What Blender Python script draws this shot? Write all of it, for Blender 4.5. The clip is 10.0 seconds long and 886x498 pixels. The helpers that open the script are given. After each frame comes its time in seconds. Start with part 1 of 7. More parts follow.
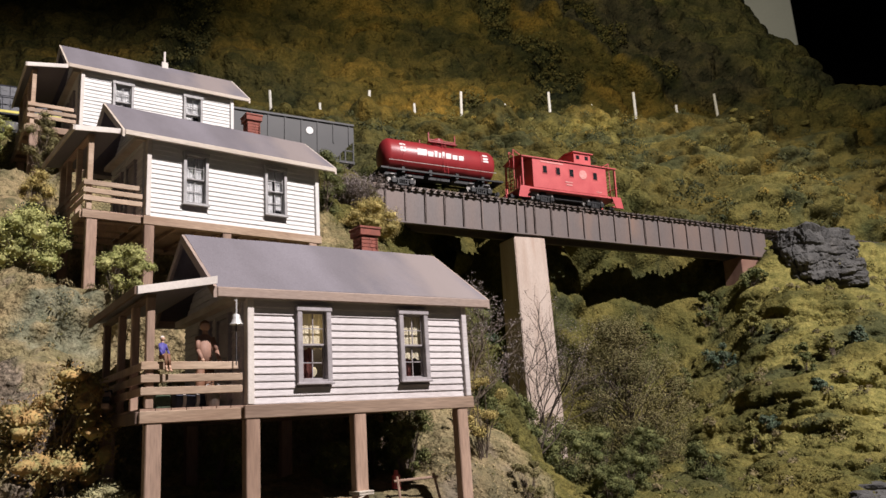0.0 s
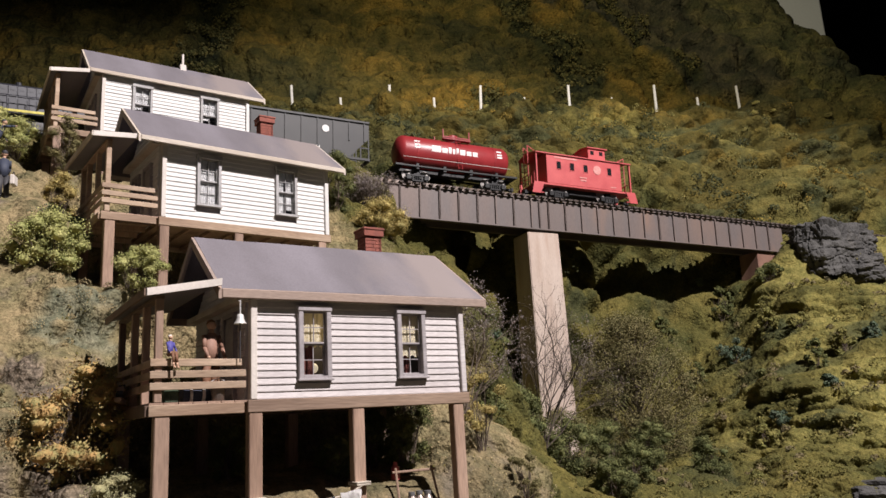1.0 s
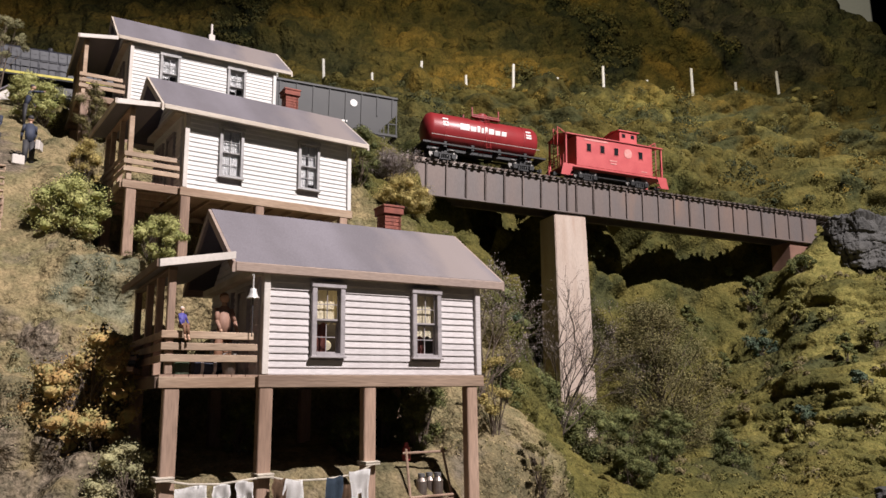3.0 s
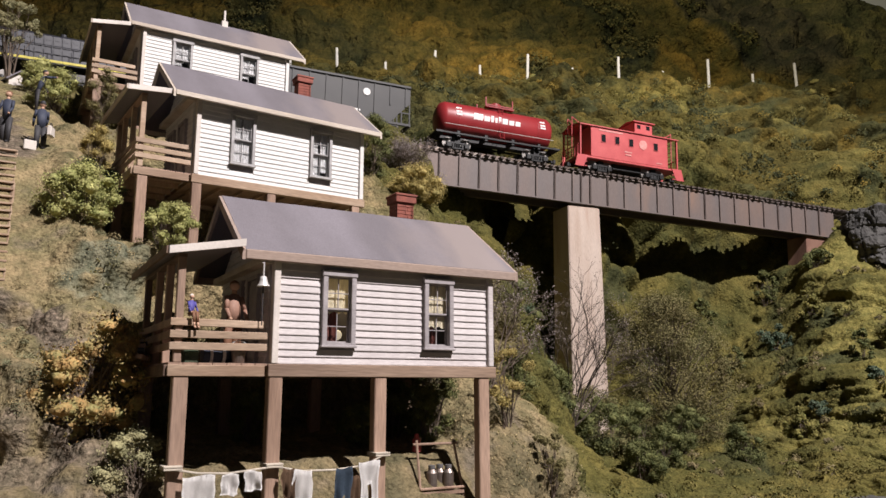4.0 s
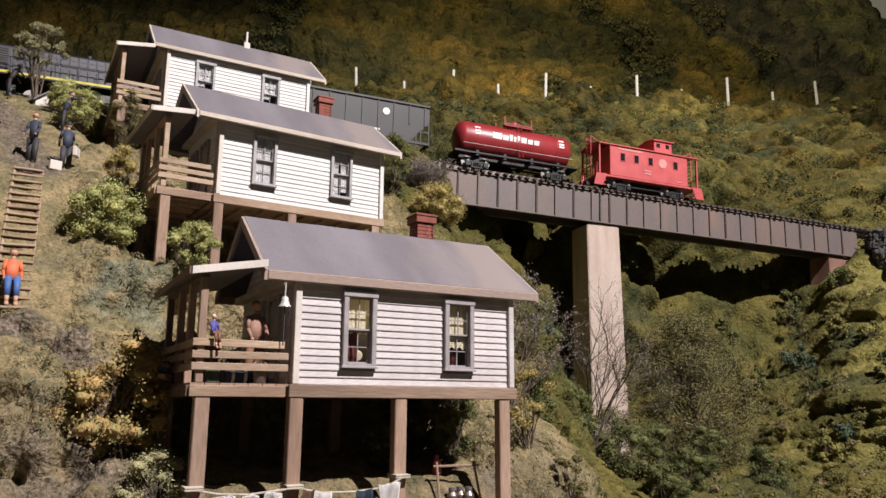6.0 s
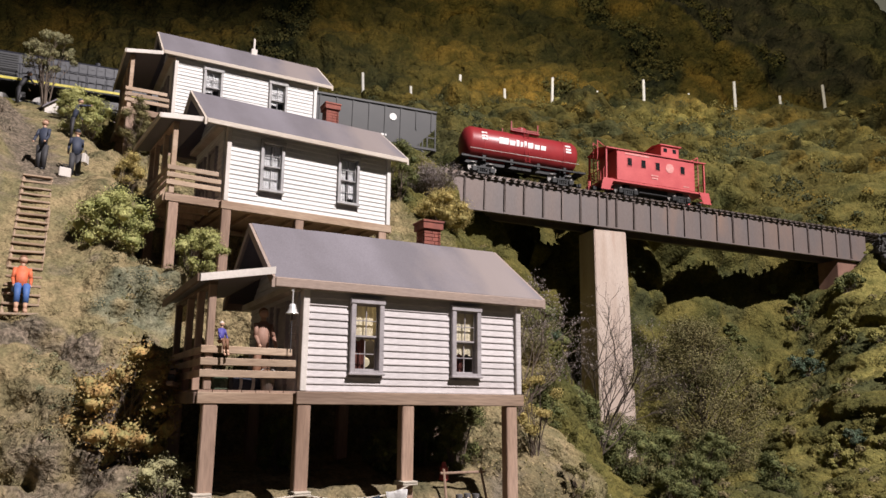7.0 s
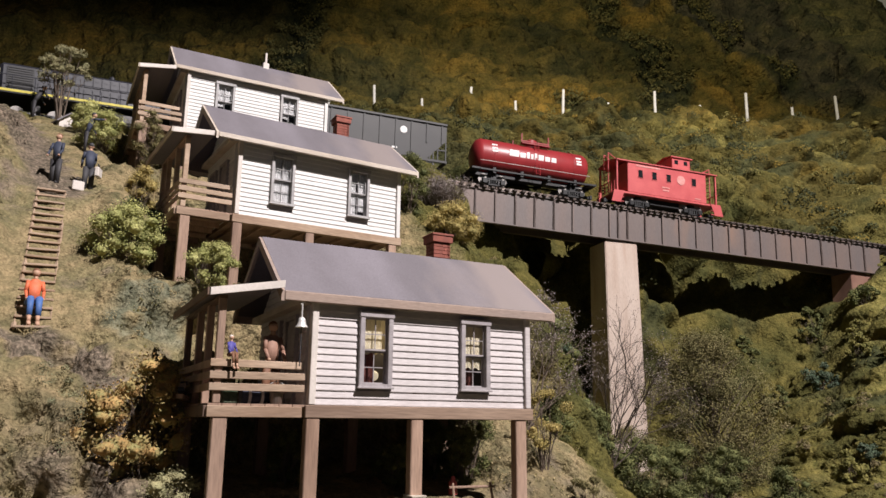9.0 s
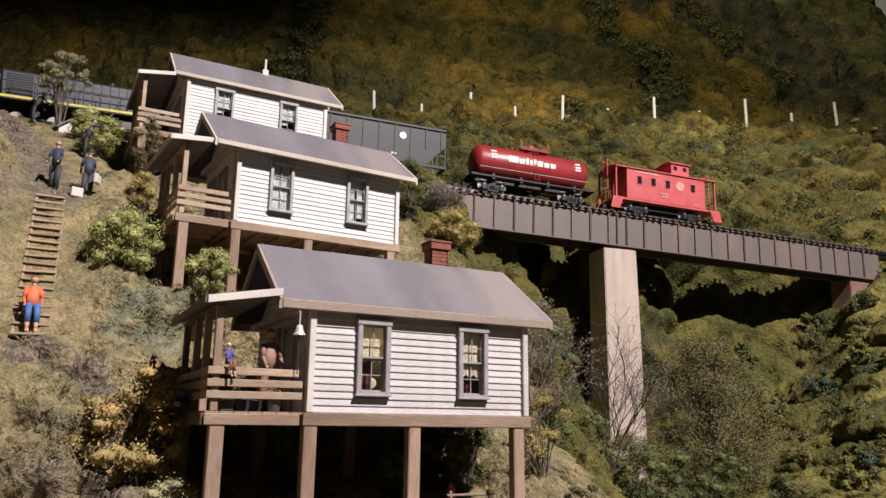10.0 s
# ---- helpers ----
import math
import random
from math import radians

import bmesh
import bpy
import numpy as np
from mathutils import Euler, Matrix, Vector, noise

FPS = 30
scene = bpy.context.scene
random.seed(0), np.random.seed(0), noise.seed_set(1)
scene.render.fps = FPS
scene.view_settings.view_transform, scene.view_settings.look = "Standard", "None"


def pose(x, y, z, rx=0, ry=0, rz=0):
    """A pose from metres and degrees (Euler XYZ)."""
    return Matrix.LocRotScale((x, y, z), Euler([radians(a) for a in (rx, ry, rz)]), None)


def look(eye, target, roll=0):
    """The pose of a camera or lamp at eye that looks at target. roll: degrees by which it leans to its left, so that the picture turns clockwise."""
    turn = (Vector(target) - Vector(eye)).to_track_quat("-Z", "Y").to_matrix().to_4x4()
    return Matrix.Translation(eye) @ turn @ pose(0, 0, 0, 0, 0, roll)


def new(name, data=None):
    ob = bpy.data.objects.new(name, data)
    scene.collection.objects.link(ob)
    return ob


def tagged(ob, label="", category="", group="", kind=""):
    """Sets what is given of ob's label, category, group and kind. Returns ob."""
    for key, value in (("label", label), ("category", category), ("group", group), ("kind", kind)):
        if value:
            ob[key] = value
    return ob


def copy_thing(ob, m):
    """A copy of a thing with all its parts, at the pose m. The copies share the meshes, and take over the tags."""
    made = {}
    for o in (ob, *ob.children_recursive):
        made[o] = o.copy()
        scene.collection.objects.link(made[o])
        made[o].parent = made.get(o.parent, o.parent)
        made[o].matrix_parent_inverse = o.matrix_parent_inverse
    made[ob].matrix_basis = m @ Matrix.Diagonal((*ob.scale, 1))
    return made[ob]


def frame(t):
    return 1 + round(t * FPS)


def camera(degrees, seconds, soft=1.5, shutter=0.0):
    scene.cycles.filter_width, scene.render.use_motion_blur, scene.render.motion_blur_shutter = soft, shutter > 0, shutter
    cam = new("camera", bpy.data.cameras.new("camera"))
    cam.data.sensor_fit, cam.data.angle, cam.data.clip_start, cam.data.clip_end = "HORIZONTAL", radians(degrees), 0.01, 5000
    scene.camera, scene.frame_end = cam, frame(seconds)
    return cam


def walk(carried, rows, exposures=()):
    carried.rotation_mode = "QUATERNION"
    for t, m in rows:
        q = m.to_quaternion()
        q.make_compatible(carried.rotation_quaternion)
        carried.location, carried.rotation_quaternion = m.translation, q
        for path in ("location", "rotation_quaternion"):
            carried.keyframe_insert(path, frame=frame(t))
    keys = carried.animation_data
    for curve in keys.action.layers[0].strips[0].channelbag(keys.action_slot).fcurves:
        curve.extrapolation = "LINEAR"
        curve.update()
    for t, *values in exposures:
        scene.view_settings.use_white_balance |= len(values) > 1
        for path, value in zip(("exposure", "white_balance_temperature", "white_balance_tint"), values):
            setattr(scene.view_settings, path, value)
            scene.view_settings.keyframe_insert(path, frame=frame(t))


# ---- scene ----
cam = camera(60.66, 10.0)
PATH = [
    (0, (-0.2332, -0.6401, 1.1736), (0.8301, 0.8755, 1.6007), -3.66),
    (0.5, (-0.2394, -0.6714, 1.1772), (0.8082, 0.8550, 1.6044), -3.43),
    (1, (-0.2276, -0.6843, 1.1759), (0.7857, 0.8700, 1.5848), -3.17),
    (1.5, (-0.2219, -0.6883, 1.1769), (0.7769, 0.8790, 1.5717), -2.51),
    (2, (-0.2221, -0.6875, 1.1802), (0.7625, 0.8936, 1.5550), -1.94),
    (3.5, (-0.2069, -0.6719, 1.1803), (0.7385, 0.9380, 1.5329), -0.20),
    (4, (-0.2065, -0.6675, 1.1809), (0.7271, 0.9527, 1.5175), 0.01),
    (4.5, (-0.2076, -0.6650, 1.1808), (0.7186, 0.9628, 1.5010), 0.09),
    (5, (-0.2085, -0.6660, 1.1822), (0.7038, 0.9647, 1.5263), 0.11),
    (5.5, (-0.2089, -0.6658, 1.1831), (0.6920, 0.9652, 1.5548), 0.28),
    (7, (-0.2102, -0.6671, 1.1862), (0.6651, 0.9735, 1.5763), 0.42),
    (7.5, (-0.2088, -0.6692, 1.1871), (0.6596, 0.9682, 1.6053), 0.38),
    (8, (-0.2079, -0.6711, 1.1873), (0.6521, 0.9709, 1.6048), 0.39),
    (8.5, (-0.2097, -0.6705, 1.1876), (0.6427, 0.9751, 1.6062), 0.53),
    (9, (-0.2090, -0.6695, 1.1882), (0.6382, 0.9791, 1.6057), 0.63),
    (9.5, (-0.2085, -0.6720, 1.1898), (0.6351, 0.9762, 1.6161), 0.69),
    (10, (-0.2079, -0.6715, 1.1906), (0.6382, 0.9747, 1.6201), 0.69),
]
walk(cam, [(t, look(eye, aim, roll)) for t, eye, aim, roll in PATH])

# ---- world and lamps: a dim exhibition hall lit by ceiling spots ----
world = bpy.data.worlds.new("hall")
scene.world = world
world.use_nodes = True
world.node_tree.nodes["Background"].inputs[0].default_value = (0.75, 0.8, 1.0, 1)
world.node_tree.nodes["Background"].inputs[1].default_value = 0.045


def spot(name, eye, target, watts, colour, cone, radius, blend=0.5):
    lamp = bpy.data.lights.new(name, "SPOT")
    lamp.energy, lamp.color, lamp.spot_size, lamp.spot_blend, lamp.shadow_soft_size = watts, colour, radians(cone), blend, radius
    ob = new(name, lamp)
    ob.matrix_world = look(eye, target)
    return ob


spot("track_spot", (1.1, -2.5, 4.5), (0.7, 0.4, 1.5), 1600, (1.0, 0.925, 0.925), 86, 0.03, 0.45)
spot("mountain_spot", (-0.6, -0.6, 6.0), (3.4, 2.8, 3.8), 950, (1.0, 0.88, 0.66), 62, 0.06, 1.0)
scene.view_settings.exposure = 0.0


# ---- node materials ----
def material(name, colour, rough=0.7, other=None, scale=60.0, fine=600.0, bump=0.3, metal=0.0, stain=None, stain_at=0.62, stretch=(1, 1, 1), spread=0.25, depth=0.001, per_object=0.0):
    """Two noises mix the colour with another, a third adds stains; the fine noise also gives relief."""
    m = bpy.data.materials.new(name)
    m.use_nodes = True
    n, l = m.node_tree.nodes, m.node_tree.links
    bsdf = n["Principled BSDF"]
    coord = n.new("ShaderNodeTexCoord")
    mapping = n.new("ShaderNodeMapping")
    mapping.inputs["Scale"].default_value = stretch
    l.new(coord.outputs["Object"], mapping.inputs[0])

    def noise_node(s, detail=4.0):
        t = n.new("ShaderNodeTexNoise")
        t.inputs["Scale"].default_value, t.inputs["Detail"].default_value = s, detail
        l.new(mapping.outputs[0], t.inputs["Vector"])
        return t

    def ramp(src, a, b, c0, c1):
        r = n.new("ShaderNodeValToRGB")
        r.color_ramp.elements[0].position, r.color_ramp.elements[1].position = a, b
        r.color_ramp.elements[0].color, r.color_ramp.elements[1].color = (*c0, 1), (*c1, 1)
        l.new(src, r.inputs[0])
        return r

    other = other or tuple(c * (1 - spread) for c in colour)
    big, small = noise_node(scale), noise_node(fine, 6.0)
    base = ramp(big.outputs[0], 0.35, 0.65, colour, other)
    mix = n.new("ShaderNodeMix")
    mix.data_type, mix.blend_type = "RGBA", "MULTIPLY"
    mix.inputs["Factor"].default_value = 1.0
    l.new(base.outputs[0], mix.inputs["A"])
    grain = ramp(small.outputs[0], 0.25, 0.75, (1 - spread,) * 3, (1.0, 1.0, 1.0))
    l.new(grain.outputs[0], mix.inputs["B"])
    out = mix.outputs["Result"]
    if stain:
        st = noise_node(scale * 0.45, 8.0)
        fac = ramp(st.outputs[0], stain_at, stain_at + 0.12, (0, 0, 0), (0.8, 0.8, 0.8))
        mix2 = n.new("ShaderNodeMix")
        mix2.data_type = "RGBA"
        l.new(fac.outputs[0], mix2.inputs["Factor"])
        l.new(out, mix2.inputs["A"])
        mix2.inputs["B"].default_value = (*stain, 1)
        out = mix2.outputs["Result"]
    if per_object:
        info = n.new("ShaderNodeObjectInfo")
        shade = ramp(info.outputs["Random"], 0, 1, (1 - per_object,) * 3, (1.0, 1.0, 1.0))
        mix3 = n.new("ShaderNodeMix")
        mix3.data_type, mix3.blend_type = "RGBA", "MULTIPLY"
        mix3.inputs["Factor"].default_value = 1.0
        l.new(out, mix3.inputs["A"])
        l.new(shade.outputs[0], mix3.inputs["B"])
        out = mix3.outputs["Result"]
    l.new(out, bsdf.inputs["Base Color"])
    bsdf.inputs["Roughness"].default_value, bsdf.inputs["Metallic"].default_value = rough, metal
    if bump:
        b = n.new("ShaderNodeBump")
        b.inputs["Strength"].default_value, b.inputs["Distance"].default_value = bump, depth
        l.new(small.outputs[0], b.inputs["Height"])
        l.new(b.outputs[0], bsdf.inputs["Normal"])
    return m


WHITE = material("white_boards", (0.68, 0.64, 0.63), 0.75, (0.55, 0.5, 0.49), 35, 500, 0.35, stain=(0.36, 0.28, 0.26), stain_at=0.6, stretch=(0.25, 1, 1), per_object=0.15)
SNOW = material("clean_white_boards", (0.74, 0.725, 0.7), 0.7, (0.66, 0.64, 0.61), 35, 500, 0.25, stretch=(0.25, 1, 1), spread=0.12, per_object=0.08)
TRIM = material("grey_trim", (0.4, 0.365, 0.37), 0.7, None, 80, 700, 0.3)
# dirt and the porch side's shade, both put into one dark brown
DARKWOOD = material("dirty_shaded_timber", (0.2, 0.13, 0.09), 0.8, (0.13, 0.085, 0.06), 40, 500, 0.4, stretch=(1, 1, 0.15), stain=(0.08, 0.05, 0.04), per_object=0.2)
WOOD = material("stained_timber", (0.5, 0.34, 0.25), 0.75, (0.38, 0.245, 0.17), 40, 500, 0.4, stretch=(1, 1, 0.15), stain=(0.15, 0.09, 0.06), stain_at=0.53, per_object=0.3, spread=0.38)
BEAM = material("beam_timber", (0.47, 0.34, 0.25), 0.75, (0.35, 0.235, 0.16), 40, 500, 0.4, stretch=(0.12, 1, 1), stain=(0.17, 0.11, 0.08), stain_at=0.53, per_object=0.2, spread=0.38)
RAIL = material("pale_timber", (0.54, 0.4, 0.285), 0.75, (0.42, 0.285, 0.185), 40, 500, 0.4, stretch=(0.2, 1, 1), stain=(0.24, 0.15, 0.1), stain_at=0.54, per_object=0.25, spread=0.35)
FASCIA = material("weathered_fascia", (0.6, 0.53, 0.45), 0.75, (0.48, 0.4, 0.32), 30, 500, 0.3, stretch=(0.2, 1, 1), stain=(0.35, 0.22, 0.17))
ROOF = material("grey_roof_felt", (0.205, 0.187, 0.208), 0.75, (0.15, 0.135, 0.148), 16, 900, 0.35, stain=(0.235, 0.195, 0.18), stain_at=0.55, stretch=(1.0, 0.35, 0.35), per_object=0.12)
# near-black colour stands in for the shade of the rooms
DARK = material("interior_shade", (0.05, 0.04, 0.035), 0.8)
CREAM = material("cream_blind", (0.85, 0.78, 0.6), 0.8, spread=0.08)
LACE = material("lace_curtain", (0.92, 0.92, 0.92), 0.8, (0.9, 0.9, 0.9), 300, 900, 0.1, stain=(0.3, 0.3, 0.31), stain_at=0.6, spread=0.06)
MAROON = material("dark_red_drape", (0.25, 0.08, 0.06), 0.8)
BRICK = material("red_brick", (0.36, 0.11, 0.075), 0.85, (0.25, 0.08, 0.06), 90, 700, 0.4, per_object=0.2)
STEEL = material("weathered_girder_steel", (0.155, 0.132, 0.126), 0.6, (0.185, 0.142, 0.125), 18, 500, 0.25, stain=(0.22, 0.145, 0.11), stain_at=0.6, stretch=(1, 1, 0.3), metal=0.2)
CONCRETE = material("pale_concrete", (0.56, 0.46, 0.39), 0.85, (0.47, 0.36, 0.29), 14, 400, 0.3, stain=(0.33, 0.19, 0.13), stain_at=0.63, stretch=(2, 2, 0.25))
ROCK = material("grey_rock", (0.1, 0.096, 0.09), 0.9, (0.05, 0.048, 0.046), 18, 200, 0.8, stain=(0.2, 0.185, 0.165), depth=0.004)
TIE = material("dark_tie_wood", (0.09, 0.07, 0.06), 0.85, None, 60, 500)
RAILSTEEL = material("worn_rail_steel", (0.3, 0.26, 0.23), 0.4, (0.2, 0.14, 0.11), 40, 500, 0.1, metal=0.7)
REDPAINT = material("red_car_paint", (0.58, 0.115, 0.115), 0.45, (0.5, 0.085, 0.09), 25, 700, 0.05)
TANKRED = material("deep_red_tank_paint", (0.33, 0.032, 0.036), 0.38, (0.27, 0.024, 0.028), 25, 700, 0.05)
BLACK = material("black_underframe", (0.009, 0.009, 0.01), 0.55, None, 60, 500, 0.1)
CHARCOAL = material("charcoal_hopper_paint", (0.015, 0.015, 0.015), 0.55, (0.022, 0.021, 0.02), 25, 600, 0.1)
NAVY = material("blue_grey_engine_paint", (0.026, 0.027, 0.038), 0.5, (0.02, 0.021, 0.028), 25, 600, 0.1)
YELLOW = material("yellow_stripe", (0.65, 0.55, 0.05), 0.5)
DECAL = material("white_decal", (0.8, 0.78, 0.76), 0.6, spread=0.1)
FADEDDECAL = material("faded_pink_decal", (0.68, 0.33, 0.3), 0.6, (0.6, 0.22, 0.2), 120, 700, 0.1)
CHROME = material("bright_metal", (0.75, 0.73, 0.7), 0.35, metal=0.35, bump=0, spread=0.1)
POSTWHITE = material("white_fence_post", (0.72, 0.7, 0.64), 0.8)


# ---- mesh helpers ----
def box(bm, x0, x1, y0, y1, z0, z1, bevel=0.0, turn=None):
    m = Matrix.Translation(((x0 + x1) / 2, (y0 + y1) / 2, (z0 + z1) / 2))
    if turn:
        m = m @ Euler([radians(a) for a in turn]).to_matrix().to_4x4()
    m = m @ Matrix.Diagonal((x1 - x0, y1 - y0, z1 - z0, 1))
    made = bmesh.ops.create_cube(bm, size=1, matrix=m)
    if bevel:
        edges = list({e for v in made["verts"] for e in v.link_edges})
        bmesh.ops.bevel(bm, geom=edges, offset=bevel, segments=1, affect="EDGES")


def rod(bm, a, b, r0, r1=None, sides=8):
    a, b = Vector(a), Vector(b)
    r1 = r0 if r1 is None else r1
    m = Matrix.Translation((a + b) / 2) @ (b - a).to_track_quat("Z", "Y").to_matrix().to_4x4()
    bmesh.ops.create_cone(bm, cap_ends=True, segments=sides, radius1=r0, radius2=r1, depth=(b - a).length, matrix=m)


def sheet(bm, corners, thick, direction=(0, 0, -1)):
    """A slab: four corners and the same four moved by thick along direction."""
    d = Vector(direction).normalized() * thick
    top = [bm.verts.new(c) for c in corners]
    low = [bm.verts.new(Vector(c) + d) for c in corners]
    n = len(corners)
    bm.faces.new(top)
    bm.faces.new(low[::-1])
    for i in range(n):
        bm.faces.new((top[i], low[i], low[(i + 1) % n], top[(i + 1) % n]))
    bmesh.ops.recalc_face_normals(bm, faces=bm.faces)


def mesh_of(name, bm, mat, smooth=False):
    me = bpy.data.meshes.new(name)
    bm.to_mesh(me)
    bm.free()
    me.materials.append(mat)
    if smooth:
        me.polygons.foreach_set("use_smooth", [True] * len(me.polygons))
    return me


def part(name, bm, mat, parent, label="", smooth=False):
    ob = new(name, mesh_of(name, bm, mat, smooth))
    ob.parent = parent
    if label:
        tagged(ob, label)
    return ob


def piece(name, me, parent, m):
    ob = new(name, me)
    ob.parent = parent
    ob.matrix_local = m
    return ob


def raw_mesh(name, verts, faces, mat, smooth=False):
    me = bpy.data.meshes.new(name)
    verts, faces = np.asarray(verts, np.float32), np.asarray(faces, np.int32)
    k = faces.shape[1]
    me.vertices.add(len(verts))
    me.vertices.foreach_set("co", verts.ravel())
    me.loops.add(faces.size)
    me.loops.foreach_set("vertex_index", faces.ravel())
    me.polygons.add(len(faces))
    me.polygons.foreach_set("loop_start", np.arange(0, faces.size, k, dtype=np.int32))
    me.polygons.foreach_set("loop_total", np.full(len(faces), k, np.int32))
    if smooth:
        me.polygons.foreach_set("use_smooth", np.ones(len(faces), bool))
    me.update(calc_edges=True)
    me.validate()
    me.materials.append(mat)
    return me


def thing(name, at=(0, 0, 0), turn=0.0, **tags):
    ob = new(name)
    ob.empty_display_size = 0.02
    ob.matrix_world = pose(*at, 0, 0, turn)
    return tagged(ob, **tags)


# ---- terrain: one sheet, its height by formula ----
rng = np.random.default_rng(7)
PERM = np.tile(rng.permutation(256), 3)
GRAD = rng.normal(size=(256, 3))
GRAD /= np.linalg.norm(GRAD, axis=1, keepdims=True)


def perlin(p):
    i = np.floor(p).astype(int)
    f = p - i
    i &= 255
    u = f * f * f * (f * (f * 6 - 15) + 10)
    total = 0.0
    for dx in (0, 1):
        for dy in (0, 1):
            for dz in (0, 1):
                g = GRAD[PERM[PERM[PERM[i[:, 0] + dx] + i[:, 1] + dy] + i[:, 2] + dz]]
                w = (u[:, 0] if dx else 1 - u[:, 0]) * (u[:, 1] if dy else 1 - u[:, 1]) * (u[:, 2] if dz else 1 - u[:, 2])
                total = total + w * (g * (f - np.array((dx, dy, dz)))).sum(1)
    return total


def smooth(a, b, v):
    k = np.clip((v - a) / (np.asarray(b) - a), 0, 1)
    return k * k * (3 - 2 * k)


def bend(x):
    """Square of how far the track has swung into its curve beyond the bridge."""
    return (1.3 * np.tanh(np.clip(0.5 - x, 0, 9) / 0.962)) ** 2


def track_y(x):
    return 1.02 - 0.145 * (x - 0.739) - 0.14 * bend(x)


def track_z(x):
    return 1.783 - 0.031 * (x - 0.739) - 0.064 * bend(x)


HOUSES = ((0.0, 0.0, 1.2, 0.236), (-0.0126, 0.3245, 1.452, 0.25), (-0.0451, 0.6565, 1.682, 0.263))


def ground(x, y):
    """Height of the hillside, before its lumps."""
    x, y = np.asarray(x, float), np.asarray(y, float)
    bench = track_z(x) - 0.012 - 0.02 * smooth(0.4, -0.1, x)
    over = y - track_y(x)
    low = 1.06 + 0.95 * np.minimum(y, 0.43) + 0.6 * np.clip(y - 0.43, 0, 9) + 0.35 * smooth(0.2, 1.9, x) * np.clip(y - 0.43, 0, 9)
    low = low - 0.06 * smooth(0.5, 2.0, x) - 0.1 * np.exp(-((x - 2.06) ** 2 + (y - 0.62) ** 2) / 0.02)
    s, q = 0.44 * x + 0.9 * y, 0.9 * x - 0.44 * y
    reach = np.clip(over - 0.1, 0, 9) / np.maximum(np.clip(over - 0.1, 0, 9) + (3.05 - s) / 0.9, 0.05)
    high = bench + (2.66 - bench) * np.clip(reach, 0, 1) ** 0.85
    k = smooth(-0.15, -0.07, over)
    low = np.minimum(low, bench) * (1 - k) + bench * k
    z = np.where(over > 0.1, high, low)
    gully_x = 0.62 + 0.62 * y
    side = x - gully_x
    near_k, far_k = smooth(0.3, 0.6, y), smooth(0.6, 1.0, y)
    rim = -0.5 - 0.07 * near_k - 0.15 * far_k
    carve = smooth(rim, rim + 0.38 - 0.19 * near_k + 0.08 * far_k, side) * (1 - smooth(0.3, 1.15, side))
    floor_z = 0.98 + 0.09 * y + 1.95 * np.clip(over + 0.34 * (1 - smooth(0.8, 1.03, x)), 0, 5)
    floor_z = np.minimum(floor_z, bench - 0.2 + 3.0 * np.clip(over - 0.02, 0, 5))
    z = np.minimum(z, z * (1 - carve) + np.minimum(z, floor_z) * carve)
    for hx, hy, hz, hl in HOUSES:
        plot = smooth(hx - 0.14, hx - 0.09, x) * (1 - smooth(hx + hl, hx + hl + 0.06, x)) * smooth(hy - 0.12, hy - 0.02, y) * (1 - smooth(hy + 0.2, hy + 0.27, y))
        z = z * (1 - plot) + np.minimum(z, hz - 0.105 + 0.2 * (y - hy)) * plot
    terrace = 2.66
    z = np.minimum(z, terrace)
    face = terrace + 1.35 * np.clip(s - 3.35, 0, 9)
    ridge = 2.98 + 0.08 * (1 - smooth(3.6, 4.6, q)) + 2.6 * (1 - smooth(3.34, 3.62, q)) + 2.6 * np.clip(3.2 - q, 0, 2.5)
    crest = np.minimum(face, ridge)
    z = np.where(s > 3.35, crest, z)
    return np.maximum(z, 0.55)


def axis_steps(stops, steps):
    """Grid lines whose spacing glides between the given steps at the given places."""
    out = [stops[0]]
    while out[-1] < stops[-1]:
        out.append(out[-1] + float(np.interp(out[-1], stops, steps)))
    return np.array(out)


def billow(p, k, shift):
    return np.abs(perlin(p * k + shift)) * 2.2


JITTER = rng.uniform(0.1, 0.9, (256, 3))


def cushions(p, size, shift=0.0):
    """Rounded mounds that crowd one another, with a crease where two meet: 1 at a mound's middle, 0 in the creases."""
    q = np.stack([p[:, 0], 0.7 * (p[:, 1] + p[:, 2])], -1)
    q = (q + 0.3 * size * np.stack([perlin(p * (0.9 / size) + k) for k in (1.7, 31.9)], -1)) / size + shift
    i = np.floor(q).astype(int)
    best = np.full(len(p), 9.0)
    for dx in (-1, 0, 1):
        for dy in (-1, 0, 1):
            c = i + np.array((dx, dy))
            d = c + JITTER[PERM[PERM[c[:, 0] & 255] + (c[:, 1] & 255)], :2] - q
            best = np.minimum(best, (d * d).sum(1))
    return np.sqrt(np.clip(1 - best * 1.9, 0, 1))


def near_line(a, b, line, wide, wobble=0.0):
    """1 near a bent line in a plane, fading out at the given width."""
    best = np.full(len(a), 9.0)
    for (ax, ay), (bx, by) in zip(line[:-1], line[1:]):
        k = np.clip(((a - ax) * (bx - ax) + (b - ay) * (by - ay)) / ((bx - ax) ** 2 + (by - ay) ** 2), 0, 1)
        best = np.minimum(best, np.hypot(a - ax - k * (bx - ax), b - ay - k * (by - ay)))
    return 1 - smooth(wide * 0.5, wide * 1.4, best + wobble)


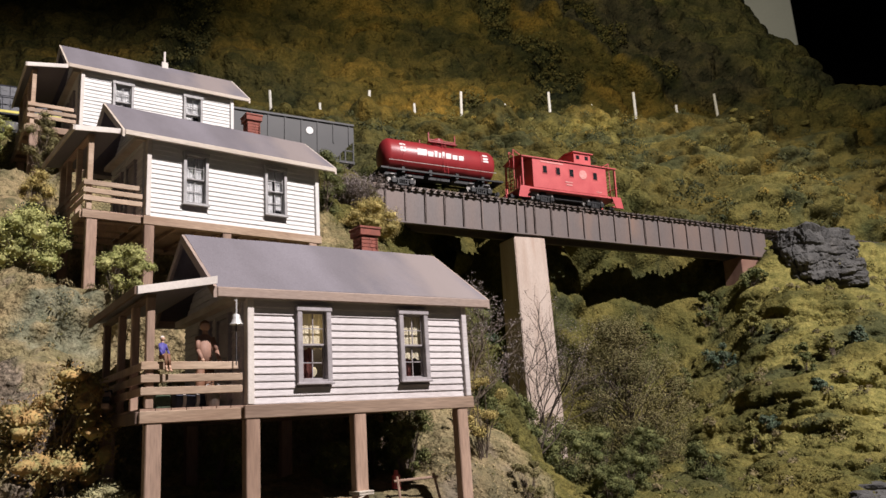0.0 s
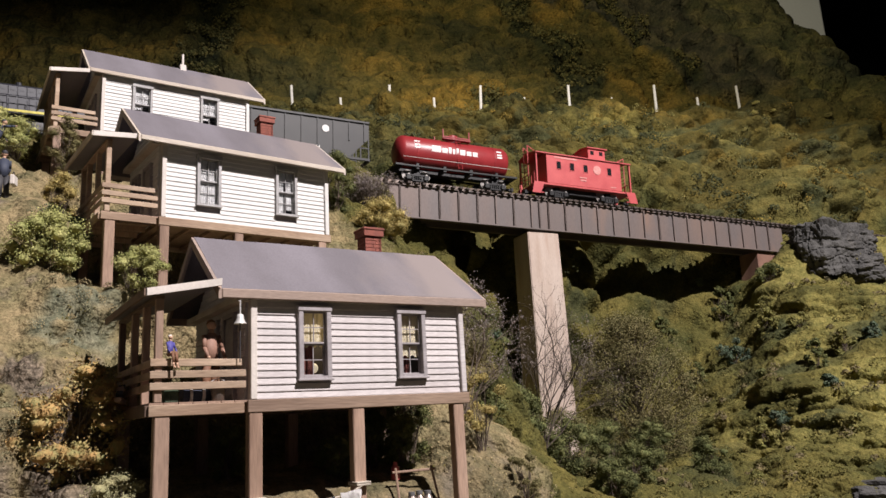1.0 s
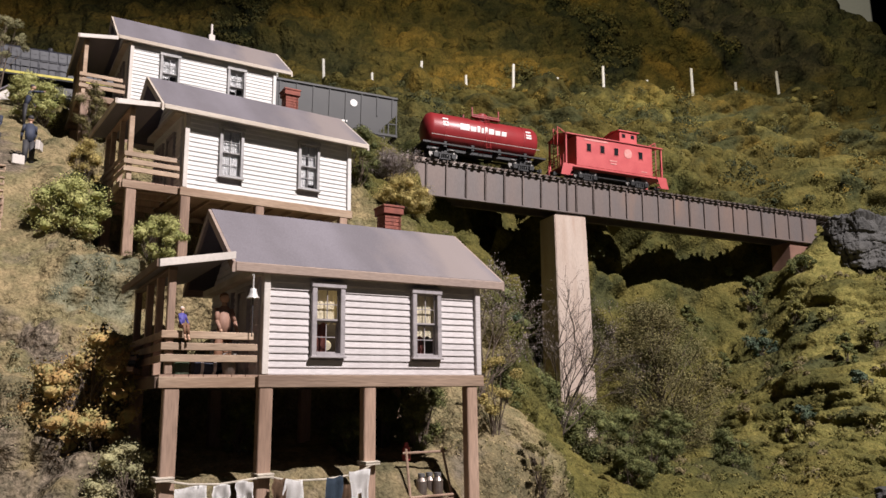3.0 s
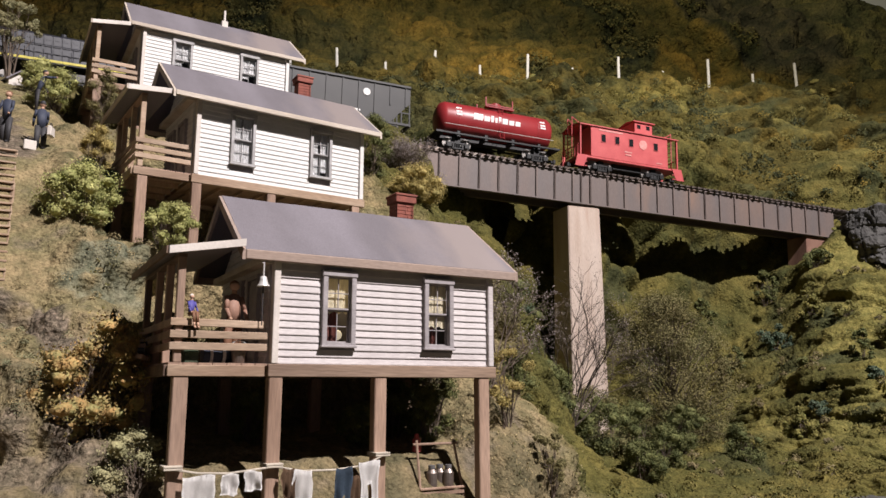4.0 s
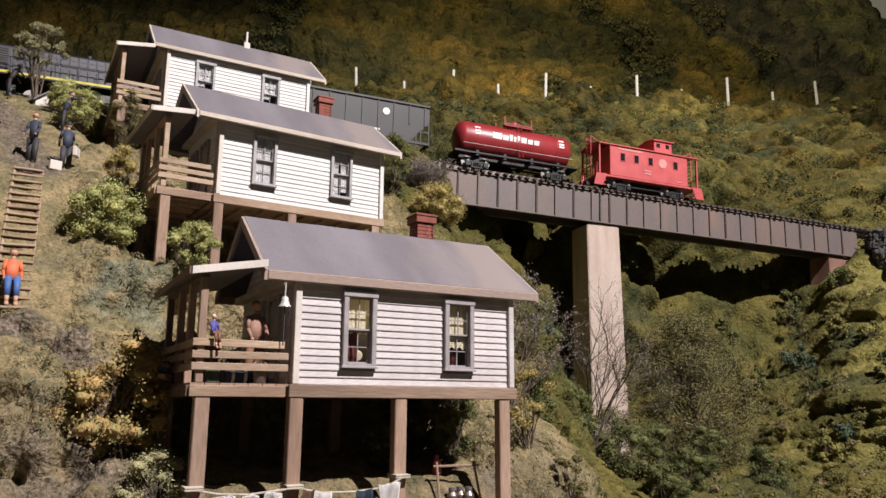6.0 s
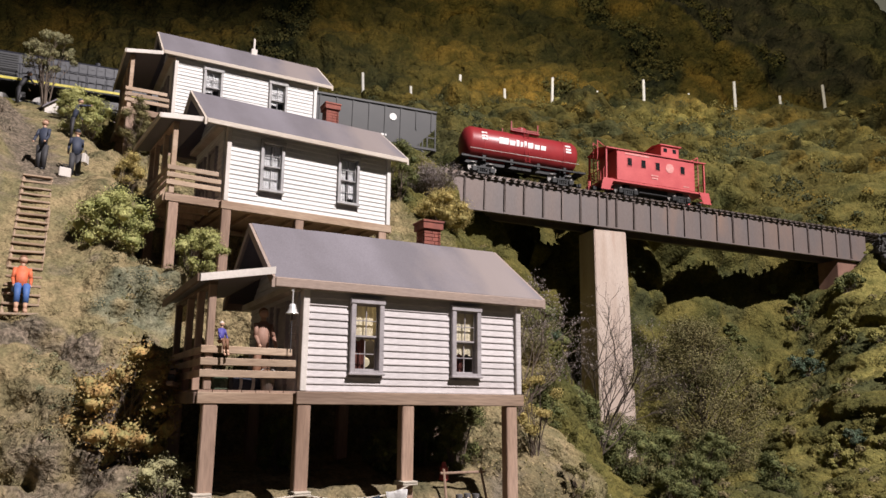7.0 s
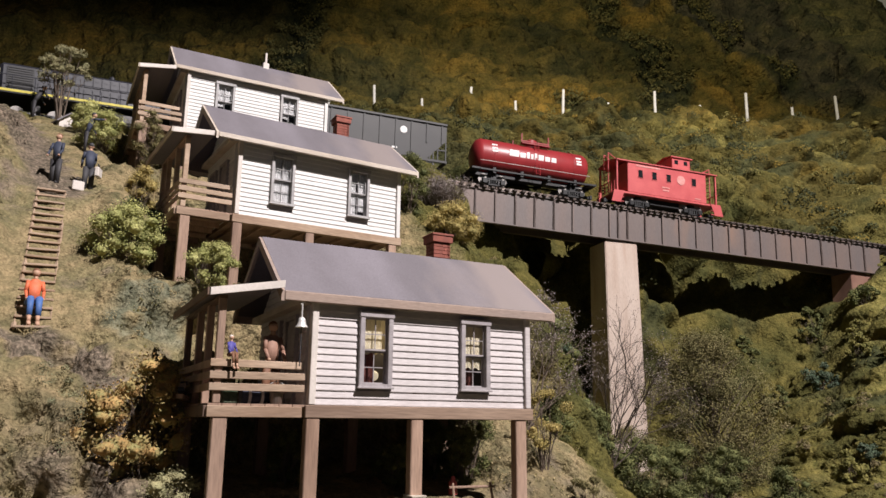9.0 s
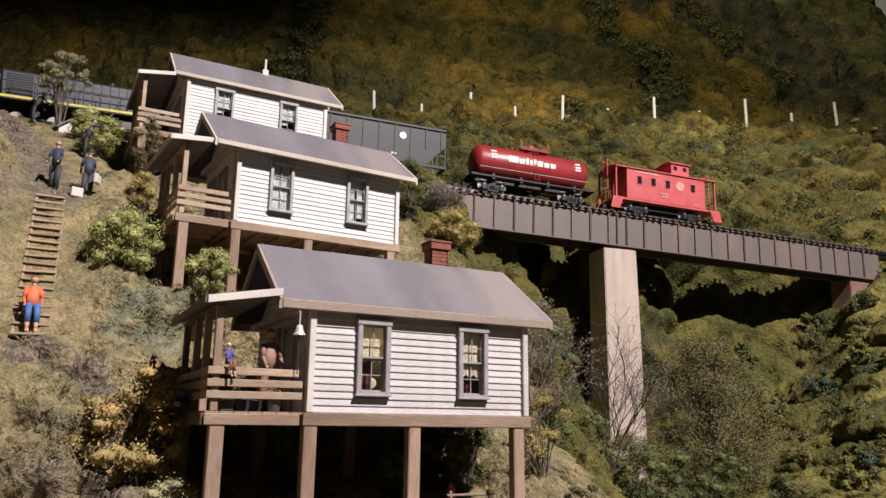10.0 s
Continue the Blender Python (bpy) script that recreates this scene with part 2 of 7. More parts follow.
def mountain(p):
    """Where the mountain carries a wooded ravine, a bare spur and a ribbed cliff."""
    q, z = 0.9 * p[:, 0] - 0.44 * p[:, 1], p[:, 2]
    wob = 0.1 * perlin(p * 2.7 + 4.4) + 0.06 * perlin(p * 6.3 + 1.4)
    ravine = np.maximum(near_line(q, z, ((1.38, 4.6), (1.36, 3.75), (1.58, 3.55), (1.62, 3.25), (1.47, 2.95)), 0.12, wob), near_line(q, z, ((0.95, 3.02), (1.2, 2.92)), 0.06, wob))
    ravine = np.maximum(ravine, near_line(q, z, ((-0.9, 4.6), (-0.75, 3.6), (-0.95, 3.1)), 0.16, wob))
    spur = near_line(q, z, ((1.72, 4.1), (1.83, 3.8), (1.98, 3.44), (2.18, 3.12)), 0.07, 0.5 * wob)
    cliff = smooth(1.86, 2.02, q + 0.45 * (z - 3.5) + wob) * (1 - smooth(2.75, 3.05, q + 0.25 * (z - 3.4) + wob)) * smooth(2.98, 3.2, z + wob)
    woods = np.maximum(ravine, near_line(q, z, ((2.05, 4.5), (2.1, 3.75), (2.3, 3.3)), 0.11, wob))
    return woods * (1 - spur), cliff * (1 - spur), spur


def lumps(p, near):
    """Rounded foliage lumps of several sizes, as a height along the surface normal."""
    h = 0.04 * perlin(p * 3.1)
    close, distant = near > 0, near < 1
    c = p[close]
    left = 1 - smooth(0.1, 0.5, c[:, 0])
    bank = smooth(0.08, 0.3, c[:, 1] - track_y(c[:, 0]))
    patchy = np.clip(0.85 + 1.0 * perlin(c * 4.3 + 2.9), 0.5, 1.3)
    soft = (0.03 + 0.012 * bank) * billow(c, 5.0, 3.1) + 0.006 * (1 - bank) * billow(c, 70, 4.3) + 0.003 * left * billow(c, 170, 9.3)
    side = left > 0
    soft[side] += left[side] * (0.026 * cushions(c[side], 0.06, 2.1) + 0.019 * cushions(c[side], 0.028, 8.3) + 0.007 * cushions(c[side], 0.014, 5.5))
    w = patchy * (1 - left) * (1 - bank)
    k = w > 0.01
    soft[k] += w[k] * (0.036 * cushions(c[k], 0.11, 3.3) + 0.035 * cushions(c[k], 0.054, 5.9) + 0.017 * cushions(c[k], 0.027, 1.2))
    w = patchy * (1 - left) * bank
    k = w > 0.01
    soft[k] += w[k] * (0.1 * cushions(c[k], 0.21, 6.6) + 0.075 * cushions(c[k], 0.095, 4.1) + 0.032 * cushions(c[k], 0.048, 9.4))
    h[close] += soft * near[close]
    m = p[distant]
    f = m * np.array((0.8, 0.8, 1.5))
    woods, cliff, spur = mountain(m)
    q, z = 0.9 * m[:, 0] - 0.44 * m[:, 1], m[:, 2]
    ribs = np.abs(perlin(np.stack([q * 4.4 + 0.9 * perlin(m * 1.9), z * 1.1, 0 * q + 3.3], -1))) * 2
    crag = 0.1 * billow(f, 1.3, 5.2) + 0.07 * billow(f, 2.3, 0.7) + 0.05 * billow(f, 5.7, 6.1) + 0.06 * cushions(m, 0.16, 2.7) * (1 + 1.2 * woods) + 0.03 * cushions(m, 0.075, 7.1) * (1 + 1.0 * woods)
    crag += cliff * (0.16 * ribs + 0.05 * billow(f, 9.5, 2.2) - 0.06) - 0.14 * woods + 0.1 * spur
    h[distant] += crag * (1 - near[distant])
    return h


XS = axis_steps((-3.2, -0.8, -0.32, 0.1, 0.6, 0.9, 2.3, 3.0, 4.8, 6.2, 9.0), (0.06, 0.02, 0.0042, 0.005, 0.009, 0.0058, 0.0066, 0.013, 0.019, 0.03, 0.06))
YS = axis_steps((-1.6, -0.5, -0.15, 0.05, 0.45, 0.6, 1.1, 2.0, 3.2, 4.2, 7.5), (0.06, 0.03, 0.007, 0.0046, 0.0046, 0.0055, 0.0066, 0.0115, 0.015, 0.024, 0.07))
gx, gy = np.meshgrid(XS, YS)
gz = ground(gx, gy)
even = gz
for _ in range(4):
    wide = np.pad(even, 1, mode="edge")
    even = (wide[:-2, 1:-1] + wide[2:, 1:-1] + wide[1:-1, :-2] + wide[1:-1, 2:] + 2 * even) / 6
dzy, dzx = np.gradient(even, YS, XS)
nrm = np.stack([-dzx, -dzy, np.ones_like(gz)], -1)
nrm /= np.linalg.norm(nrm, axis=-1, keepdims=True)
pts = np.stack([gx, gy, gz], -1).reshape(-1, 3)


def swell(p):
    """How far the lumps lift the sheet; the clearing, the plots and the track bed stay smoother."""
    x, y = p[:, 0], p[:, 1]
    far = smooth(2.95, 3.35, y * 0.9 + 0.44 * x)
    calm = 1 - 0.85 * (1 - smooth(-0.19, -0.12, x)) * smooth(-0.3, -0.26, x) * smooth(0.19, 0.24, y) * (1 - smooth(0.85, 1.0, y))
    for hx, hy, hz, hl in HOUSES:
        calm = calm * (1 - 0.8 * smooth(hx - 0.13, hx - 0.09, x) * (1 - smooth(hx + hl, hx + hl + 0.04, x)) * smooth(hy - 0.05, hy - 0.02, y) * (1 - smooth(hy + 0.19, hy + 0.22, y)))
    spanned = smooth(0.6, 0.8, x) * (1 - smooth(1.95, 2.05, x))
    calm = calm * (0.1 + 0.9 * np.maximum(spanned, smooth(0.05, 0.13, np.abs(y - track_y(x)))))
    return (lumps(p, np.clip(1 - far, 0, 1)) - 0.035) * calm


def bulge(p, n):
    """The way in which the cover swells: sagging outwards on the banks, straight out on the mountain."""
    k = (0.7 + 0.3 * smooth(0.35, 0.7, p[:, 0])) * (1 - smooth(2.9, 3.3, p[:, 1] * 0.9 + 0.44 * p[:, 0]))
    d = n * np.stack([np.ones_like(k), np.ones_like(k), 1 - 0.8 * k], -1)
    return d / np.maximum(np.linalg.norm(d, axis=1, keepdims=True), 0.4)


pts = pts + bulge(pts, nrm.reshape(-1, 3)) * swell(pts)[:, None]
nx, ny = len(XS), len(YS)
idx = np.arange(nx * ny).reshape(ny, nx)
quads = np.stack([idx[:-1, :-1], idx[:-1, 1:], idx[1:, 1:], idx[1:, :-1]], -1).reshape(-1, 4)


def ground_material():
    """Dirt and heath beside the houses, olive moss on the slopes, russet moss on the mountain."""
    m = bpy.data.materials.new("hillside_cover")
    m.use_nodes = True
    n, l = m.node_tree.nodes, m.node_tree.links
    bsdf, coord = n["Principled BSDF"], n.new("ShaderNodeTexCoord")
    where = n.new("ShaderNodeSeparateXYZ")
    l.new(coord.outputs["Object"], where.inputs[0])

    def noisy(scale, detail=5.0):
        t = n.new("ShaderNodeTexNoise")
        t.inputs["Scale"].default_value, t.inputs["Detail"].default_value = scale, detail
        l.new(coord.outputs["Object"], t.inputs["Vector"])
        return t.outputs[0]

    def ramp(src, stops):
        r = n.new("ShaderNodeValToRGB")
        while len(r.color_ramp.elements) < len(stops):
            r.color_ramp.elements.new(0.5)
        for e, (p, c) in zip(r.color_ramp.elements, stops):
            e.position, e.color = p, (*c, 1)
        l.new(src, r.inputs[0])
        return r.outputs[0]

    def mixed(fac, a, b, kind="MIX"):
        x = n.new("ShaderNodeMix")
        x.data_type, x.blend_type = "RGBA", kind
        if fac is None:
            x.inputs["Factor"].default_value = 1.0
        else:
            l.new(fac, x.inputs["Factor"])
        l.new(a, x.inputs["A"])
        l.new(b, x.inputs["B"])
        return x.outputs["Result"]

    def sums(op, a, b):
        x = n.new("ShaderNodeMath")
        x.operation = op
        for k, v in enumerate((a, b)):
            if isinstance(v, float):
                x.inputs[k].default_value = v
            else:
                l.new(v, x.inputs[k])
        return x.outputs[0]

    black, white = (0, 0, 0), (1, 1, 1)
    moss = ramp(noisy(7), [(0.3, (0.06, 0.065, 0.022)), (0.5, (0.118, 0.106, 0.031)), (0.7, (0.178, 0.146, 0.043))])
    heath = ramp(noisy(16), [(0.3, (0.16, 0.14, 0.075)), (0.45, (0.3, 0.235, 0.13)), (0.58, (0.22, 0.19, 0.1)), (0.72, (0.22, 0.175, 0.13))])
    russet = ramp(noisy(1.3), [(0.35, (0.045, 0.045, 0.017)), (0.5, (0.11, 0.088, 0.022)), (0.65, (0.2, 0.13, 0.025))])
    crest = ramp(noisy(2.2), [(0.35, (0.055, 0.058, 0.03)), (0.5, (0.11, 0.105, 0.042)), (0.66, (0.17, 0.15, 0.045))])
    russet = mixed(ramp(sums("ADD", sums("MULTIPLY", where.outputs[0], 0.2), sums("MULTIPLY", noisy(2.6), 0.35)), [(0.88, black), (1.0, white)]), russet, crest)
    heath = mixed(ramp(sums("ADD", where.outputs[1], sums("MULTIPLY", noisy(9), 0.2)), [(0.12, white), (0.24, black)]), heath, ramp(noisy(18), [(0.35, (0.12, 0.105, 0.06)), (0.5, (0.2, 0.16, 0.09)), (0.65, (0.17, 0.14, 0.11))]))
    wild = n.new("ShaderNodeAttribute")
    wild.attribute_name = "growth"
    grows = n.new("ShaderNodeSeparateColor")
    l.new(wild.outputs["Color"], grows.inputs[0])
    russet = mixed(grows.outputs[2], russet, ramp(noisy(6, 7.0), [(0.35, (0.03, 0.03, 0.018)), (0.5, (0.062, 0.058, 0.034)), (0.66, (0.095, 0.085, 0.04))]))
    russet = mixed(grows.outputs[1], russet, ramp(noisy(11), [(0.35, (0.02, 0.024, 0.011)), (0.6, (0.05, 0.052, 0.018)), (0.72, (0.09, 0.075, 0.02))]))
    lies = n.new("ShaderNodeAttribute")
    lies.attribute_name = "cover"
    kinds = n.new("ShaderNodeSeparateColor")
    l.new(lies.outputs["Color"], kinds.inputs[0])
    heath = mixed(kinds.outputs[1], heath, ramp(noisy(60), [(0.35, (0.15, 0.155, 0.105)), (0.65, (0.23, 0.22, 0.145))]))
    heath = mixed(kinds.outputs[0], heath, ramp(noisy(240), [(0.3, (0.085, 0.07, 0.052)), (0.5, (0.18, 0.145, 0.11)), (0.68, (0.3, 0.24, 0.18))]))
    moss = mixed(kinds.outputs[2], moss, ramp(noisy(40), [(0.35, (0.18, 0.165, 0.05)), (0.65, (0.28, 0.24, 0.075))]))
    moss = mixed(wild.outputs["Alpha"], moss, ramp(noisy(9), [(0.35, (0.06, 0.05, 0.015)), (0.55, (0.105, 0.08, 0.02)), (0.7, (0.17, 0.115, 0.024))]))
    moss = mixed(grows.outputs[0], moss, ramp(noisy(30), [(0.35, (0.035, 0.042, 0.02)), (0.65, (0.075, 0.082, 0.036))]))
    left = ramp(sums("ADD", sums("ADD", where.outputs[0], sums("MULTIPLY", where.outputs[1], 0.4)), sums("MULTIPLY", noisy(6), 0.25)), [(0.54, white), (0.64, black)])
    left = mixed(None, left, ramp(sums("ADD", where.outputs[1], sums("MULTIPLY", noisy(6), 0.15)), [(0.9, white), (0.99, black)]), "MULTIPLY")
    up = ramp(sums("MULTIPLY", where.outputs[2], 0.25), [(0.64, black), (0.70, white)])
    russet = mixed(None, russet, ramp(noisy(9, 6.0), [(0.38, (0.55, 0.62, 0.6)), (0.62, (1.2, 1.15, 1.1))]), "MULTIPLY")
    out = mixed(up, mixed(left, moss, heath), russet)
    mottle = ramp(noisy(70, 4.0), [(0.35, (0.72, 0.74, 0.7)), (0.65, (1.15, 1.12, 1.1))])
    speck = ramp(noisy(320, 3.0), [(0.3, (0.62, 0.62, 0.62)), (0.62, (1.05, 1.05, 1.05))])
    out = mixed(None, mixed(None, out, mottle, "MULTIPLY"), speck, "MULTIPLY")
    l.new(out, bsdf.inputs["Base Color"])
    bsdf.inputs["Roughness"].default_value = 0.95
    bsdf.inputs["Specular IOR Level"].default_value = 0.15
    bump = n.new("ShaderNodeBump")
    bump.inputs["Strength"].default_value, bump.inputs["Distance"].default_value = 1.0, 0.008
    l.new(sums("ADD", noisy(130, 6.0), sums("ADD", sums("MULTIPLY", noisy(24, 6.0), 2.5), sums("MULTIPLY", up, sums("ADD", sums("MULTIPLY", noisy(12, 8.0), 7.0), sums("MULTIPLY", noisy(42, 4.0), 3.5))))), bump.inputs["Height"])
    l.new(bump.outputs[0], bsdf.inputs["Normal"])
    return m


def along(x, y, line, wide):
    """1 near a bent line over the ground, fading out at the given width."""
    best = np.full(len(x), 9.0)
    for (ax, ay), (bx, by) in zip(line[:-1], line[1:]):
        k = np.clip(((x - ax) * (bx - ax) + (y - ay) * (by - ay)) / ((bx - ax) ** 2 + (by - ay) ** 2), 0, 1)
        best = np.minimum(best, np.hypot(x - ax - k * (bx - ax), y - ay - k * (by - ay)))
    return 1 - smooth(wide * 0.55, wide * 1.35, best + 0.4 * wide * 2 * perlin(np.stack([x, y, 0 * x], -1) * 38))


def cover(p):
    """Where gravel, blue-grey sage moss and yellow moss lie on the hillside; the yellow also brightens the near bank.
    """
    x, y = p[:, 0], p[:, 1]
    gravel = np.maximum(along(x, y, ((-0.3, 0.215), (-0.231, 0.2), (-0.18, 0.19), (-0.16, 0.155), (-0.15, 0.104), (-0.152, 0.06)), 0.016), along(x, y, ((-0.36, 0.9), (-0.29, 0.74), (-0.245, 0.56), (-0.225, 0.46)), 0.035))
    gravel = np.maximum(gravel, 0.75 * along(x, y, ((-0.3, 0.06), (-0.2, 0.05), (-0.1, 0.045)), 0.013))
    sage = along(x, y, ((-0.15, 0.23), (-0.118, 0.244), (-0.08, 0.255)), 0.014)
    yellow = np.maximum(along(x, y, ((1.84, 0.54), (1.74, 0.47)), 0.05), along(x, y, ((2.6, 0.7), (2.2, 0.5)), 0.08))
    yellow = np.maximum(yellow, along(x, y, ((1.62, 0.3), (1.45, 0.18)), 0.05))
    # yellow moss of the near bank, weighted up so its colour looks more lit
    yellow = np.maximum(yellow, 0.85 * smooth(1.1, 1.5, x) * (1 - smooth(-0.1, 0.05, y - track_y(x))) * smooth(-0.2, 0.2, perlin(np.stack([x, y, 0 * x], -1) * 7)))
    yellow = np.maximum(yellow, 0.9 * smooth(1.9, 2.6, x + 0.3 * perlin(np.stack([x, y, 0 * x], -1) * 3)) * smooth(0.1, 0.25, y - track_y(x)) * smooth(-0.15, 0.2, perlin(np.stack([x, y, 0 * x + 7], -1) * 4.5)))
    return np.stack([gravel, sage, yellow, np.ones_like(x)], -1)


def growth(p):
    """Where dark blue-green growth lies on the banks, woods and cliff on the mountain."""
    x, y = p[:, 0], p[:, 1]
    far = smooth(2.95, 3.35, y * 0.9 + 0.44 * x)
    high = smooth(0.1, 0.25, y - track_y(x))
    blue = 0.8 * smooth(0.05, 0.35, perlin(p * 4.4 + 12.6) + 0.6 * perlin(p * 13 + 2.2)) * high * (1 - far)
    blue = np.maximum(blue, 0.85 * high * (1 - far) * (1 - smooth(0.5, 1.3, x + 0.25 * perlin(p * 4.0))))
    blue = np.maximum(blue, 0.8 * smooth(0.12, 0.3, perlin(p * 6.5 + 3.1)) * smooth(0.9, 1.1, x) * (1 - high))
    woods, cliff, _ = mountain(p)
    rusty = np.clip(high * (1 - far) * (0.35 + 1.6 * perlin(p * 2.3 + 8.8) + 0.35 * smooth(1.6, 3.0, x)), 0, 0.9)
    return np.stack([blue, woods * far, cliff * far, rusty], -1)


GROUND = ground_material()
hill_mesh = raw_mesh("ground", pts, quads, GROUND, True)
hill_mesh.attributes.new("cover", "FLOAT_COLOR", "POINT").data.foreach_set("color", cover(pts).ravel())
hill_mesh.attributes.new("growth", "FLOAT_COLOR", "POINT").data.foreach_set("color", growth(pts).ravel())
hill = new("ground", hill_mesh)
tagged(hill, "steep mossy model hillside of olive and brown scenery", "ground", kind="structure")


# ---- houses ----
GLASS = bpy.data.materials.new("window_glass")
GLASS.use_nodes = True
gn, gl = GLASS.node_tree.nodes, GLASS.node_tree.links
clear, gloss, both = gn.new("ShaderNodeBsdfTransparent"), gn.new("ShaderNodeBsdfGlossy"), gn.new("ShaderNodeMixShader")
gloss.inputs["Roughness"].default_value = 0.05
both.inputs[0].default_value = 0.06
gl.new(clear.outputs[0], both.inputs[1])
gl.new(gloss.outputs[0], both.inputs[2])
gl.new(both.outputs[0], gn["Material Output"].inputs[0])

CLAPS = {}


def clapboard(length, mat, tall=0.0068):
    """One lapped board, thick at its lower edge, along +x from the origin."""
    key = (round(length, 4), mat.name)
    if key not in CLAPS:
        bm = bmesh.new()
        lap = 0.0026
        ring = [(-lap, 0.0), (-lap, 0.0008), (-0.0014, tall), (0.0, tall), (0.0, 0.0)]
        ends = [[bm.verts.new((x, y, z)) for y, z in ring] for x in (0.0, length)]
        n = len(ring)
        for k in range(n):
            bm.faces.new((ends[0][k], ends[0][(k + 1) % n], ends[1][(k + 1) % n], ends[1][k]))
        bm.faces.new(ends[0][::-1])
        bm.faces.new(ends[1])
        bmesh.ops.recalc_face_normals(bm, faces=bm.faces)
        CLAPS[key] = mesh_of("siding_board", bm, mat)
    return CLAPS[key]


def window(base, x, z, w, h, front, look_in, seed):
    """A sash window in the front wall: casing, sill, two sashes with bars, panes and what hangs behind them."""
    c = 0.0048 if front == TRIM else 0.0042
    bm = bmesh.new()
    box(bm, x, x + c, -0.0062, 0.003, z, z + h, 0.0004)
    box(bm, x + w - c, x + w, -0.0062, 0.003, z, z + h, 0.0004)
    box(bm, x - 0.0008, x + w + 0.0008, -0.0070, 0.003, z + h - c, z + h + 0.001, 0.0004)
    box(bm, x + c, x + w - c, -0.0062, 0.003, z, z + c * 0.7)
    win = part("window", bm, front, base, "grey-painted sash window")
    bm = bmesh.new()
    box(bm, x - 0.0012, x + w + 0.0012, -0.0078, -0.003, z - 0.0012, z + 0.0008, 0.0003)
    part("window_sill", bm, front, win)
    x0, x1, z0, z1 = x + c, x + w - c, z + c * 0.7, z + h - c
    mid = (z0 + z1) / 2
    for lo, hi, y in ((mid, z1, -0.002), (z0, mid, 0.0002)):
        bm = bmesh.new()
        t = 0.0016
        box(bm, x0, x0 + t, y, y + 0.002, lo, hi)
        box(bm, x1 - t, x1, y, y + 0.002, lo, hi)
        box(bm, x0 + t, x1 - t, y, y + 0.002, lo, lo + t)
        box(bm, x0 + t, x1 - t, y, y + 0.002, hi - t, hi)
        xm, zm = (x0 + x1) / 2, (lo + hi) / 2
        box(bm, xm - 0.0004, xm + 0.0004, y + 0.0004, y + 0.0014, lo + t, hi - t)
        box(bm, x0 + t, x1 - t, y + 0.0004, y + 0.0014, zm - 0.0004, zm + 0.0004)
        part("sash", bm, front, win)
        bm = bmesh.new()
        bm.faces.new([bm.verts.new(c) for c in ((x0 + t, y + 0.001, lo + t), (x1 - t, y + 0.001, lo + t), (x1 - t, y + 0.001, hi - t), (x0 + t, y + 0.001, hi - t))])
        pane = part("pane", bm, GLASS, win, "clear window pane")
        pane.visible_shadow = False
    if look_in == "blind":
        bm = bmesh.new()
        wave_sheet(bm, x0 - 0.001, x1 + 0.001, 0.0027, z0 + (z1 - z0) * (0.46 if seed < 1 else 0.3), z1 + 0.002, 0.0003, 18, seed)
        part("blind", bm, CREAM, win, "cream roller blind pulled half down")
        bm = bmesh.new()
        wave_sheet(bm, x0 - 0.004, x0 + (x1 - x0) * 0.62, 0.009, z0 - 0.01, mid + 0.003, 0.0012, 14, seed + 1)
        part("drape", bm, MAROON, win, "dark red drape inside")
    else:
        wide = x1 - x0
        spans = {"lace": ((0, 0.49), (0.51, 1)), "valance": ((0, 0.42), (0.6, 1)), "scallop": ((0, 0.5), (0.5, 1))}[look_in]
        for a, b in spans:
            bm = bmesh.new()
            low = z0 if look_in != "scallop" else mid - 0.008 + 0.006 * (a > 0)
            wave_sheet(bm, x0 + a * wide, x0 + b * wide, 0.0027, low + (0.2 * (z1 - z0) * a if look_in == "valance" else 0), z1 + 0.002, 0.0003, 12, seed + a)
            part("curtain", bm, LACE, win, "white lace curtain")
        if look_in != "lace":
            bm = bmesh.new()
            wave_sheet(bm, x0, x1, 0.0025, z1 - 0.014, z1 + 0.002, 0.0006, 16, seed)
            part("valance", bm, LACE, win, "short white valance")
    return win


def wave_sheet(bm, x0, x1, y, z0, z1, deep, steps, seed):
    """A hanging cloth with folds and an uneven hem."""
    rows = []
    for j in range(5):
        row = []
        for k in range(steps + 1):
            u = k / steps
            x = x0 + (x1 - x0) * u
            hem = 0.0012 * math.sin(u * 19 + seed) if j == 0 else 0
            row.append(bm.verts.new((x, y + deep * math.sin(u * steps * 1.9 + seed * 3 + j * 0.2), z0 + (z1 - z0) * j / 4 + hem)))
        rows.append(row)
    for j in range(4):
        for k in range(steps):
            bm.faces.new((rows[j][k], rows[j][k + 1], rows[j + 1][k + 1], rows[j + 1][k]))
    bmesh.ops.solidify(bm, geom=bm.faces[:], thickness=0.0003)


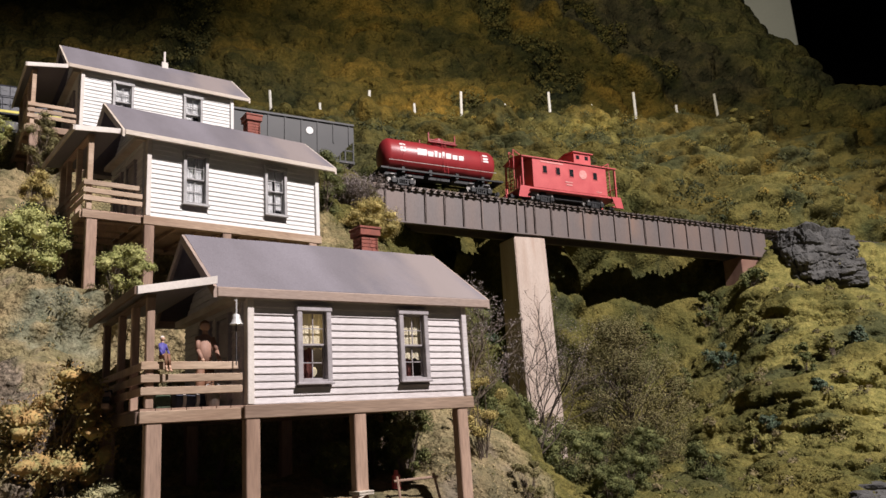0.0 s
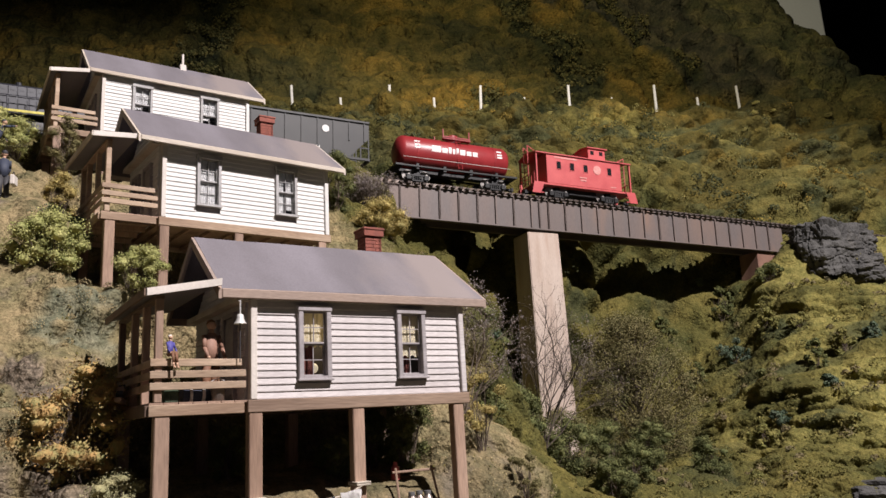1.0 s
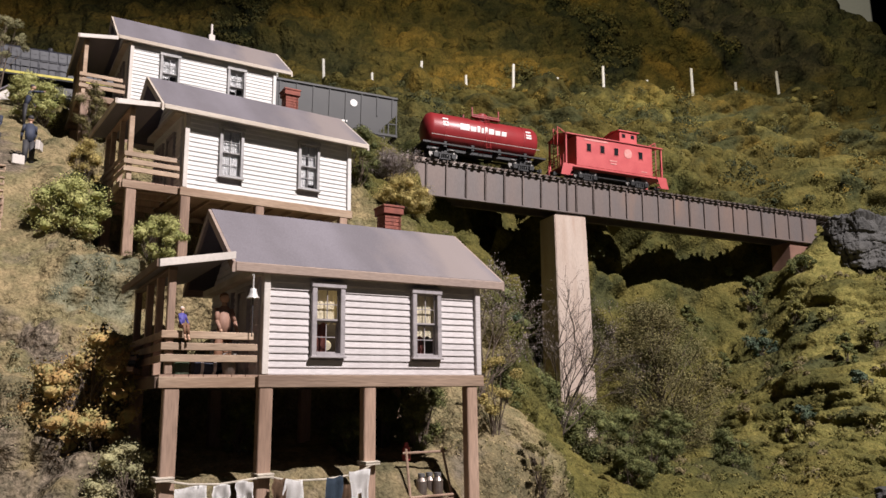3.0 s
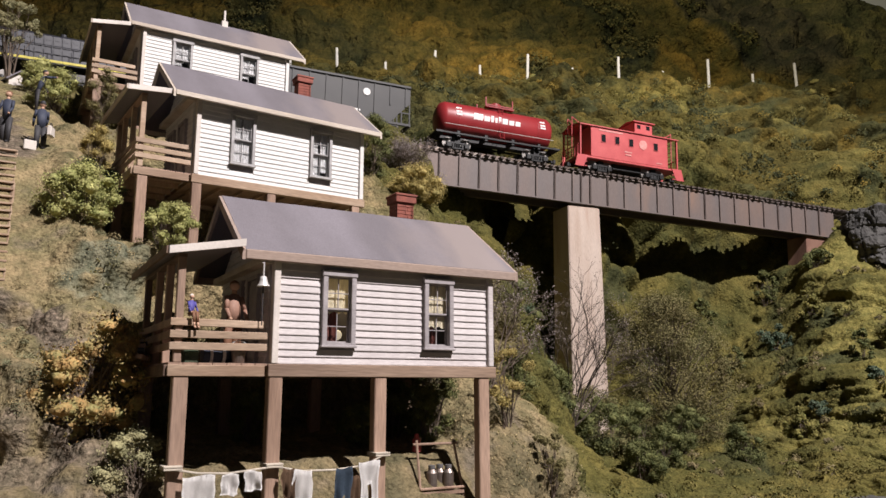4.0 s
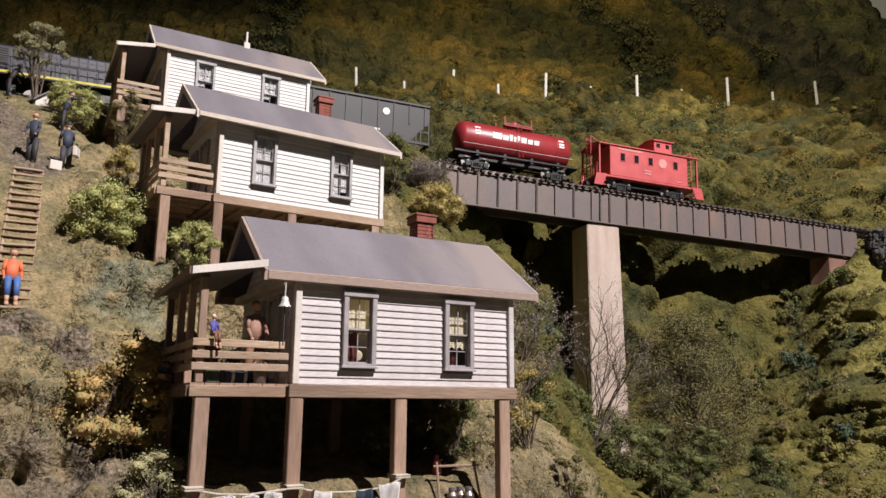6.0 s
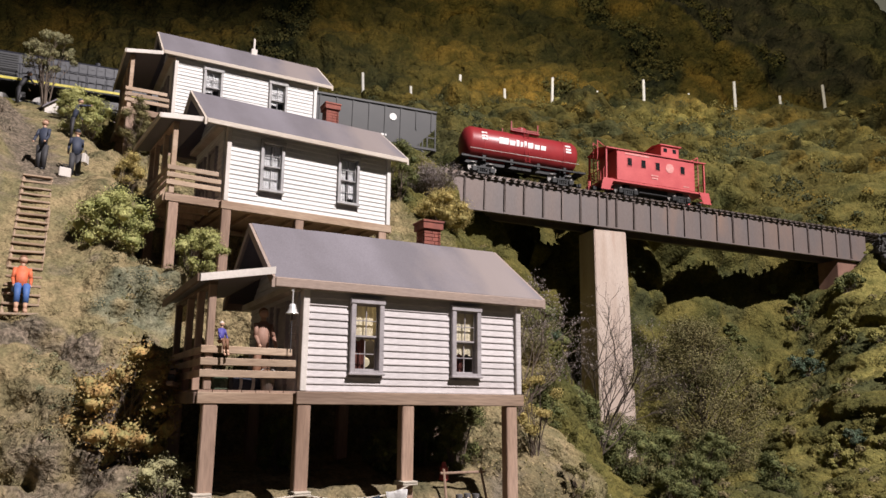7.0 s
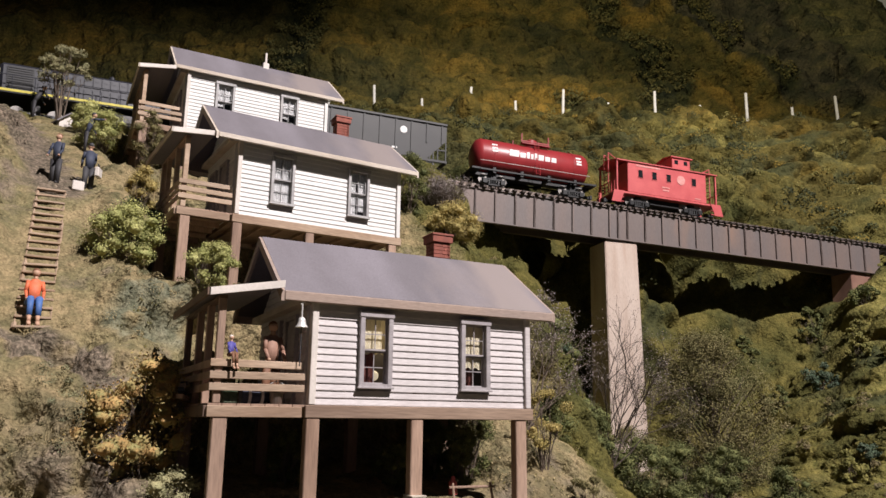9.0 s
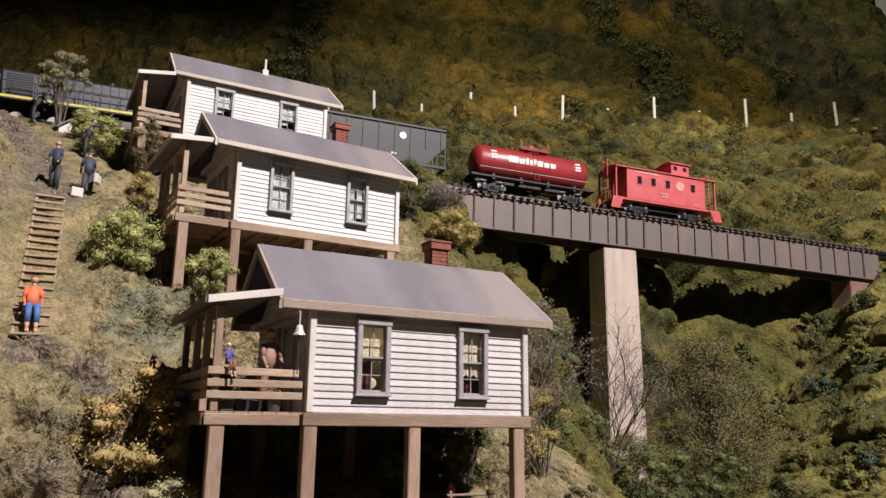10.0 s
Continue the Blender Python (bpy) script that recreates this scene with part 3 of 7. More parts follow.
def house(at, length, boards, fascia, label, eave, ridge, wins, look_in, porch_edge, drop, deep=0.178, worn=True, yaw=0.0, over=(0.032, 0.028, 0.0125), deck=0.0925):
    base = thing("stilt_house", at, yaw, label=label, category="house", group="hillside houses")
    L, D = length, deep
    H = eave + (ridge - eave) * (over[2] - 0.0055) / (deep / 2 + over[2]) - 0.0035
    wz, wh, ww = wins[2], wins[3], wins[4]
    # backing of the front wall, open at the windows
    bm = bmesh.new()
    box(bm, 0.002, L - 0.002, 0.0005, 0.004, 0, wz)
    box(bm, 0.002, L - 0.002, 0.0005, 0.004, wz + wh, H)
    xs = (0.002, wins[0] + 0.004, wins[0] + ww - 0.004, wins[1] + 0.004, wins[1] + ww - 0.004, L - 0.002)
    for k in (0, 2, 4):
        box(bm, xs[k], xs[k + 1], 0.0005, 0.004, wz, wz + wh)
    part("front_wall", bm, TRIM, base)
    pitch = 0.0065
    for k in range(int(H / pitch)):
        z = k * pitch
        cuts = [(0.006, L - 0.006)]
        if wz - 0.006 < z + pitch * 0.5 < wz + wh:
            cuts = [(0.006, wins[0]), (wins[0] + ww, wins[1]), (wins[1] + ww, L - 0.006)]
        for a, b in cuts:
            piece("siding_board", clapboard(b - a, boards), base, pose(a, 0.0004 + 0.0003 * random.random(), z, 0, 0, 0))
    for x in (0, L - 0.006):
        bm = bmesh.new()
        box(bm, x, x + 0.006, -0.0055, 0.004, 0, H - 0.004, 0.0005)
        part("corner_board", bm, boards if x else PALE, base)
    # gable ends and back
    for x, m in ((0.0, boards), (L - 0.004, boards)):
        bm = bmesh.new()
        sheet(bm, [(x, 0.004, 0), (x, D, 0), (x, D, H), (x, D / 2, ridge - 0.004), (x, 0.004, H)], 0.004, (1, 0, 0))
        part("gable_wall", bm, m, base)
    for k in range(int(H / pitch)):
        z = k * pitch
        cuts = [(0.005, 0.03), (0.062, 0.085), (0.117, D - 0.004)] if z < 0.082 else [(0.005, D - 0.004)]
        if z > 0.082 or z < 0.02:
            cuts = [(0.005, 0.03), (0.062, D - 0.004)] if z < 0.02 else cuts
        for a, b in cuts:
            piece("siding_board", clapboard(b - a, boards), base, pose(-0.0004, b, z, 0, 0, -90))
    for k in range(10):
        z = H + k * pitch
        half = (D / 2) * (1 - (z + pitch - H) / (ridge - H)) - 0.004
        if half > 0.008:
            piece("siding_board", clapboard(2 * half, boards), base, pose(-0.0004, D / 2 + half, z, 0, 0, -90))
    bm = bmesh.new()
    box(bm, -0.0035, 0.0, 0.032, 0.060, 0.0, 0.08, 0.0005)
    box(bm, -0.0052, -0.0035, 0.036, 0.056, 0.044, 0.075)
    box(bm, -0.0052, -0.0035, 0.036, 0.056, 0.006, 0.036)
    door = part("door", bm, TRIM, base, "dark panelled front door")
    bm = bmesh.new()
    bmesh.ops.create_icosphere(bm, subdivisions=1, radius=0.0013, matrix=Matrix.Translation((-0.006, 0.053, 0.04)))
    part("door_knob", bm, CHROME, door)
    bm = bmesh.new()
    for a, b, c, d in ((0.028, 0.032, 0, 0.084), (0.060, 0.064, 0, 0.084), (0.032, 0.060, 0.08, 0.084)):
        box(bm, -0.0062, 0.0, a, b, c, d)
    part("door_frame", bm, TRIM, base)
    bm = bmesh.new()
    for a, b, c, d in ((0.084, 0.088, 0.02, 0.084), (0.114, 0.118, 0.02, 0.084), (0.088, 0.114, 0.08, 0.084), (0.088, 0.114, 0.02, 0.023), (0.088, 0.114, 0.05, 0.052), (0.1, 0.102, 0.023, 0.08)):
        box(bm, -0.0062, 0.0, a, b, c, d)
    side_win = part("window", bm, TRIM, base, "grey-framed window beside the door")
    bm = bmesh.new()
    box(bm, -0.002, -0.0015, 0.088, 0.114, 0.023, 0.08)
    part("pane", bm, GLASS, side_win).visible_shadow = False
    bm = bmesh.new()
    box(bm, 0.004, L - 0.004, D - 0.004, D, 0, H)
    part("back_wall", bm, boards, base)
    # added panel behind the windows, coloured dark as the shade inside
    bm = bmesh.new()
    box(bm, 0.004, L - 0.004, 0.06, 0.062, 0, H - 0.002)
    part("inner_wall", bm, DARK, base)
    bm = bmesh.new()
    box(bm, -0.012, 0.0, 0.0, D, H - 0.01, H - 0.004)
    part("frieze_board", bm, FASCIA, base)
    # floor, beams and stilts
    bm = bmesh.new()
    box(bm, 0.002, L - 0.002, 0.003, D - 0.002, -0.006, -0.0002)
    part("floor", bm, WOOD, base)
    for a, b, y in ((-0.003, L + 0.002, -0.0065), (-0.003, L + 0.002, D - 0.006)):
        bm = bmesh.new()
        box(bm, a, b, y, y + 0.009, -0.0118, -0.0004, 0.0006)
        part("beam", bm, RAIL if fascia == "pale" else BEAM, base)
    for k in range(int(L / 0.03)):
        bm = bmesh.new()
        box(bm, 0.012 + 0.03 * k, 0.015 + 0.03 * k, 0.003, D - 0.007, -0.0105, -0.0062)
        part("joist", bm, WOOD, base)
    for x in (0.014 - deck, 0.0045, 0.107, L - 0.012):
        for y in (-0.0055, D - 0.012):
            bm = bmesh.new()
            lean = random.uniform(-0.8, 0.8)
            box(bm, x - 0.0062, x + 0.0062, y, y + 0.011, -drop, -0.0118, 0.0008, (lean * 0.4, lean * 0.3, lean))
            part("stilt", bm, WOOD, base)
    # roof
    ro, re = -over[0], L + over[1]
    y_out, z_out, z_rid = -over[2], eave, ridge
    for flip in (0, 1):
        ya = y_out if not flip else D - y_out
        bm = bmesh.new()
        sheet(bm, [(ro, ya, z_out), (re, ya, z_out), (re, D / 2, z_rid), (ro, D / 2, z_rid)], 0.003)
        bmesh.ops.subdivide_edges(bm, edges=[e for e in bm.edges if abs(e.verts[0].co.x - e.verts[1].co.x) > 0.1], cuts=10)
        for v in bm.verts:
            v.co.z += 0.0007 * noise.noise(v.co * 31 + base.location * 7)
        part("roof", bm, ROOF, base, "grey felt roof slope")
        step = (z_rid - z_out) / abs(D / 2 - ya)
        bm = bmesh.new()
        box(bm, ro, re, ya - 0.0012 if not flip else ya - 0.002, ya + 0.002 if not flip else ya + 0.0012, z_out - (0.0075 if fascia == "pale" else 0.0095), z_out - 0.0005, 0.0008)
        part("fascia", bm, FASCIA if fascia == "pale" else WORNFASCIA, base)
        for x in (ro - 0.003, re):
            bm = bmesh.new()
            sheet(bm, [(x, ya, z_out - 0.0004), (x + 0.003, ya, z_out - 0.0004), (x + 0.003, D / 2, z_rid - 0.0004), (x, D / 2, z_rid - 0.0004)], 0.0095)
            part("barge_board", bm, FASCIA if fascia == "pale" else WORNFASCIA, base)
    # porch
    pl, pz0, pz1 = porch_edge
    count = 7
    wide = (deck - 0.005) / count
    for k in range(count):
        bm = bmesh.new()
        box(bm, 0.0035 - deck + wide * k, 0.0035 - deck + wide * (k + 1) - 0.0006, -0.003, D - 0.002, -0.0022, -0.0002)
        part("deck_plank", bm, WOOD, base)
    bm = bmesh.new()
    box(bm, 0.0025 - deck, -0.0062, -0.0065, -0.0032, -0.0118, -0.0022, 0.0005)
    part("porch_beam", bm, RAIL, base)
    bm = bmesh.new()
    box(bm, -deck, 0.003 - deck, -0.0032, D, -0.0118, -0.0022, 0.0005)
    part("porch_beam", bm, RAIL if fascia == "pale" else DARKWOOD, base)
    for k in range(5):
        bm = bmesh.new()
        box(bm, 0.0032 - deck, -0.004, 0.012 + 0.038 * k, 0.016 + 0.038 * k, -0.009, -0.0024)
        part("joist", bm, WOOD, base)
    for y in (-0.003, 0.048, 0.100, D - 0.011):
        bm = bmesh.new()
        box(bm, 0.0073 - deck, 0.0137 - deck, y, y + 0.0062, -0.0002, pz0 - 0.006, 0.0006)
        part("porch_post", bm, RAIL if fascia == "pale" else WOOD, base)
    for z in (0.0135, 0.0235, 0.0335):
        bm = bmesh.new()
        box(bm, 0.003 - deck, -0.0045 - (0.004 if z > 0.03 else 0), -0.0055, -0.0032, z - 0.0032, z + 0.0032, 0.0004, (random.uniform(-1, 1) * 0.3, 0.4 * random.uniform(-1, 1), 0))
        part("rail", bm, RAIL, base)
        bm = bmesh.new()
        box(bm, 0.004 - deck, 0.0061 - deck, -0.003, D - 0.002, z - 0.0032, z + 0.0032, 0.0004)
        part("rail", bm, RAIL if fascia == "pale" else WOOD, base)
    bm = bmesh.new()
    inner = pz0 + (pz1 - pz0) * (1 + (over[0] + 0.0015) / pl)
    sheet(bm, [(pl, -0.012, pz0), (-over[0] - 0.0015, -0.012, inner), (-over[0] - 0.0015, D + 0.004, inner), (pl, D + 0.004, pz0)], 0.003)
    part("porch_roof", bm, ROOF, base)
    bm = bmesh.new()
    sheet(bm, [(pl - 0.001, -0.0145, pz0 + 0.0005), (-over[0] - 0.001, -0.0145, pz0 + (pz1 - pz0) * (1 + (over[0] + 0.001) / pl) + 0.0005), (-over[0] - 0.001, -0.012, pz0 + (pz1 - pz0) * (1 + (over[0] + 0.001) / pl) + 0.0005), (pl - 0.001, -0.012, pz0 + 0.0005)], 0.0065)
    part("porch_fascia", bm, PALE, base)
    bm = bmesh.new()
    box(bm, pl - 0.0025, pl, -0.0145, D + 0.004, pz0 - 0.006, pz0 + 0.0005)
    part("porch_fascia", bm, FASCIA if fascia == "pale" else DARKWOOD, base)
    bm = bmesh.new()
    box(bm, 0.007 - deck, 0.014 - deck, -0.003, D - 0.003, pz0 - 0.0062, pz0 - 0.0032)
    part("porch_plate", bm, WOOD if fascia == "pale" else DARKWOOD, base)
    for k, x in enumerate(wins[:2]):
        window(base, x, wz, ww, wh, TRIM if worn else GREYTRIM, look_in[k], k * 1.7 + at[1] * 9)
    return base


PALE = material("pale_painted_edge", (0.7, 0.64, 0.58), 0.75, None, 40, 500, 0.2, spread=0.15)
WORNFASCIA = material("worn_brown_fascia", (0.3, 0.235, 0.205), 0.8, (0.38, 0.28, 0.22), 22, 500, 0.3, stain=(0.18, 0.12, 0.1), stretch=(0.3, 1, 1))
GREYTRIM = material("light_grey_trim", (0.45, 0.435, 0.43), 0.7, None, 80, 700, 0.2)
lower = house((0, 0, 1.2), 0.236, WHITE, "worn", "weathered white clapboard stilt house with porch and worn grey roof", 0.1, 0.1695, (0.0465, 0.154, 0.0165, 0.07, 0.0335), ("blind", "blind"), (-0.0935, 0.0955, 0.113), 0.15, over=(0.0285, 0.0255, 0.0105), deck=0.0905)
middle = house((-0.0126, 0.3245, 1.452), 0.2496, SNOW, "pale", "bright white clapboard stilt house with lace curtains above a bank", 0.104, 0.174, (0.0472, 0.1632, 0.0222, 0.072, 0.034), ("lace", "valance"), (-0.0885, 0.0995, 0.109), 0.13, deep=0.145, worn=False, yaw=4.66, over=(0.0325, 0.0195, 0.02), deck=0.077)
upper = house((-0.0451, 0.6565, 1.6824), 0.2625, SNOW, "pale", "topmost white clapboard stilt house beside the railway", 0.1145, 0.192, (0.0505, 0.17, 0.03, 0.0695, 0.0345), ("scallop", "scallop"), (-0.081, 0.0995, 0.113), 0.11, deep=0.172, worn=False, yaw=0.73, over=(0.021, 0.027, 0.0115), deck=0.079)


bulb = bpy.data.lights.new("table_lamp_bulb", "POINT")
bulb.energy, bulb.color, bulb.shadow_soft_size = 0.05, (1.0, 0.8, 0.5), 0.004
new("table_lamp_bulb", bulb).location = (0.095, 0.03, 1.268)
table_lamp = thing("table_lamp", (0.072, 0.022, 1.2), label="small glowing white lamp inside the lower house window", category="lamp")
bm = bmesh.new()
rod(bm, (0, 0, 0), (0, 0, 0.024), 0.002, 0.0014, 8)
rod(bm, (0, 0, 0), (0, 0, 0.002), 0.006, 0.005, 12)
part("stem", bm, WOOD, table_lamp)
bm = bmesh.new()
bmesh.ops.create_uvsphere(bm, u_segments=14, v_segments=8, radius=0.005, matrix=Matrix.Translation((0, 0, 0.029)))
SHADEGLOW = bpy.data.materials.new("lamp_glass_glow")
SHADEGLOW.use_nodes = True
sg = SHADEGLOW.node_tree.nodes["Principled BSDF"]
sg.inputs["Base Color"].default_value = (0.9, 0.85, 0.75, 1)
sg.inputs["Emission Color"].default_value, sg.inputs["Emission Strength"].default_value = (1.0, 0.85, 0.6, 1), 0.5
part("globe", bm, SHADEGLOW, table_lamp, "round white glass globe", True)


def chimney(at, w, h, label, cap=0.0):
    base = thing("chimney", at, label=label, category="chimney", group="house chimneys")
    rows, course = int(h / 0.0045), 0.0045
    key = {}
    for k in range(rows):
        for side in range(4):
            n = 2
            for j in range(n):
                step = w / n
                off = (k % 2) * step * 0.25
                a, b = -w / 2 + j * step + (off if j else 0), -w / 2 + (j + 1) * step + (off if j == 0 else 0)
                size = round(b - a, 4)
                if size not in key:
                    bm = bmesh.new()
                    box(bm, 0, b - a - 0.0004, 0, 0.004, 0, course - 0.0005, 0.0003)
                    key[size] = mesh_of("brick", bm, BRICK)
                c = (a, -w / 2) if side == 0 else (w / 2, a) if side == 1 else (-a, w / 2) if side == 2 else (-w / 2, -a)
                piece("brick", key[size], base, pose(c[0], c[1], k * course, 0, 0, 90 * side))
    bm = bmesh.new()
    box(bm, -w / 2 + 0.0006, w / 2 - 0.0006, -w / 2 + 0.0006, w / 2 - 0.0006, -0.04, h - 0.003)
    part("core", bm, BRICK, base)
    bm = bmesh.new()
    o = w / 2 + 0.0025
    box(bm, -o, o, -o, o, h - 0.002, h + 0.006, 0.0006)
    box(bm, -o - 0.001, o + 0.001, -o - 0.001, o + 0.001, h + 0.006, h + 0.009, 0.0006)
    part("cap", bm, BRICK, base)
    return base


chimney((0.196, 0.132, 1.346), 0.022, 0.052, "red brick chimney behind the worn grey roof")
chimney((0.176, 0.452, 1.600), 0.021, 0.062, "weathered red brick chimney behind the bright house")
bm = bmesh.new()
rod(bm, (0, 0, -0.012), (0, 0, 0.022), 0.0022, sides=10)
box(bm, -0.006, 0.006, -0.005, 0.005, -0.02, -0.001, 0.001)
vent = tagged(new("vent_pipe", mesh_of("vent_pipe", bm, PALE)), "pale vent pipe on the upper roof ridge", "pipe")
vent.location = (0.112, 0.742, 1.882)

RUSTBLOCK = material("rust_stained_concrete", (0.25, 0.14, 0.1), 0.85, (0.18, 0.09, 0.065), 14, 400, 0.3, stain=(0.33, 0.19, 0.13))

# ---- bridge and track ----
def bearing(x, e=0.01):
    return math.degrees(math.atan2(float(track_y(x + e) - track_y(x - e)), 2 * e))


def slope(x, e=0.01):
    return math.degrees(math.atan2(float(track_z(x + e) - track_z(x - e)), 2 * e))


def on_track(x, dy=0.0, dz=0.0):
    """The pose of something that stands on the track's centre line at x."""
    return pose(x, float(track_y(x)), float(track_z(x)), 0, -slope(x), bearing(x)) @ Matrix.Translation((0, dy, dz))


X0, X1 = 0.64, 2.105
bridge = thing("girder_bridge", label="rusty plate girder railway bridge with stiffener ribs", category="bridge")
mid = on_track((X0 + X1) / 2)
span = (X1 - X0) / math.cos(radians(8.25))
for y, out in ((-0.036, -1), (0.036, 1)):
    bm = bmesh.new()
    box(bm, -span / 2, span / 2, y - 0.001, y + 0.001, -0.088, 0.0)
    plate = part("girder_plate", bm, STEEL, bridge)
    plate.matrix_world = mid
    bm = bmesh.new()
    box(bm, -span / 2, span / 2, y - 0.006, y + 0.006, -0.003, 0.0, 0.0004)
    box(bm, -span / 2, span / 2, y - 0.006, y + 0.006, -0.092, -0.088, 0.0004)
    part("flange", bm, STEEL, bridge).matrix_world = mid
rib = bmesh.new()
box(rib, -0.0009, 0.0009, -0.0056, 0.0, -0.0875, -0.0035)
box(rib, -0.0022, 0.0022, -0.0056, -0.0046, -0.0875, -0.0035)
rib_mesh = mesh_of("stiffener", rib, STEEL)
ribs = [0.739 + 0.0565 * k for k in range(-1, 24)] + [1.161]
for x in ribs:
    piece("stiffener", rib_mesh, bridge, on_track(x, -0.037))
    piece("stiffener", rib_mesh, bridge, on_track(x, 0.037) @ pose(0, 0, 0, 0, 0, 180))
for k in range(12):
    bm = bmesh.new()
    box(bm, -0.002, 0.002, -0.035, 0.035, -0.06, -0.05)
    part("cross_brace", bm, STEEL, bridge).matrix_world = on_track(0.75 + 0.11 * k)
bm = bmesh.new()
box(bm, -0.03, 0.03, -0.03, 0.03, -0.006, 0.0, 0.001)
cap = part("bearing_plate", bm, STEEL, bridge)
cap.matrix_world = on_track(1.161, 0.0, -0.0922)

pier = thing("bridge_pier", label="tall pale concrete bridge pier with rust streaks", category="pier")
bm = bmesh.new()
low_z, top_z = -0.8, 0.0
ring = [[(-0.051, -0.042), (0.051, -0.042), (0.051, 0.042), (-0.051, 0.042)], [(-0.057, -0.05), (0.057, -0.05), (0.057, 0.05), (-0.057, 0.05)]]
top = [bm.verts.new((x, y, top_z)) for x, y in ring[0]]
low = [bm.verts.new((x, y, low_z)) for x, y in ring[1]]
bm.faces.new(top)
bm.faces.new(low[::-1])
for k in range(4):
    bm.faces.new((top[k], low[k], low[(k + 1) % 4], top[(k + 1) % 4]))
bmesh.ops.recalc_face_normals(bm, faces=bm.faces)
bmesh.ops.bevel(bm, geom=bm.edges[:], offset=0.002, segments=2, affect="EDGES")
shaft = part("shaft", bm, CONCRETE, pier)
bm = bmesh.new()
box(bm, -0.072, 0.072, -0.066, 0.066, -0.84, -0.68, 0.004)
part("footing", bm, CONCRETE, pier)
pier.matrix_world = pose(1.169, float(track_y(1.169)) + 0.005, float(track_z(1.169)) - 0.0983, 0, 0, -8.2)

abutment = thing("abutment", label="rust-brown concrete abutment block under the girder end", category="abutment")
bm = bmesh.new()
box(bm, -0.03, 0.055, -0.03, 0.05, -0.19, -0.0925, 0.002)
part("block", bm, RUSTBLOCK, abutment)
bm = bmesh.new()
box(bm, 0.056, 0.064, -0.04, -0.03, -0.2, -0.093, 0.0008)
part("corner_strip", bm, PALE, abutment)
abutment.matrix_world = on_track(2.02)

track = thing("railway_track", label="railway track with dark wooden ties and steel rails", category="track")
TA, TB = -1.0, 3.3
xs_t = np.arange(TA, TB, 0.0215)
bm = bmesh.new()
box(bm, -0.0048, 0.0048, -0.05, 0.05, 0.0, 0.006, 0.0006)
tie_mesh = mesh_of("tie", bm, TIE)
for x in xs_t:
    piece("tie", tie_mesh, track, on_track(float(x), 0.002 * random.uniform(-1, 1), 0.0005) @ pose(0, 0, 0, 0, 0, random.uniform(-1.5, 1.5)))
for y in (-0.0225, 0.0225):
    bm = bmesh.new()
    last = None
    profile = [(-0.0035, 0.0065), (-0.0035, 0.0075), (-0.0006, 0.0085), (-0.0006, 0.0118), (-0.0018, 0.0125), (-0.0018, 0.0148), (0.0018, 0.0148), (0.0018, 0.0125), (0.0006, 0.0118), (0.0006, 0.0085), (0.0035, 0.0075), (0.0035, 0.0065)]
    for x in np.arange(TA, TB, 0.05):
        m = on_track(float(x), y)
        cut = [bm.verts.new(m @ Vector((0, a, b))) for a, b in profile]
        if last:
            for k in range(len(profile)):
                bm.faces.new((last[k], cut[k], cut[(k + 1) % len(profile)], last[(k + 1) % len(profile)]))
        last = cut
    bmesh.ops.recalc_face_normals(bm, faces=bm.faces)
    part("rail", bm, RAILSTEEL, track)


# ---- train ----
def truck(parent, x, length, high=0.03, mat=BLACK):
    """A two-axle truck: bolster, side frames, wheels with bright rims."""
    bm = bmesh.new()
    box(bm, x - 0.008, x + 0.008, -0.034, 0.034, 0.02, high + 0.008)
    body = part("truck", bm, mat, parent)
    for y in (-0.036, 0.036):
        bm = bmesh.new()
        h = length / 2
        box(bm, x - h * 0.9, x + h * 0.9, y - 0.003, y + 0.003, 0.026, 0.031, 0.0006)
        box(bm, x - h * 0.45, x + h * 0.45, y - 0.003, y + 0.003, 0.012, 0.016, 0.0006)
        for sgn in (-1, 1):
            box(bm, x + sgn * h * 0.68 - 0.007, x + sgn * h * 0.68 + 0.007, y - 0.005, y + 0.005, 0.016, 0.029, 0.001)
            box(bm, x + sgn * h * 0.35 - 0.002, x + sgn * h * 0.35 + 0.002, y - 0.003, y + 0.003, 0.014, 0.028)
        for k in range(3):
            rod(bm, (x - 0.006 + 0.006 * k, y, 0.016), (x - 0.006 + 0.006 * k, y, 0.027), 0.0024, sides=8)
        part("side_frame", bm, mat, body)
    for sgn in (-1, 1):
        for y in (-0.0245, 0.0245):
            bm = bmesh.new()
            rod(bm, (x + sgn * length * 0.34, y - 0.0025, 0.0305), (x + sgn * length * 0.34, y + 0.0025, 0.0305), 0.0155, sides=24)
            part("wheel", bm, WHEEL, body)
        bm = bmesh.new()
        rod(bm, (x + sgn * length * 0.34, -0.04, 0.0305), (x + sgn * length * 0.34, 0.04, 0.0305), 0.003, sides=8)
        part("axle", bm, WHEEL, body)


def couplers(parent, half):
    for sgn in (-1, 1):
        bm = bmesh.new()
        box(bm, sgn * half - 0.013, sgn * half + 0.013, -0.004, 0.004, 0.026, 0.034, 0.001)
        box(bm, sgn * (half + 0.012) - 0.004, sgn * (half + 0.012) + 0.004, -0.008, 0.006, 0.024, 0.036, 0.001)
        part("coupler", bm, BLACK, parent)


def decal(parent, x0, x1, z0, z1, y, mat=DECAL, name="lettering"):
    bm = bmesh.new()
    box(bm, x0, x1, y - 0.0004, y + 0.0004, z0, z1)
    return part(name, bm, mat, parent)


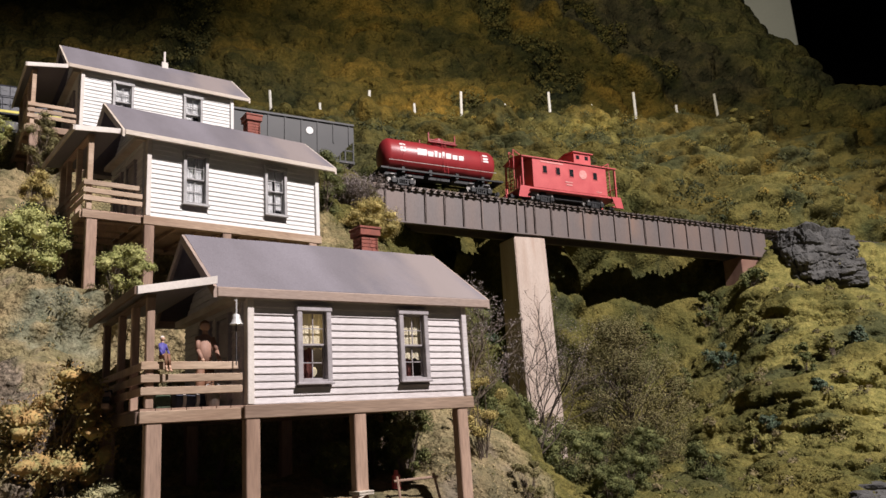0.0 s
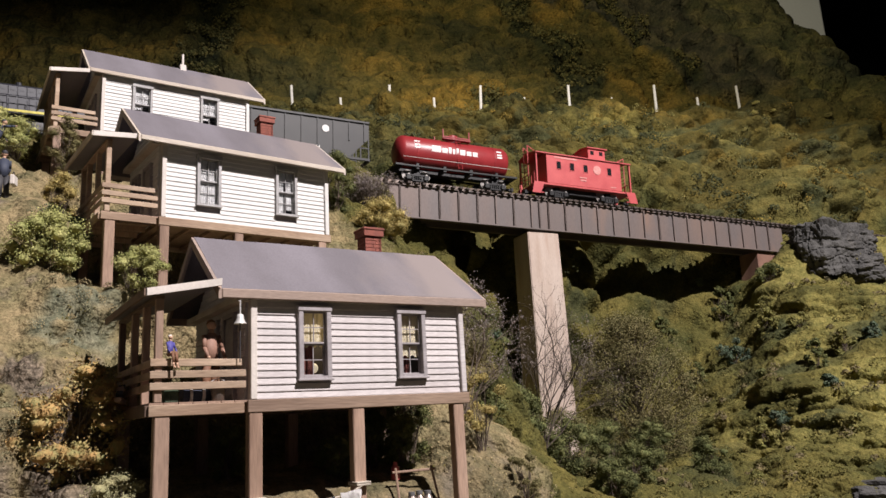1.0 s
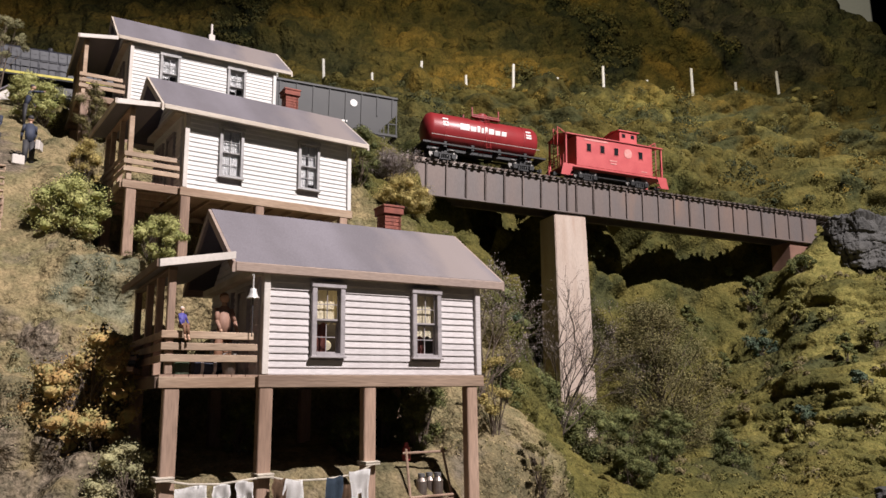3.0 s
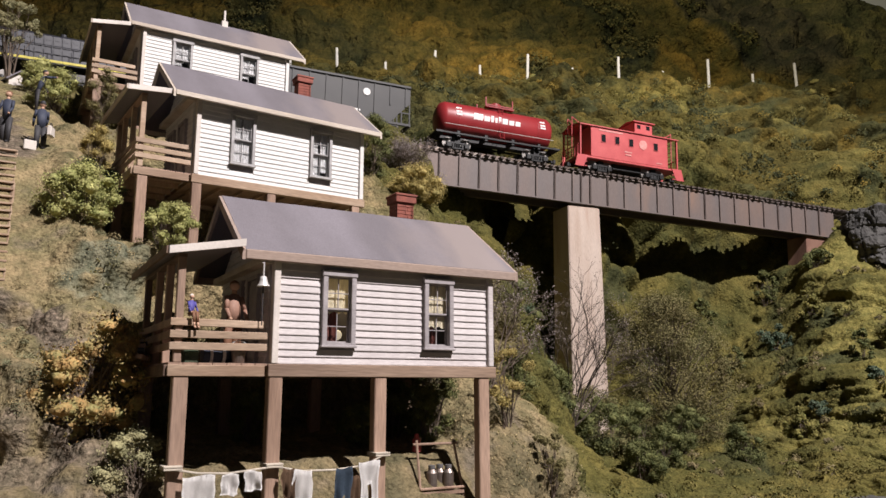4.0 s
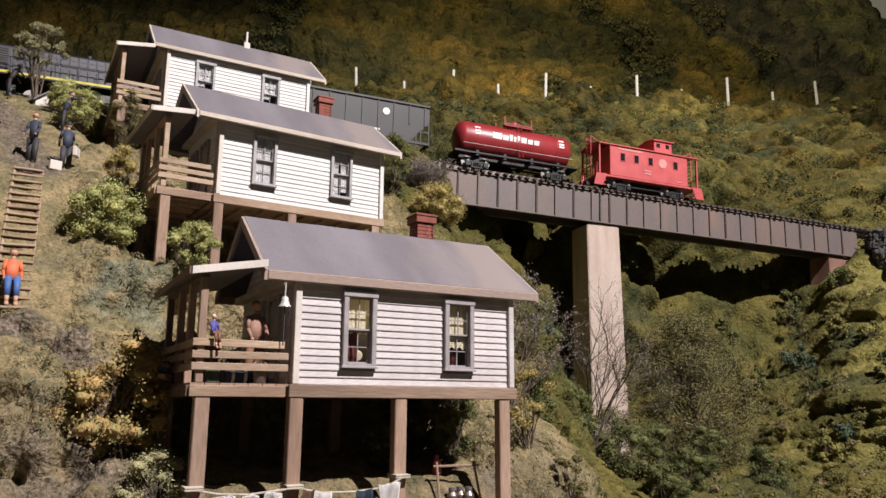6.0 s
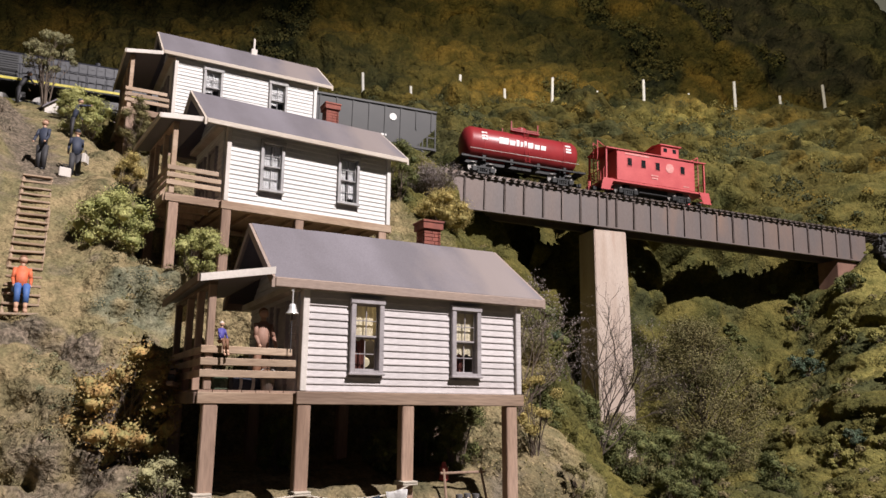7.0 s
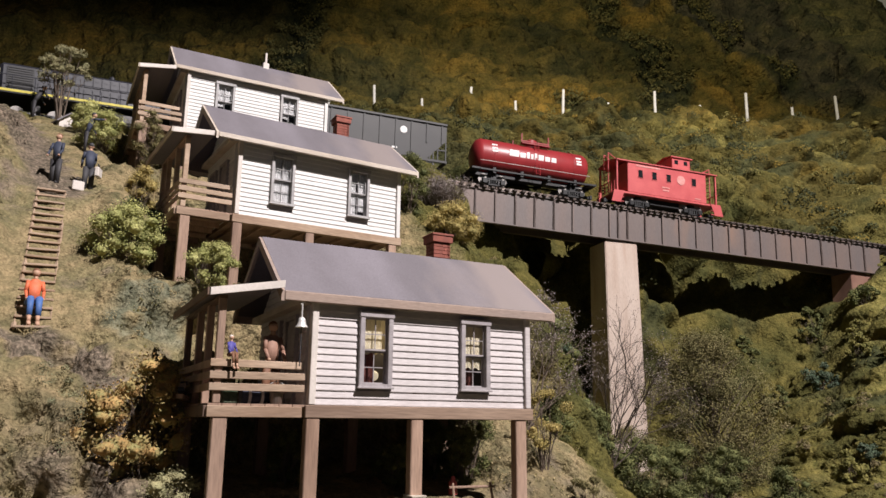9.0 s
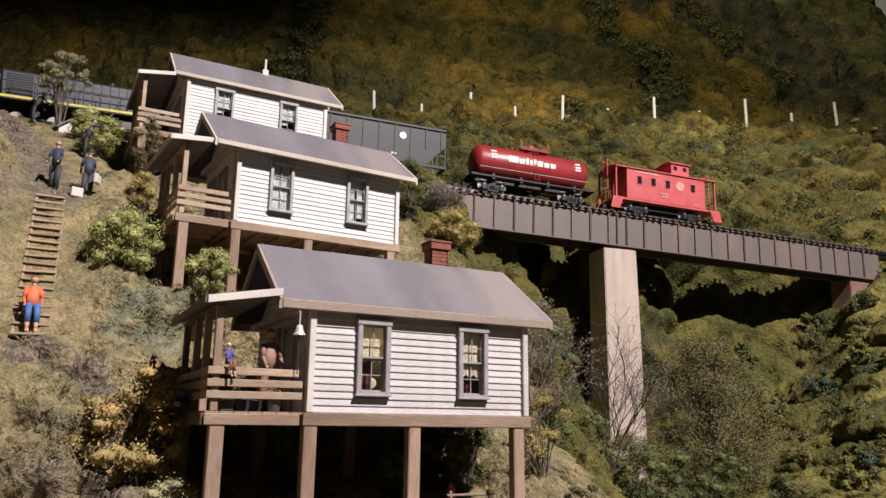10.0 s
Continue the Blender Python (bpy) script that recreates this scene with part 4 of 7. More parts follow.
WHEEL = material("worn_wheel_steel", (0.3, 0.28, 0.26), 0.5, None, 60, 500, 0.05, metal=0.4)
TRUCKGREY = material("grey_truck_paint", (0.13, 0.125, 0.125), 0.6, None, 60, 500, 0.1)


def vehicle(name, x, **tags):
    ob = new(name)
    ob.empty_display_size = 0.02
    ob.matrix_world = on_track(x)
    return tagged(ob, **tags)


def locomotive(x):
    e = vehicle("diesel_locomotive", x, label="dark blue-grey road switcher diesel locomotive with yellow sill stripe", category="locomotive")
    half = 0.274
    bm = bmesh.new()
    box(bm, -half, half, -0.05, 0.05, 0.064, 0.073, 0.001)
    part("underframe", bm, BLACK, e)
    for y in (-0.0505, 0.0505):
        bm = bmesh.new()
        box(bm, -half, half, y - 0.0006, y + 0.0006, 0.0675, 0.0725)
        part("sill_stripe", bm, YELLOW, e, "yellow sill stripe")
    bm = bmesh.new()
    box(bm, -0.235, 0.085, -0.03, 0.03, 0.0735, 0.138, 0.006)
    hood = part("long_hood", bm, NAVY, e)
    for k in range(14):
        for z in (0.079, 0.108):
            bm = bmesh.new()
            x0 = -0.165 + 0.0175 * k
            box(bm, x0, x0 + 0.0155, -0.0318, -0.0302, z, z + 0.024, 0.0004)
            box(bm, x0 + 0.0035, x0 + 0.012, -0.0324, -0.0316, z + 0.014, z + 0.020)
            part("hood_door", bm, NAVY, hood)
    bm = bmesh.new()
    box(bm, -0.222, -0.172, -0.0322, -0.0302, 0.084, 0.130)
    for k in range(9):
        box(bm, -0.220, -0.174, -0.0334, -0.0322, 0.086 + 0.005 * k, 0.0885 + 0.005 * k)
    part("radiator_grille", bm, BLACK, hood)
    bm = bmesh.new()
    box(bm, 0.155, 0.232, -0.03, 0.03, 0.0735, 0.126, 0.006)
    part("short_hood", bm, NAVY, e)
    bm = bmesh.new()
    box(bm, 0.0855, 0.1545, -0.044, 0.044, 0.0735, 0.136, 0.002)
    cab = part("cab", bm, NAVY, e)
    bm = bmesh.new()
    box(bm, 0.0825, 0.1575, -0.047, 0.047, 0.136, 0.141, 0.002)
    box(bm, 0.0825, 0.1575, -0.032, 0.032, 0.141, 0.145, 0.0015)
    part("cab_roof", bm, NAVY, cab)
    for x0 in (0.092, 0.122):
        bm = bmesh.new()
        box(bm, x0, x0 + 0.025, -0.0455, -0.044, 0.107, 0.129)
        win = part("cab_window", bm, CHROME, cab, "pale-framed cab window")
        bm = bmesh.new()
        box(bm, x0 + 0.002, x0 + 0.023, -0.0462, -0.0456, 0.109, 0.127)
        part("pane", bm, DARKGLASS, win)
    for x0, z in ((-0.236, 0.128), (0.233, 0.116)):
        bm = bmesh.new()
        for y in (-0.005, 0.005):
            rod(bm, (x0 - 0.003, y, z), (x0 + 0.003, y, z), 0.0042, sides=12)
        part("headlight", bm, LAMPGLOW, e, "lit pale headlight")
    bm = bmesh.new()
    box(bm, -0.09, -0.06, -0.012, 0.012, 0.138, 0.144, 0.001)
    part("roof_hatch", bm, NAVY, e)
    bm = bmesh.new()
    rod(bm, (-0.02, 0, 0.138), (-0.02, 0, 0.152), 0.006, sides=10)
    part("exhaust_stack", bm, NAVY, e)
    for y in (-0.049, 0.049):
        bm = bmesh.new()
        for k in range(9):
            x0 = -0.252 + 0.041 * k
            if x0 < 0.085:
                rod(bm, (x0, y, 0.073), (x0, y, 0.104), 0.0008, sides=5)
        rod(bm, (-0.252, y, 0.104), (0.083, y, 0.104), 0.0009, sides=5)
        rod(bm, (0.16, y, 0.104), (0.25, y, 0.104), 0.0009, sides=5)
        for x0 in (0.16, 0.205, 0.25):
            rod(bm, (x0, y, 0.073), (x0, y, 0.104), 0.0008, sides=5)
        part("handrail", bm, NAVY, e)
    for sgn in (-1, 1):
        for y in (-0.042, 0.042):
            bm = bmesh.new()
            for k in range(3):
                box(bm, sgn * (half + 0.002) - 0.006, sgn * (half + 0.002) + 0.006, y - 0.008, y + 0.008, 0.024 + 0.015 * k, 0.026 + 0.015 * k)
            box(bm, sgn * (half - 0.006) - 0.001, sgn * (half - 0.006) + 0.001, y - 0.008, y + 0.008, 0.022, 0.066)
            part("step", bm, TRUCKGREY, e)
        bm = bmesh.new()
        box(bm, sgn * half - 0.002, sgn * half + 0.002, -0.05, 0.05, 0.03, 0.073)
        part("pilot", bm, BLACK, e)
    bm = bmesh.new()
    box(bm, -0.045, 0.045, -0.036, 0.036, 0.026, 0.063, 0.006)
    part("fuel_tank", bm, BLACK, e)
    bm = bmesh.new()
    box(bm, 0.0, 0.038, -0.0385, -0.0362, 0.036, 0.054, 0.001)
    part("battery_box", bm, TRUCKGREY, e)
    for xx in (-0.165, 0.165):
        truck(e, xx, 0.105, 0.042, TRUCKGREY)
    couplers(e, half)
    return e


def hopper(x):
    e = vehicle("hopper_car", x, label="charcoal open-top hopper car with ribbed sides", category="train car")
    half, w = 0.222, 0.05
    z0, z1 = 0.052, 0.152
    for y in (-w, w):
        bm = bmesh.new()
        sgn = -1 if y < 0 else 1
        sheet(bm, [(-half, y, z1), (half, y, z1), (half, y, z0 + 0.055), (half - 0.055, y, z0), (-half + 0.055, y, z0), (-half, y, z0 + 0.055)], 0.002, (0, -sgn, 0))
        part("side_sheet", bm, CHARCOAL, e)
        for k in range(11):
            xx = -half + 0.012 + k * (2 * half - 0.024) / 10
            low = z0 if 2 <= k <= 8 else z0 + 0.045
            bm = bmesh.new()
            box(bm, xx - 0.0016, xx + 0.0016, y + sgn * 0.0003 - 0.0022, y + sgn * 0.0003 + 0.0022, low, z1 - 0.004)
            part("side_rib", bm, CHARCOAL, e)
        bm = bmesh.new()
        box(bm, -half - 0.002, half + 0.002, y - 0.004, y + 0.004, z1 - 0.003, z1 + 0.003, 0.0006)
        part("top_chord", bm, CHARCOAL, e)
        bm = bmesh.new()
        box(bm, -half, half, y - 0.003, y + 0.003, z0 - 0.006, z0 + 0.001, 0.0006)
        part("side_sill", bm, CHARCOAL, e)
    for sgn in (-1, 1):
        bm = bmesh.new()
        sheet(bm, [(sgn * half, -w, z1), (sgn * half, w, z1), (sgn * (half - 0.11), w, z0), (sgn * (half - 0.11), -w, z0)], 0.002, (-sgn, 0, -1))
        part("slope_sheet", bm, CHARCOAL, e)
        bm = bmesh.new()
        for y in (-w + 0.002, w - 0.002):
            for xo in (0.0, 0.022, 0.044):
                box(bm, sgn * (half - xo) - 0.0016, sgn * (half - xo) + 0.0016, y - 0.0016, y + 0.0016, z0, z1 - xo * 0.8)
            box(bm, min(sgn * half, sgn * (half - 0.05)), max(sgn * half, sgn * (half - 0.05)), y - 0.0016, y + 0.0016, z0 + 0.028, z0 + 0.031)
        box(bm, sgn * half - 0.003, sgn * half + 0.003, -w, w, z0 - 0.006, z0 + 0.002)
        part("end_frame", bm, CHARCOAL, e)
    bm = bmesh.new()
    box(bm, -half + 0.02, half - 0.02, -w + 0.004, w - 0.004, z1 - 0.022, z1 - 0.016)
    part("coal_load", bm, BLACK, e)
    for k in range(4):
        bm = bmesh.new()
        xx = -0.105 + 0.07 * k
        sheet(bm, [(xx - 0.032, -0.042, z0), (xx + 0.032, -0.042, z0), (xx + 0.032, 0.042, z0), (xx - 0.032, 0.042, z0)], 0.002)
        sheet(bm, [(xx - 0.03, -0.04, z0 - 0.002), (xx + 0.03, -0.04, z0 - 0.002), (xx + 0.012, -0.04, 0.026), (xx - 0.012, -0.04, 0.026)], 0.08, (0, 1, 0))
        part("discharge_bay", bm, BLACK, e)
    for x0, z, wd, hh in ((-0.155, 0.122, 0.022, 0.01), (-0.155, 0.107, 0.026, 0.009), (-0.155, 0.094, 0.018, 0.006), (-0.09, 0.066, 0.016, 0.006), (0.0, 0.066, 0.014, 0.006), (0.075, 0.068, 0.014, 0.005)):
        decal(e, x0, x0 + wd, z, z + hh, -w - 0.0016)
    bm = bmesh.new()
    rod(bm, (0.105, -w - 0.0006, 0.122), (0.105, -w - 0.0016, 0.122), 0.0095, sides=20)
    part("emblem", bm, DECAL, e, "round white emblem")
    for xx in (-0.165, 0.165):
        truck(e, xx, 0.075, 0.042)
    couplers(e, half)
    return e


def tank_car(x):
    e = vehicle("tank_car", x, label="glossy dark red tank car with white lettering shapes", category="train car")
    half, r, zc = 0.172, 0.047, 0.103
    bm = bmesh.new()
    rings = []
    for xx, rr in ((-half, 0.2), (-half + 0.004, 0.62), (-half + 0.011, 0.9), (-half + 0.02, 1.0), (half - 0.02, 1.0), (half - 0.011, 0.9), (half - 0.004, 0.62), (half, 0.2)):
        rings.append([bm.verts.new((xx, r * rr * math.cos(2 * math.pi * k / 32), zc + r * rr * math.sin(2 * math.pi * k / 32))) for k in range(32)])
    for a, b in zip(rings, rings[1:]):
        for k in range(32):
            bm.faces.new((a[k], b[k], b[(k + 1) % 32], a[(k + 1) % 32]))
    bm.faces.new(rings[0][::-1])
    bm.faces.new(rings[-1])
    bmesh.ops.recalc_face_normals(bm, faces=bm.faces)
    tank = part("tank", bm, TANKRED, e, smooth=True)
    for xx in (-0.118, 0.0, 0.118):
        bm = bmesh.new()
        rod(bm, (xx - 0.0018, 0, zc), (xx + 0.0018, 0, zc), r + 0.0007, sides=32)
        part("tank_band", bm, TANKRED, tank)
    bm = bmesh.new()
    rod(bm, (0.005, 0, zc + r - 0.008), (0.005, 0, zc + r + 0.018), 0.017, sides=20)
    rod(bm, (0.005, 0, zc + r + 0.018), (0.005, 0, zc + r + 0.023), 0.017, 0.008, sides=20)
    part("dome", bm, TANKRED, tank)
    bm = bmesh.new()
    for y in (-0.03, 0.03):
        box(bm, -0.038, 0.046, y - 0.008, y + 0.008, zc + r - 0.004, zc + r - 0.001)
        for xx in (-0.036, 0.044):
            box(bm, xx - 0.0015, xx + 0.0015, y - 0.0015, y + 0.0015, zc + r - 0.002, zc + r + 0.026)
        box(bm, -0.036, 0.044, y - 0.001, y + 0.001, zc + r + 0.004, zc + r + 0.007)
    part("dome_platform", bm, TANKRED, e)
    bm = bmesh.new()
    for xx in (0.0, 0.012):
        rod(bm, (xx, -0.05, 0.056), (xx, -0.036, zc + r), 0.001, sides=5)
    for k in range(8):
        z = 0.06 + k * 0.0115
        y = -0.05 + (z - 0.056) * 0.15
        rod(bm, (0, y, z), (0.012, y, z), 0.0008, sides=5)
    part("ladder", bm, TANKRED, e)
    bm = bmesh.new()
    box(bm, -half - 0.006, half + 0.006, -0.012, 0.012, 0.045, 0.056, 0.001)
    for y in (-0.044, 0.044):
        box(bm, -half + 0.01, half - 0.01, y - 0.004, y + 0.004, 0.050, 0.054)
    for xx in (-0.12, -0.04, 0.04, 0.12):
        box(bm, xx - 0.004, xx + 0.004, -0.046, 0.046, 0.045, 0.06)
    for sgn in (-1, 1):
        box(bm, sgn * half - 0.012, sgn * half + 0.012, -0.048, 0.048, 0.05, 0.055)
    part("underframe", bm, BLACK, e)
    for y in (-0.05, 0.05):
        bm = bmesh.new()
        rod(bm, (-half + 0.01, y, 0.075), (half - 0.01, y, 0.075), 0.0009, sides=5)
        part("handrail", bm, CHROME, e)
    # big white lettering drawn as plain rounded shapes on the curved side
    for k, (wd, hh) in enumerate(((0.027, 0.03), (0.016, 0.021), (0.008, 0.03), (0.007, 0.022), (0.007, 0.03), (0.016, 0.025), (0.015, 0.02), (0.015, 0.02))):
        x0 = -0.078 + (0.0, 0.031, 0.051, 0.063, 0.074, 0.085, 0.105, 0.124)[k]
        bm = bmesh.new()
        for j in range(5):
            a0, a1 = math.radians(172 + 0) + (j - 2.5) * hh / r / 5, math.radians(172) + (j - 1.5) * hh / r / 5
            pts4 = [bm.verts.new((xx, (r + 0.0006) * math.cos(a), zc + 0.006 + (r + 0.0006) * math.sin(-a + math.pi) * -1)) for xx, a in ((x0, a0), (x0 + wd, a0), (x0 + wd, a1), (x0, a1))]
            bm.faces.new(pts4)
        bmesh.ops.remove_doubles(bm, verts=bm.verts[:], dist=1e-6)
        bmesh.ops.solidify(bm, geom=bm.faces[:], thickness=0.0006)
        part("lettering", bm, DECAL, tank, "white lettering shape")
    for x0 in (-0.128, 0.123):
        for z in (0.122, 0.112, 0.104):
            yy = -math.sqrt(max(r * r - (z + 0.003 - zc) ** 2, 0)) - 0.0004
            decal(tank, x0, x0 + 0.016, z, z + 0.005, yy)
    for xx in (-0.118, 0.118):
        truck(e, xx, 0.075, 0.042)
    couplers(e, half + 0.006)
    return e


def caboose(x):
    e = vehicle("caboose", x, label="bright red caboose with cupola and end platforms", category="train car")
    hb, half, w = 0.132, 0.17, 0.048
    bm = bmesh.new()
    box(bm, -hb, hb, -w, w, 0.05, 0.142, 0.001)
    body = part("body", bm, REDPAINT, e)
    bm = bmesh.new()
    sheet(bm, [(-half, -w - 0.004, 0.142), (half, -w - 0.004, 0.142), (half, 0, 0.154), (-half, 0, 0.154)], 0.003)
    sheet(bm, [(-half, w + 0.004, 0.142), (-half, 0, 0.154), (half, 0, 0.154), (half, w + 0.004, 0.142)], 0.003)
    part("roof", bm, REDPAINT, e)
    bm = bmesh.new()
    box(bm, 0.025, 0.087, -0.037, 0.037, 0.145, 0.183, 0.001)
    cup = part("cupola", bm, REDPAINT, e)
    bm = bmesh.new()
    sheet(bm, [(0.019, -0.042, 0.183), (0.093, -0.042, 0.183), (0.093, 0, 0.189), (0.019, 0, 0.189)], 0.003)
    sheet(bm, [(0.019, 0.042, 0.183), (0.019, 0, 0.189), (0.093, 0, 0.189), (0.093, 0.042, 0.183)], 0.003)
    part("cupola_roof", bm, REDPAINT, cup)
    for x0 in (0.033, 0.065):
        bm = bmesh.new()
        box(bm, x0, x0 + 0.012, -0.0376, -0.0366, 0.161, 0.173)
        part("cupola_window", bm, DARKGLASS, cup)
    for x0 in (-0.098, -0.052, -0.004, 0.082):
        bm = bmesh.new()
        box(bm, x0 - 0.0015, x0 + 0.0155, -w - 0.0012, -w + 0.001, 0.0955, 0.1205)
        win = part("window", bm, REDPAINT, body)
        bm = bmesh.new()
        box(bm, x0, x0 + 0.014, -w - 0.0016, -w - 0.0010, 0.097, 0.119)
        part("pane", bm, DARKGLASS, win)
    bm = bmesh.new()
    rod(bm, (0.045, -w - 0.0002, 0.108), (0.045, -w - 0.001, 0.108), 0.014, sides=24)
    part("emblem", bm, FADEDDECAL, body, "round faded emblem")
    for x0, x1, z0, z1 in ((-0.105, -0.025, 0.1295, 0.134), (-0.02, 0.005, 0.0765, 0.0805), (-0.018, 0.003, 0.068, 0.072), (0.09, 0.11, 0.058, 0.061)):
        decal(body, x0, x1, z0, z1, -w - 0.0006, FADEDDECAL)
    bm = bmesh.new()
    box(bm, -half, half, -w, w, 0.044, 0.05, 0.001)
    part("underframe", bm, REDPAINT, e)
    bm = bmesh.new()
    box(bm, -0.05, 0.05, -0.03, 0.03, 0.026, 0.044, 0.002)
    part("battery_box", bm, BLACK, e)
    for sgn in (-1, 1):
        for y in (-w + 0.003, w - 0.003):
            bm = bmesh.new()
            box(bm, sgn * (half - 0.004) - 0.002, sgn * (half - 0.004) + 0.002, y - 0.003, y + 0.003, 0.05, 0.142)
            part("platform_post", bm, REDPAINT, e)
            bm = bmesh.new()
            for k in range(3):
                box(bm, sgn * (half - 0.008) - 0.016, sgn * (half - 0.008) + 0.016, y - 0.004, y + 0.004, 0.018 + 0.013 * k, 0.02 + 0.013 * k)
            sheet(bm, [(sgn * (half - 0.026), y - 0.004, 0.05), (sgn * (half + 0.008), y - 0.004, 0.05), (sgn * (half + 0.016), y - 0.004, 0.016), (sgn * (half - 0.012), y - 0.004, 0.016)], 0.0015, (0, -1, 0))
            part("platform_step", bm, REDPAINT, e)
        bm = bmesh.new()
        for y in (-0.012, 0.012):
            rod(bm, (sgn * (half + 0.003), y, 0.05), (sgn * (half + 0.003), y, 0.172), 0.0014, sides=6)
            rod(bm, (sgn * (half + 0.003), y, 0.172), (sgn * (half - 0.03), y, 0.152), 0.0014, sides=6)
        for k in range(10):
            rod(bm, (sgn * (half + 0.003), -0.012, 0.056 + 0.0118 * k), (sgn * (half + 0.003), 0.012, 0.056 + 0.0118 * k), 0.001, sides=5)
        part("ladder", bm, REDPAINT, e)
        bm = bmesh.new()
        rod(bm, (sgn * (half + 0.002), -w + 0.003, 0.082), (sgn * (half + 0.002), w - 0.003, 0.082), 0.0012, sides=6)
        for k in range(6):
            y = -w + 0.006 + k * (2 * w - 0.012) / 5
            rod(bm, (sgn * (half + 0.002), y, 0.05), (sgn * (half + 0.002), y, 0.082), 0.0009, sides=5)
        part("end_railing", bm, REDPAINT, e)
    for xx in (-0.09, 0.09):
        truck(e, xx, 0.072, 0.036)
    couplers(e, half)
    return e


DARKGLASS = material("dark_window_glass", (0.02, 0.02, 0.022), 0.15, bump=0)
LAMPGLOW = bpy.data.materials.new("headlight_glow")
LAMPGLOW.use_nodes = True
lb = LAMPGLOW.node_tree.nodes["Principled BSDF"]
lb.inputs["Base Color"].default_value = (0.9, 0.85, 0.55, 1)
lb.inputs["Emission Color"].default_value, lb.inputs["Emission Strength"].default_value = (1.0, 0.9, 0.5, 1), 0.8
locomotive(-0.125)
hopper(0.432)
tank_car(0.907)
caboose(1.320)

# ---- fence posts on the terrace ----
bm = bmesh.new()
rod(bm, (0, 0, -0.13), (0, 0, 0.235), 0.0085, 0.0075, 10)
tall_post = tagged(new("fence_post", mesh_of("fence_post", bm, POSTWHITE)), "tall white fence post on the terrace edge", "post", "terrace posts")
bm = bmesh.new()
rod(bm, (0, 0, -0.13), (0, 0, 0.165), 0.008, 0.007, 10)
short_post = tagged(new("fence_post", mesh_of("fence_post", bm, POSTWHITE)), "short white fence post on the terrace edge", "post", "terrace posts")
for k in range(13):
    x, y = 1.65 + 0.228 * (k - 3), 2.66 - 0.1085 * (k - 3)
    m = pose(x, y, float(ground(x, y)) + 0.05, random.uniform(-3, 3), random.uniform(-3, 3), 0)
    src = tall_post if k % 2 == 1 else short_post
    if k < 2:
        src.matrix_world = m
    else:
        copy_thing(src, m)

# ---- plants ----
def surface(x, y):
    """Points on the lumpy hillside and the way out of it."""
    e = 0.012
    z = ground(x, y)
    n = np.stack([-(ground(x + e, y) - ground(x - e, y)) / (2 * e), -(ground(x, y + e) - ground(x, y - e)) / (2 * e), np.ones_like(z)], -1)
    n /= np.linalg.norm(n, axis=1, keepdims=True)
    p = np.stack([x, y, z], -1)
    return p + bulge(p, n) * swell(p)[:, None], n


def foliage(name, tints, rough=0.85, big=5.0, small=45.0, relief=0.0, vary=0.3):
    """Leaf colours: wide patches, small patches and a shade of its own for every leaf."""
    m = bpy.data.materials.new(name)
    m.use_nodes = True
    n, l = m.node_tree.nodes, m.node_tree.links
    bsdf = n["Principled BSDF"]
    geo, coord = n.new("ShaderNodeNewGeometry"), n.new("ShaderNodeTexCoord")
    out = None
    for scale, a, b in ((big, tints[0], tints[1]), (small, None, tints[2])):
        t = n.new("ShaderNodeTexNoise")
        t.inputs["Scale"].default_value, t.inputs["Detail"].default_value = scale, 3.0
        l.new(coord.outputs["Object"], t.inputs["Vector"])
        r = n.new("ShaderNodeValToRGB")
        r.color_ramp.elements[0].position, r.color_ramp.elements[1].position = 0.4, 0.62
        l.new(t.outputs[0], r.inputs[0])
        mix = n.new("ShaderNodeMix")
        mix.data_type = "RGBA"
        l.new(r.outputs[0], mix.inputs["Factor"])
        if out is None:
            mix.inputs["A"].default_value = (*a, 1)
        else:
            l.new(out, mix.inputs["A"])
        mix.inputs["B"].default_value = (*b, 1)
        out = mix.outputs["Result"]
    shade = n.new("ShaderNodeValToRGB")
    shade.color_ramp.elements[0].color, shade.color_ramp.elements[1].color = (0.97 - vary, 0.97 - vary, 0.97 - vary, 1), (1 + 0.7 * vary, 1 + 0.6 * vary, 1 + 0.4 * vary, 1)
    l.new(geo.outputs["Random Per Island"], shade.inputs[0])
    last = n.new("ShaderNodeMix")
    last.data_type, last.blend_type = "RGBA", "MULTIPLY"
    last.inputs["Factor"].default_value = 1.0
    l.new(out, last.inputs["A"])
    l.new(shade.outputs[0], last.inputs["B"])
    l.new(last.outputs["Result"], bsdf.inputs["Base Color"])
    bsdf.inputs["Roughness"].default_value = rough
    bsdf.inputs["Specular IOR Level"].default_value = 0.2
    if relief:
        t = n.new("ShaderNodeTexNoise")
        t.inputs["Scale"].default_value, t.inputs["Detail"].default_value = 220.0, 5.0
        l.new(coord.outputs["Object"], t.inputs["Vector"])
        bump = n.new("ShaderNodeBump")
        bump.inputs["Strength"].default_value, bump.inputs["Distance"].default_value = relief, 0.004
        l.new(t.outputs[0], bump.inputs["Height"])
        l.new(bump.outputs[0], bsdf.inputs["Normal"])
    return m


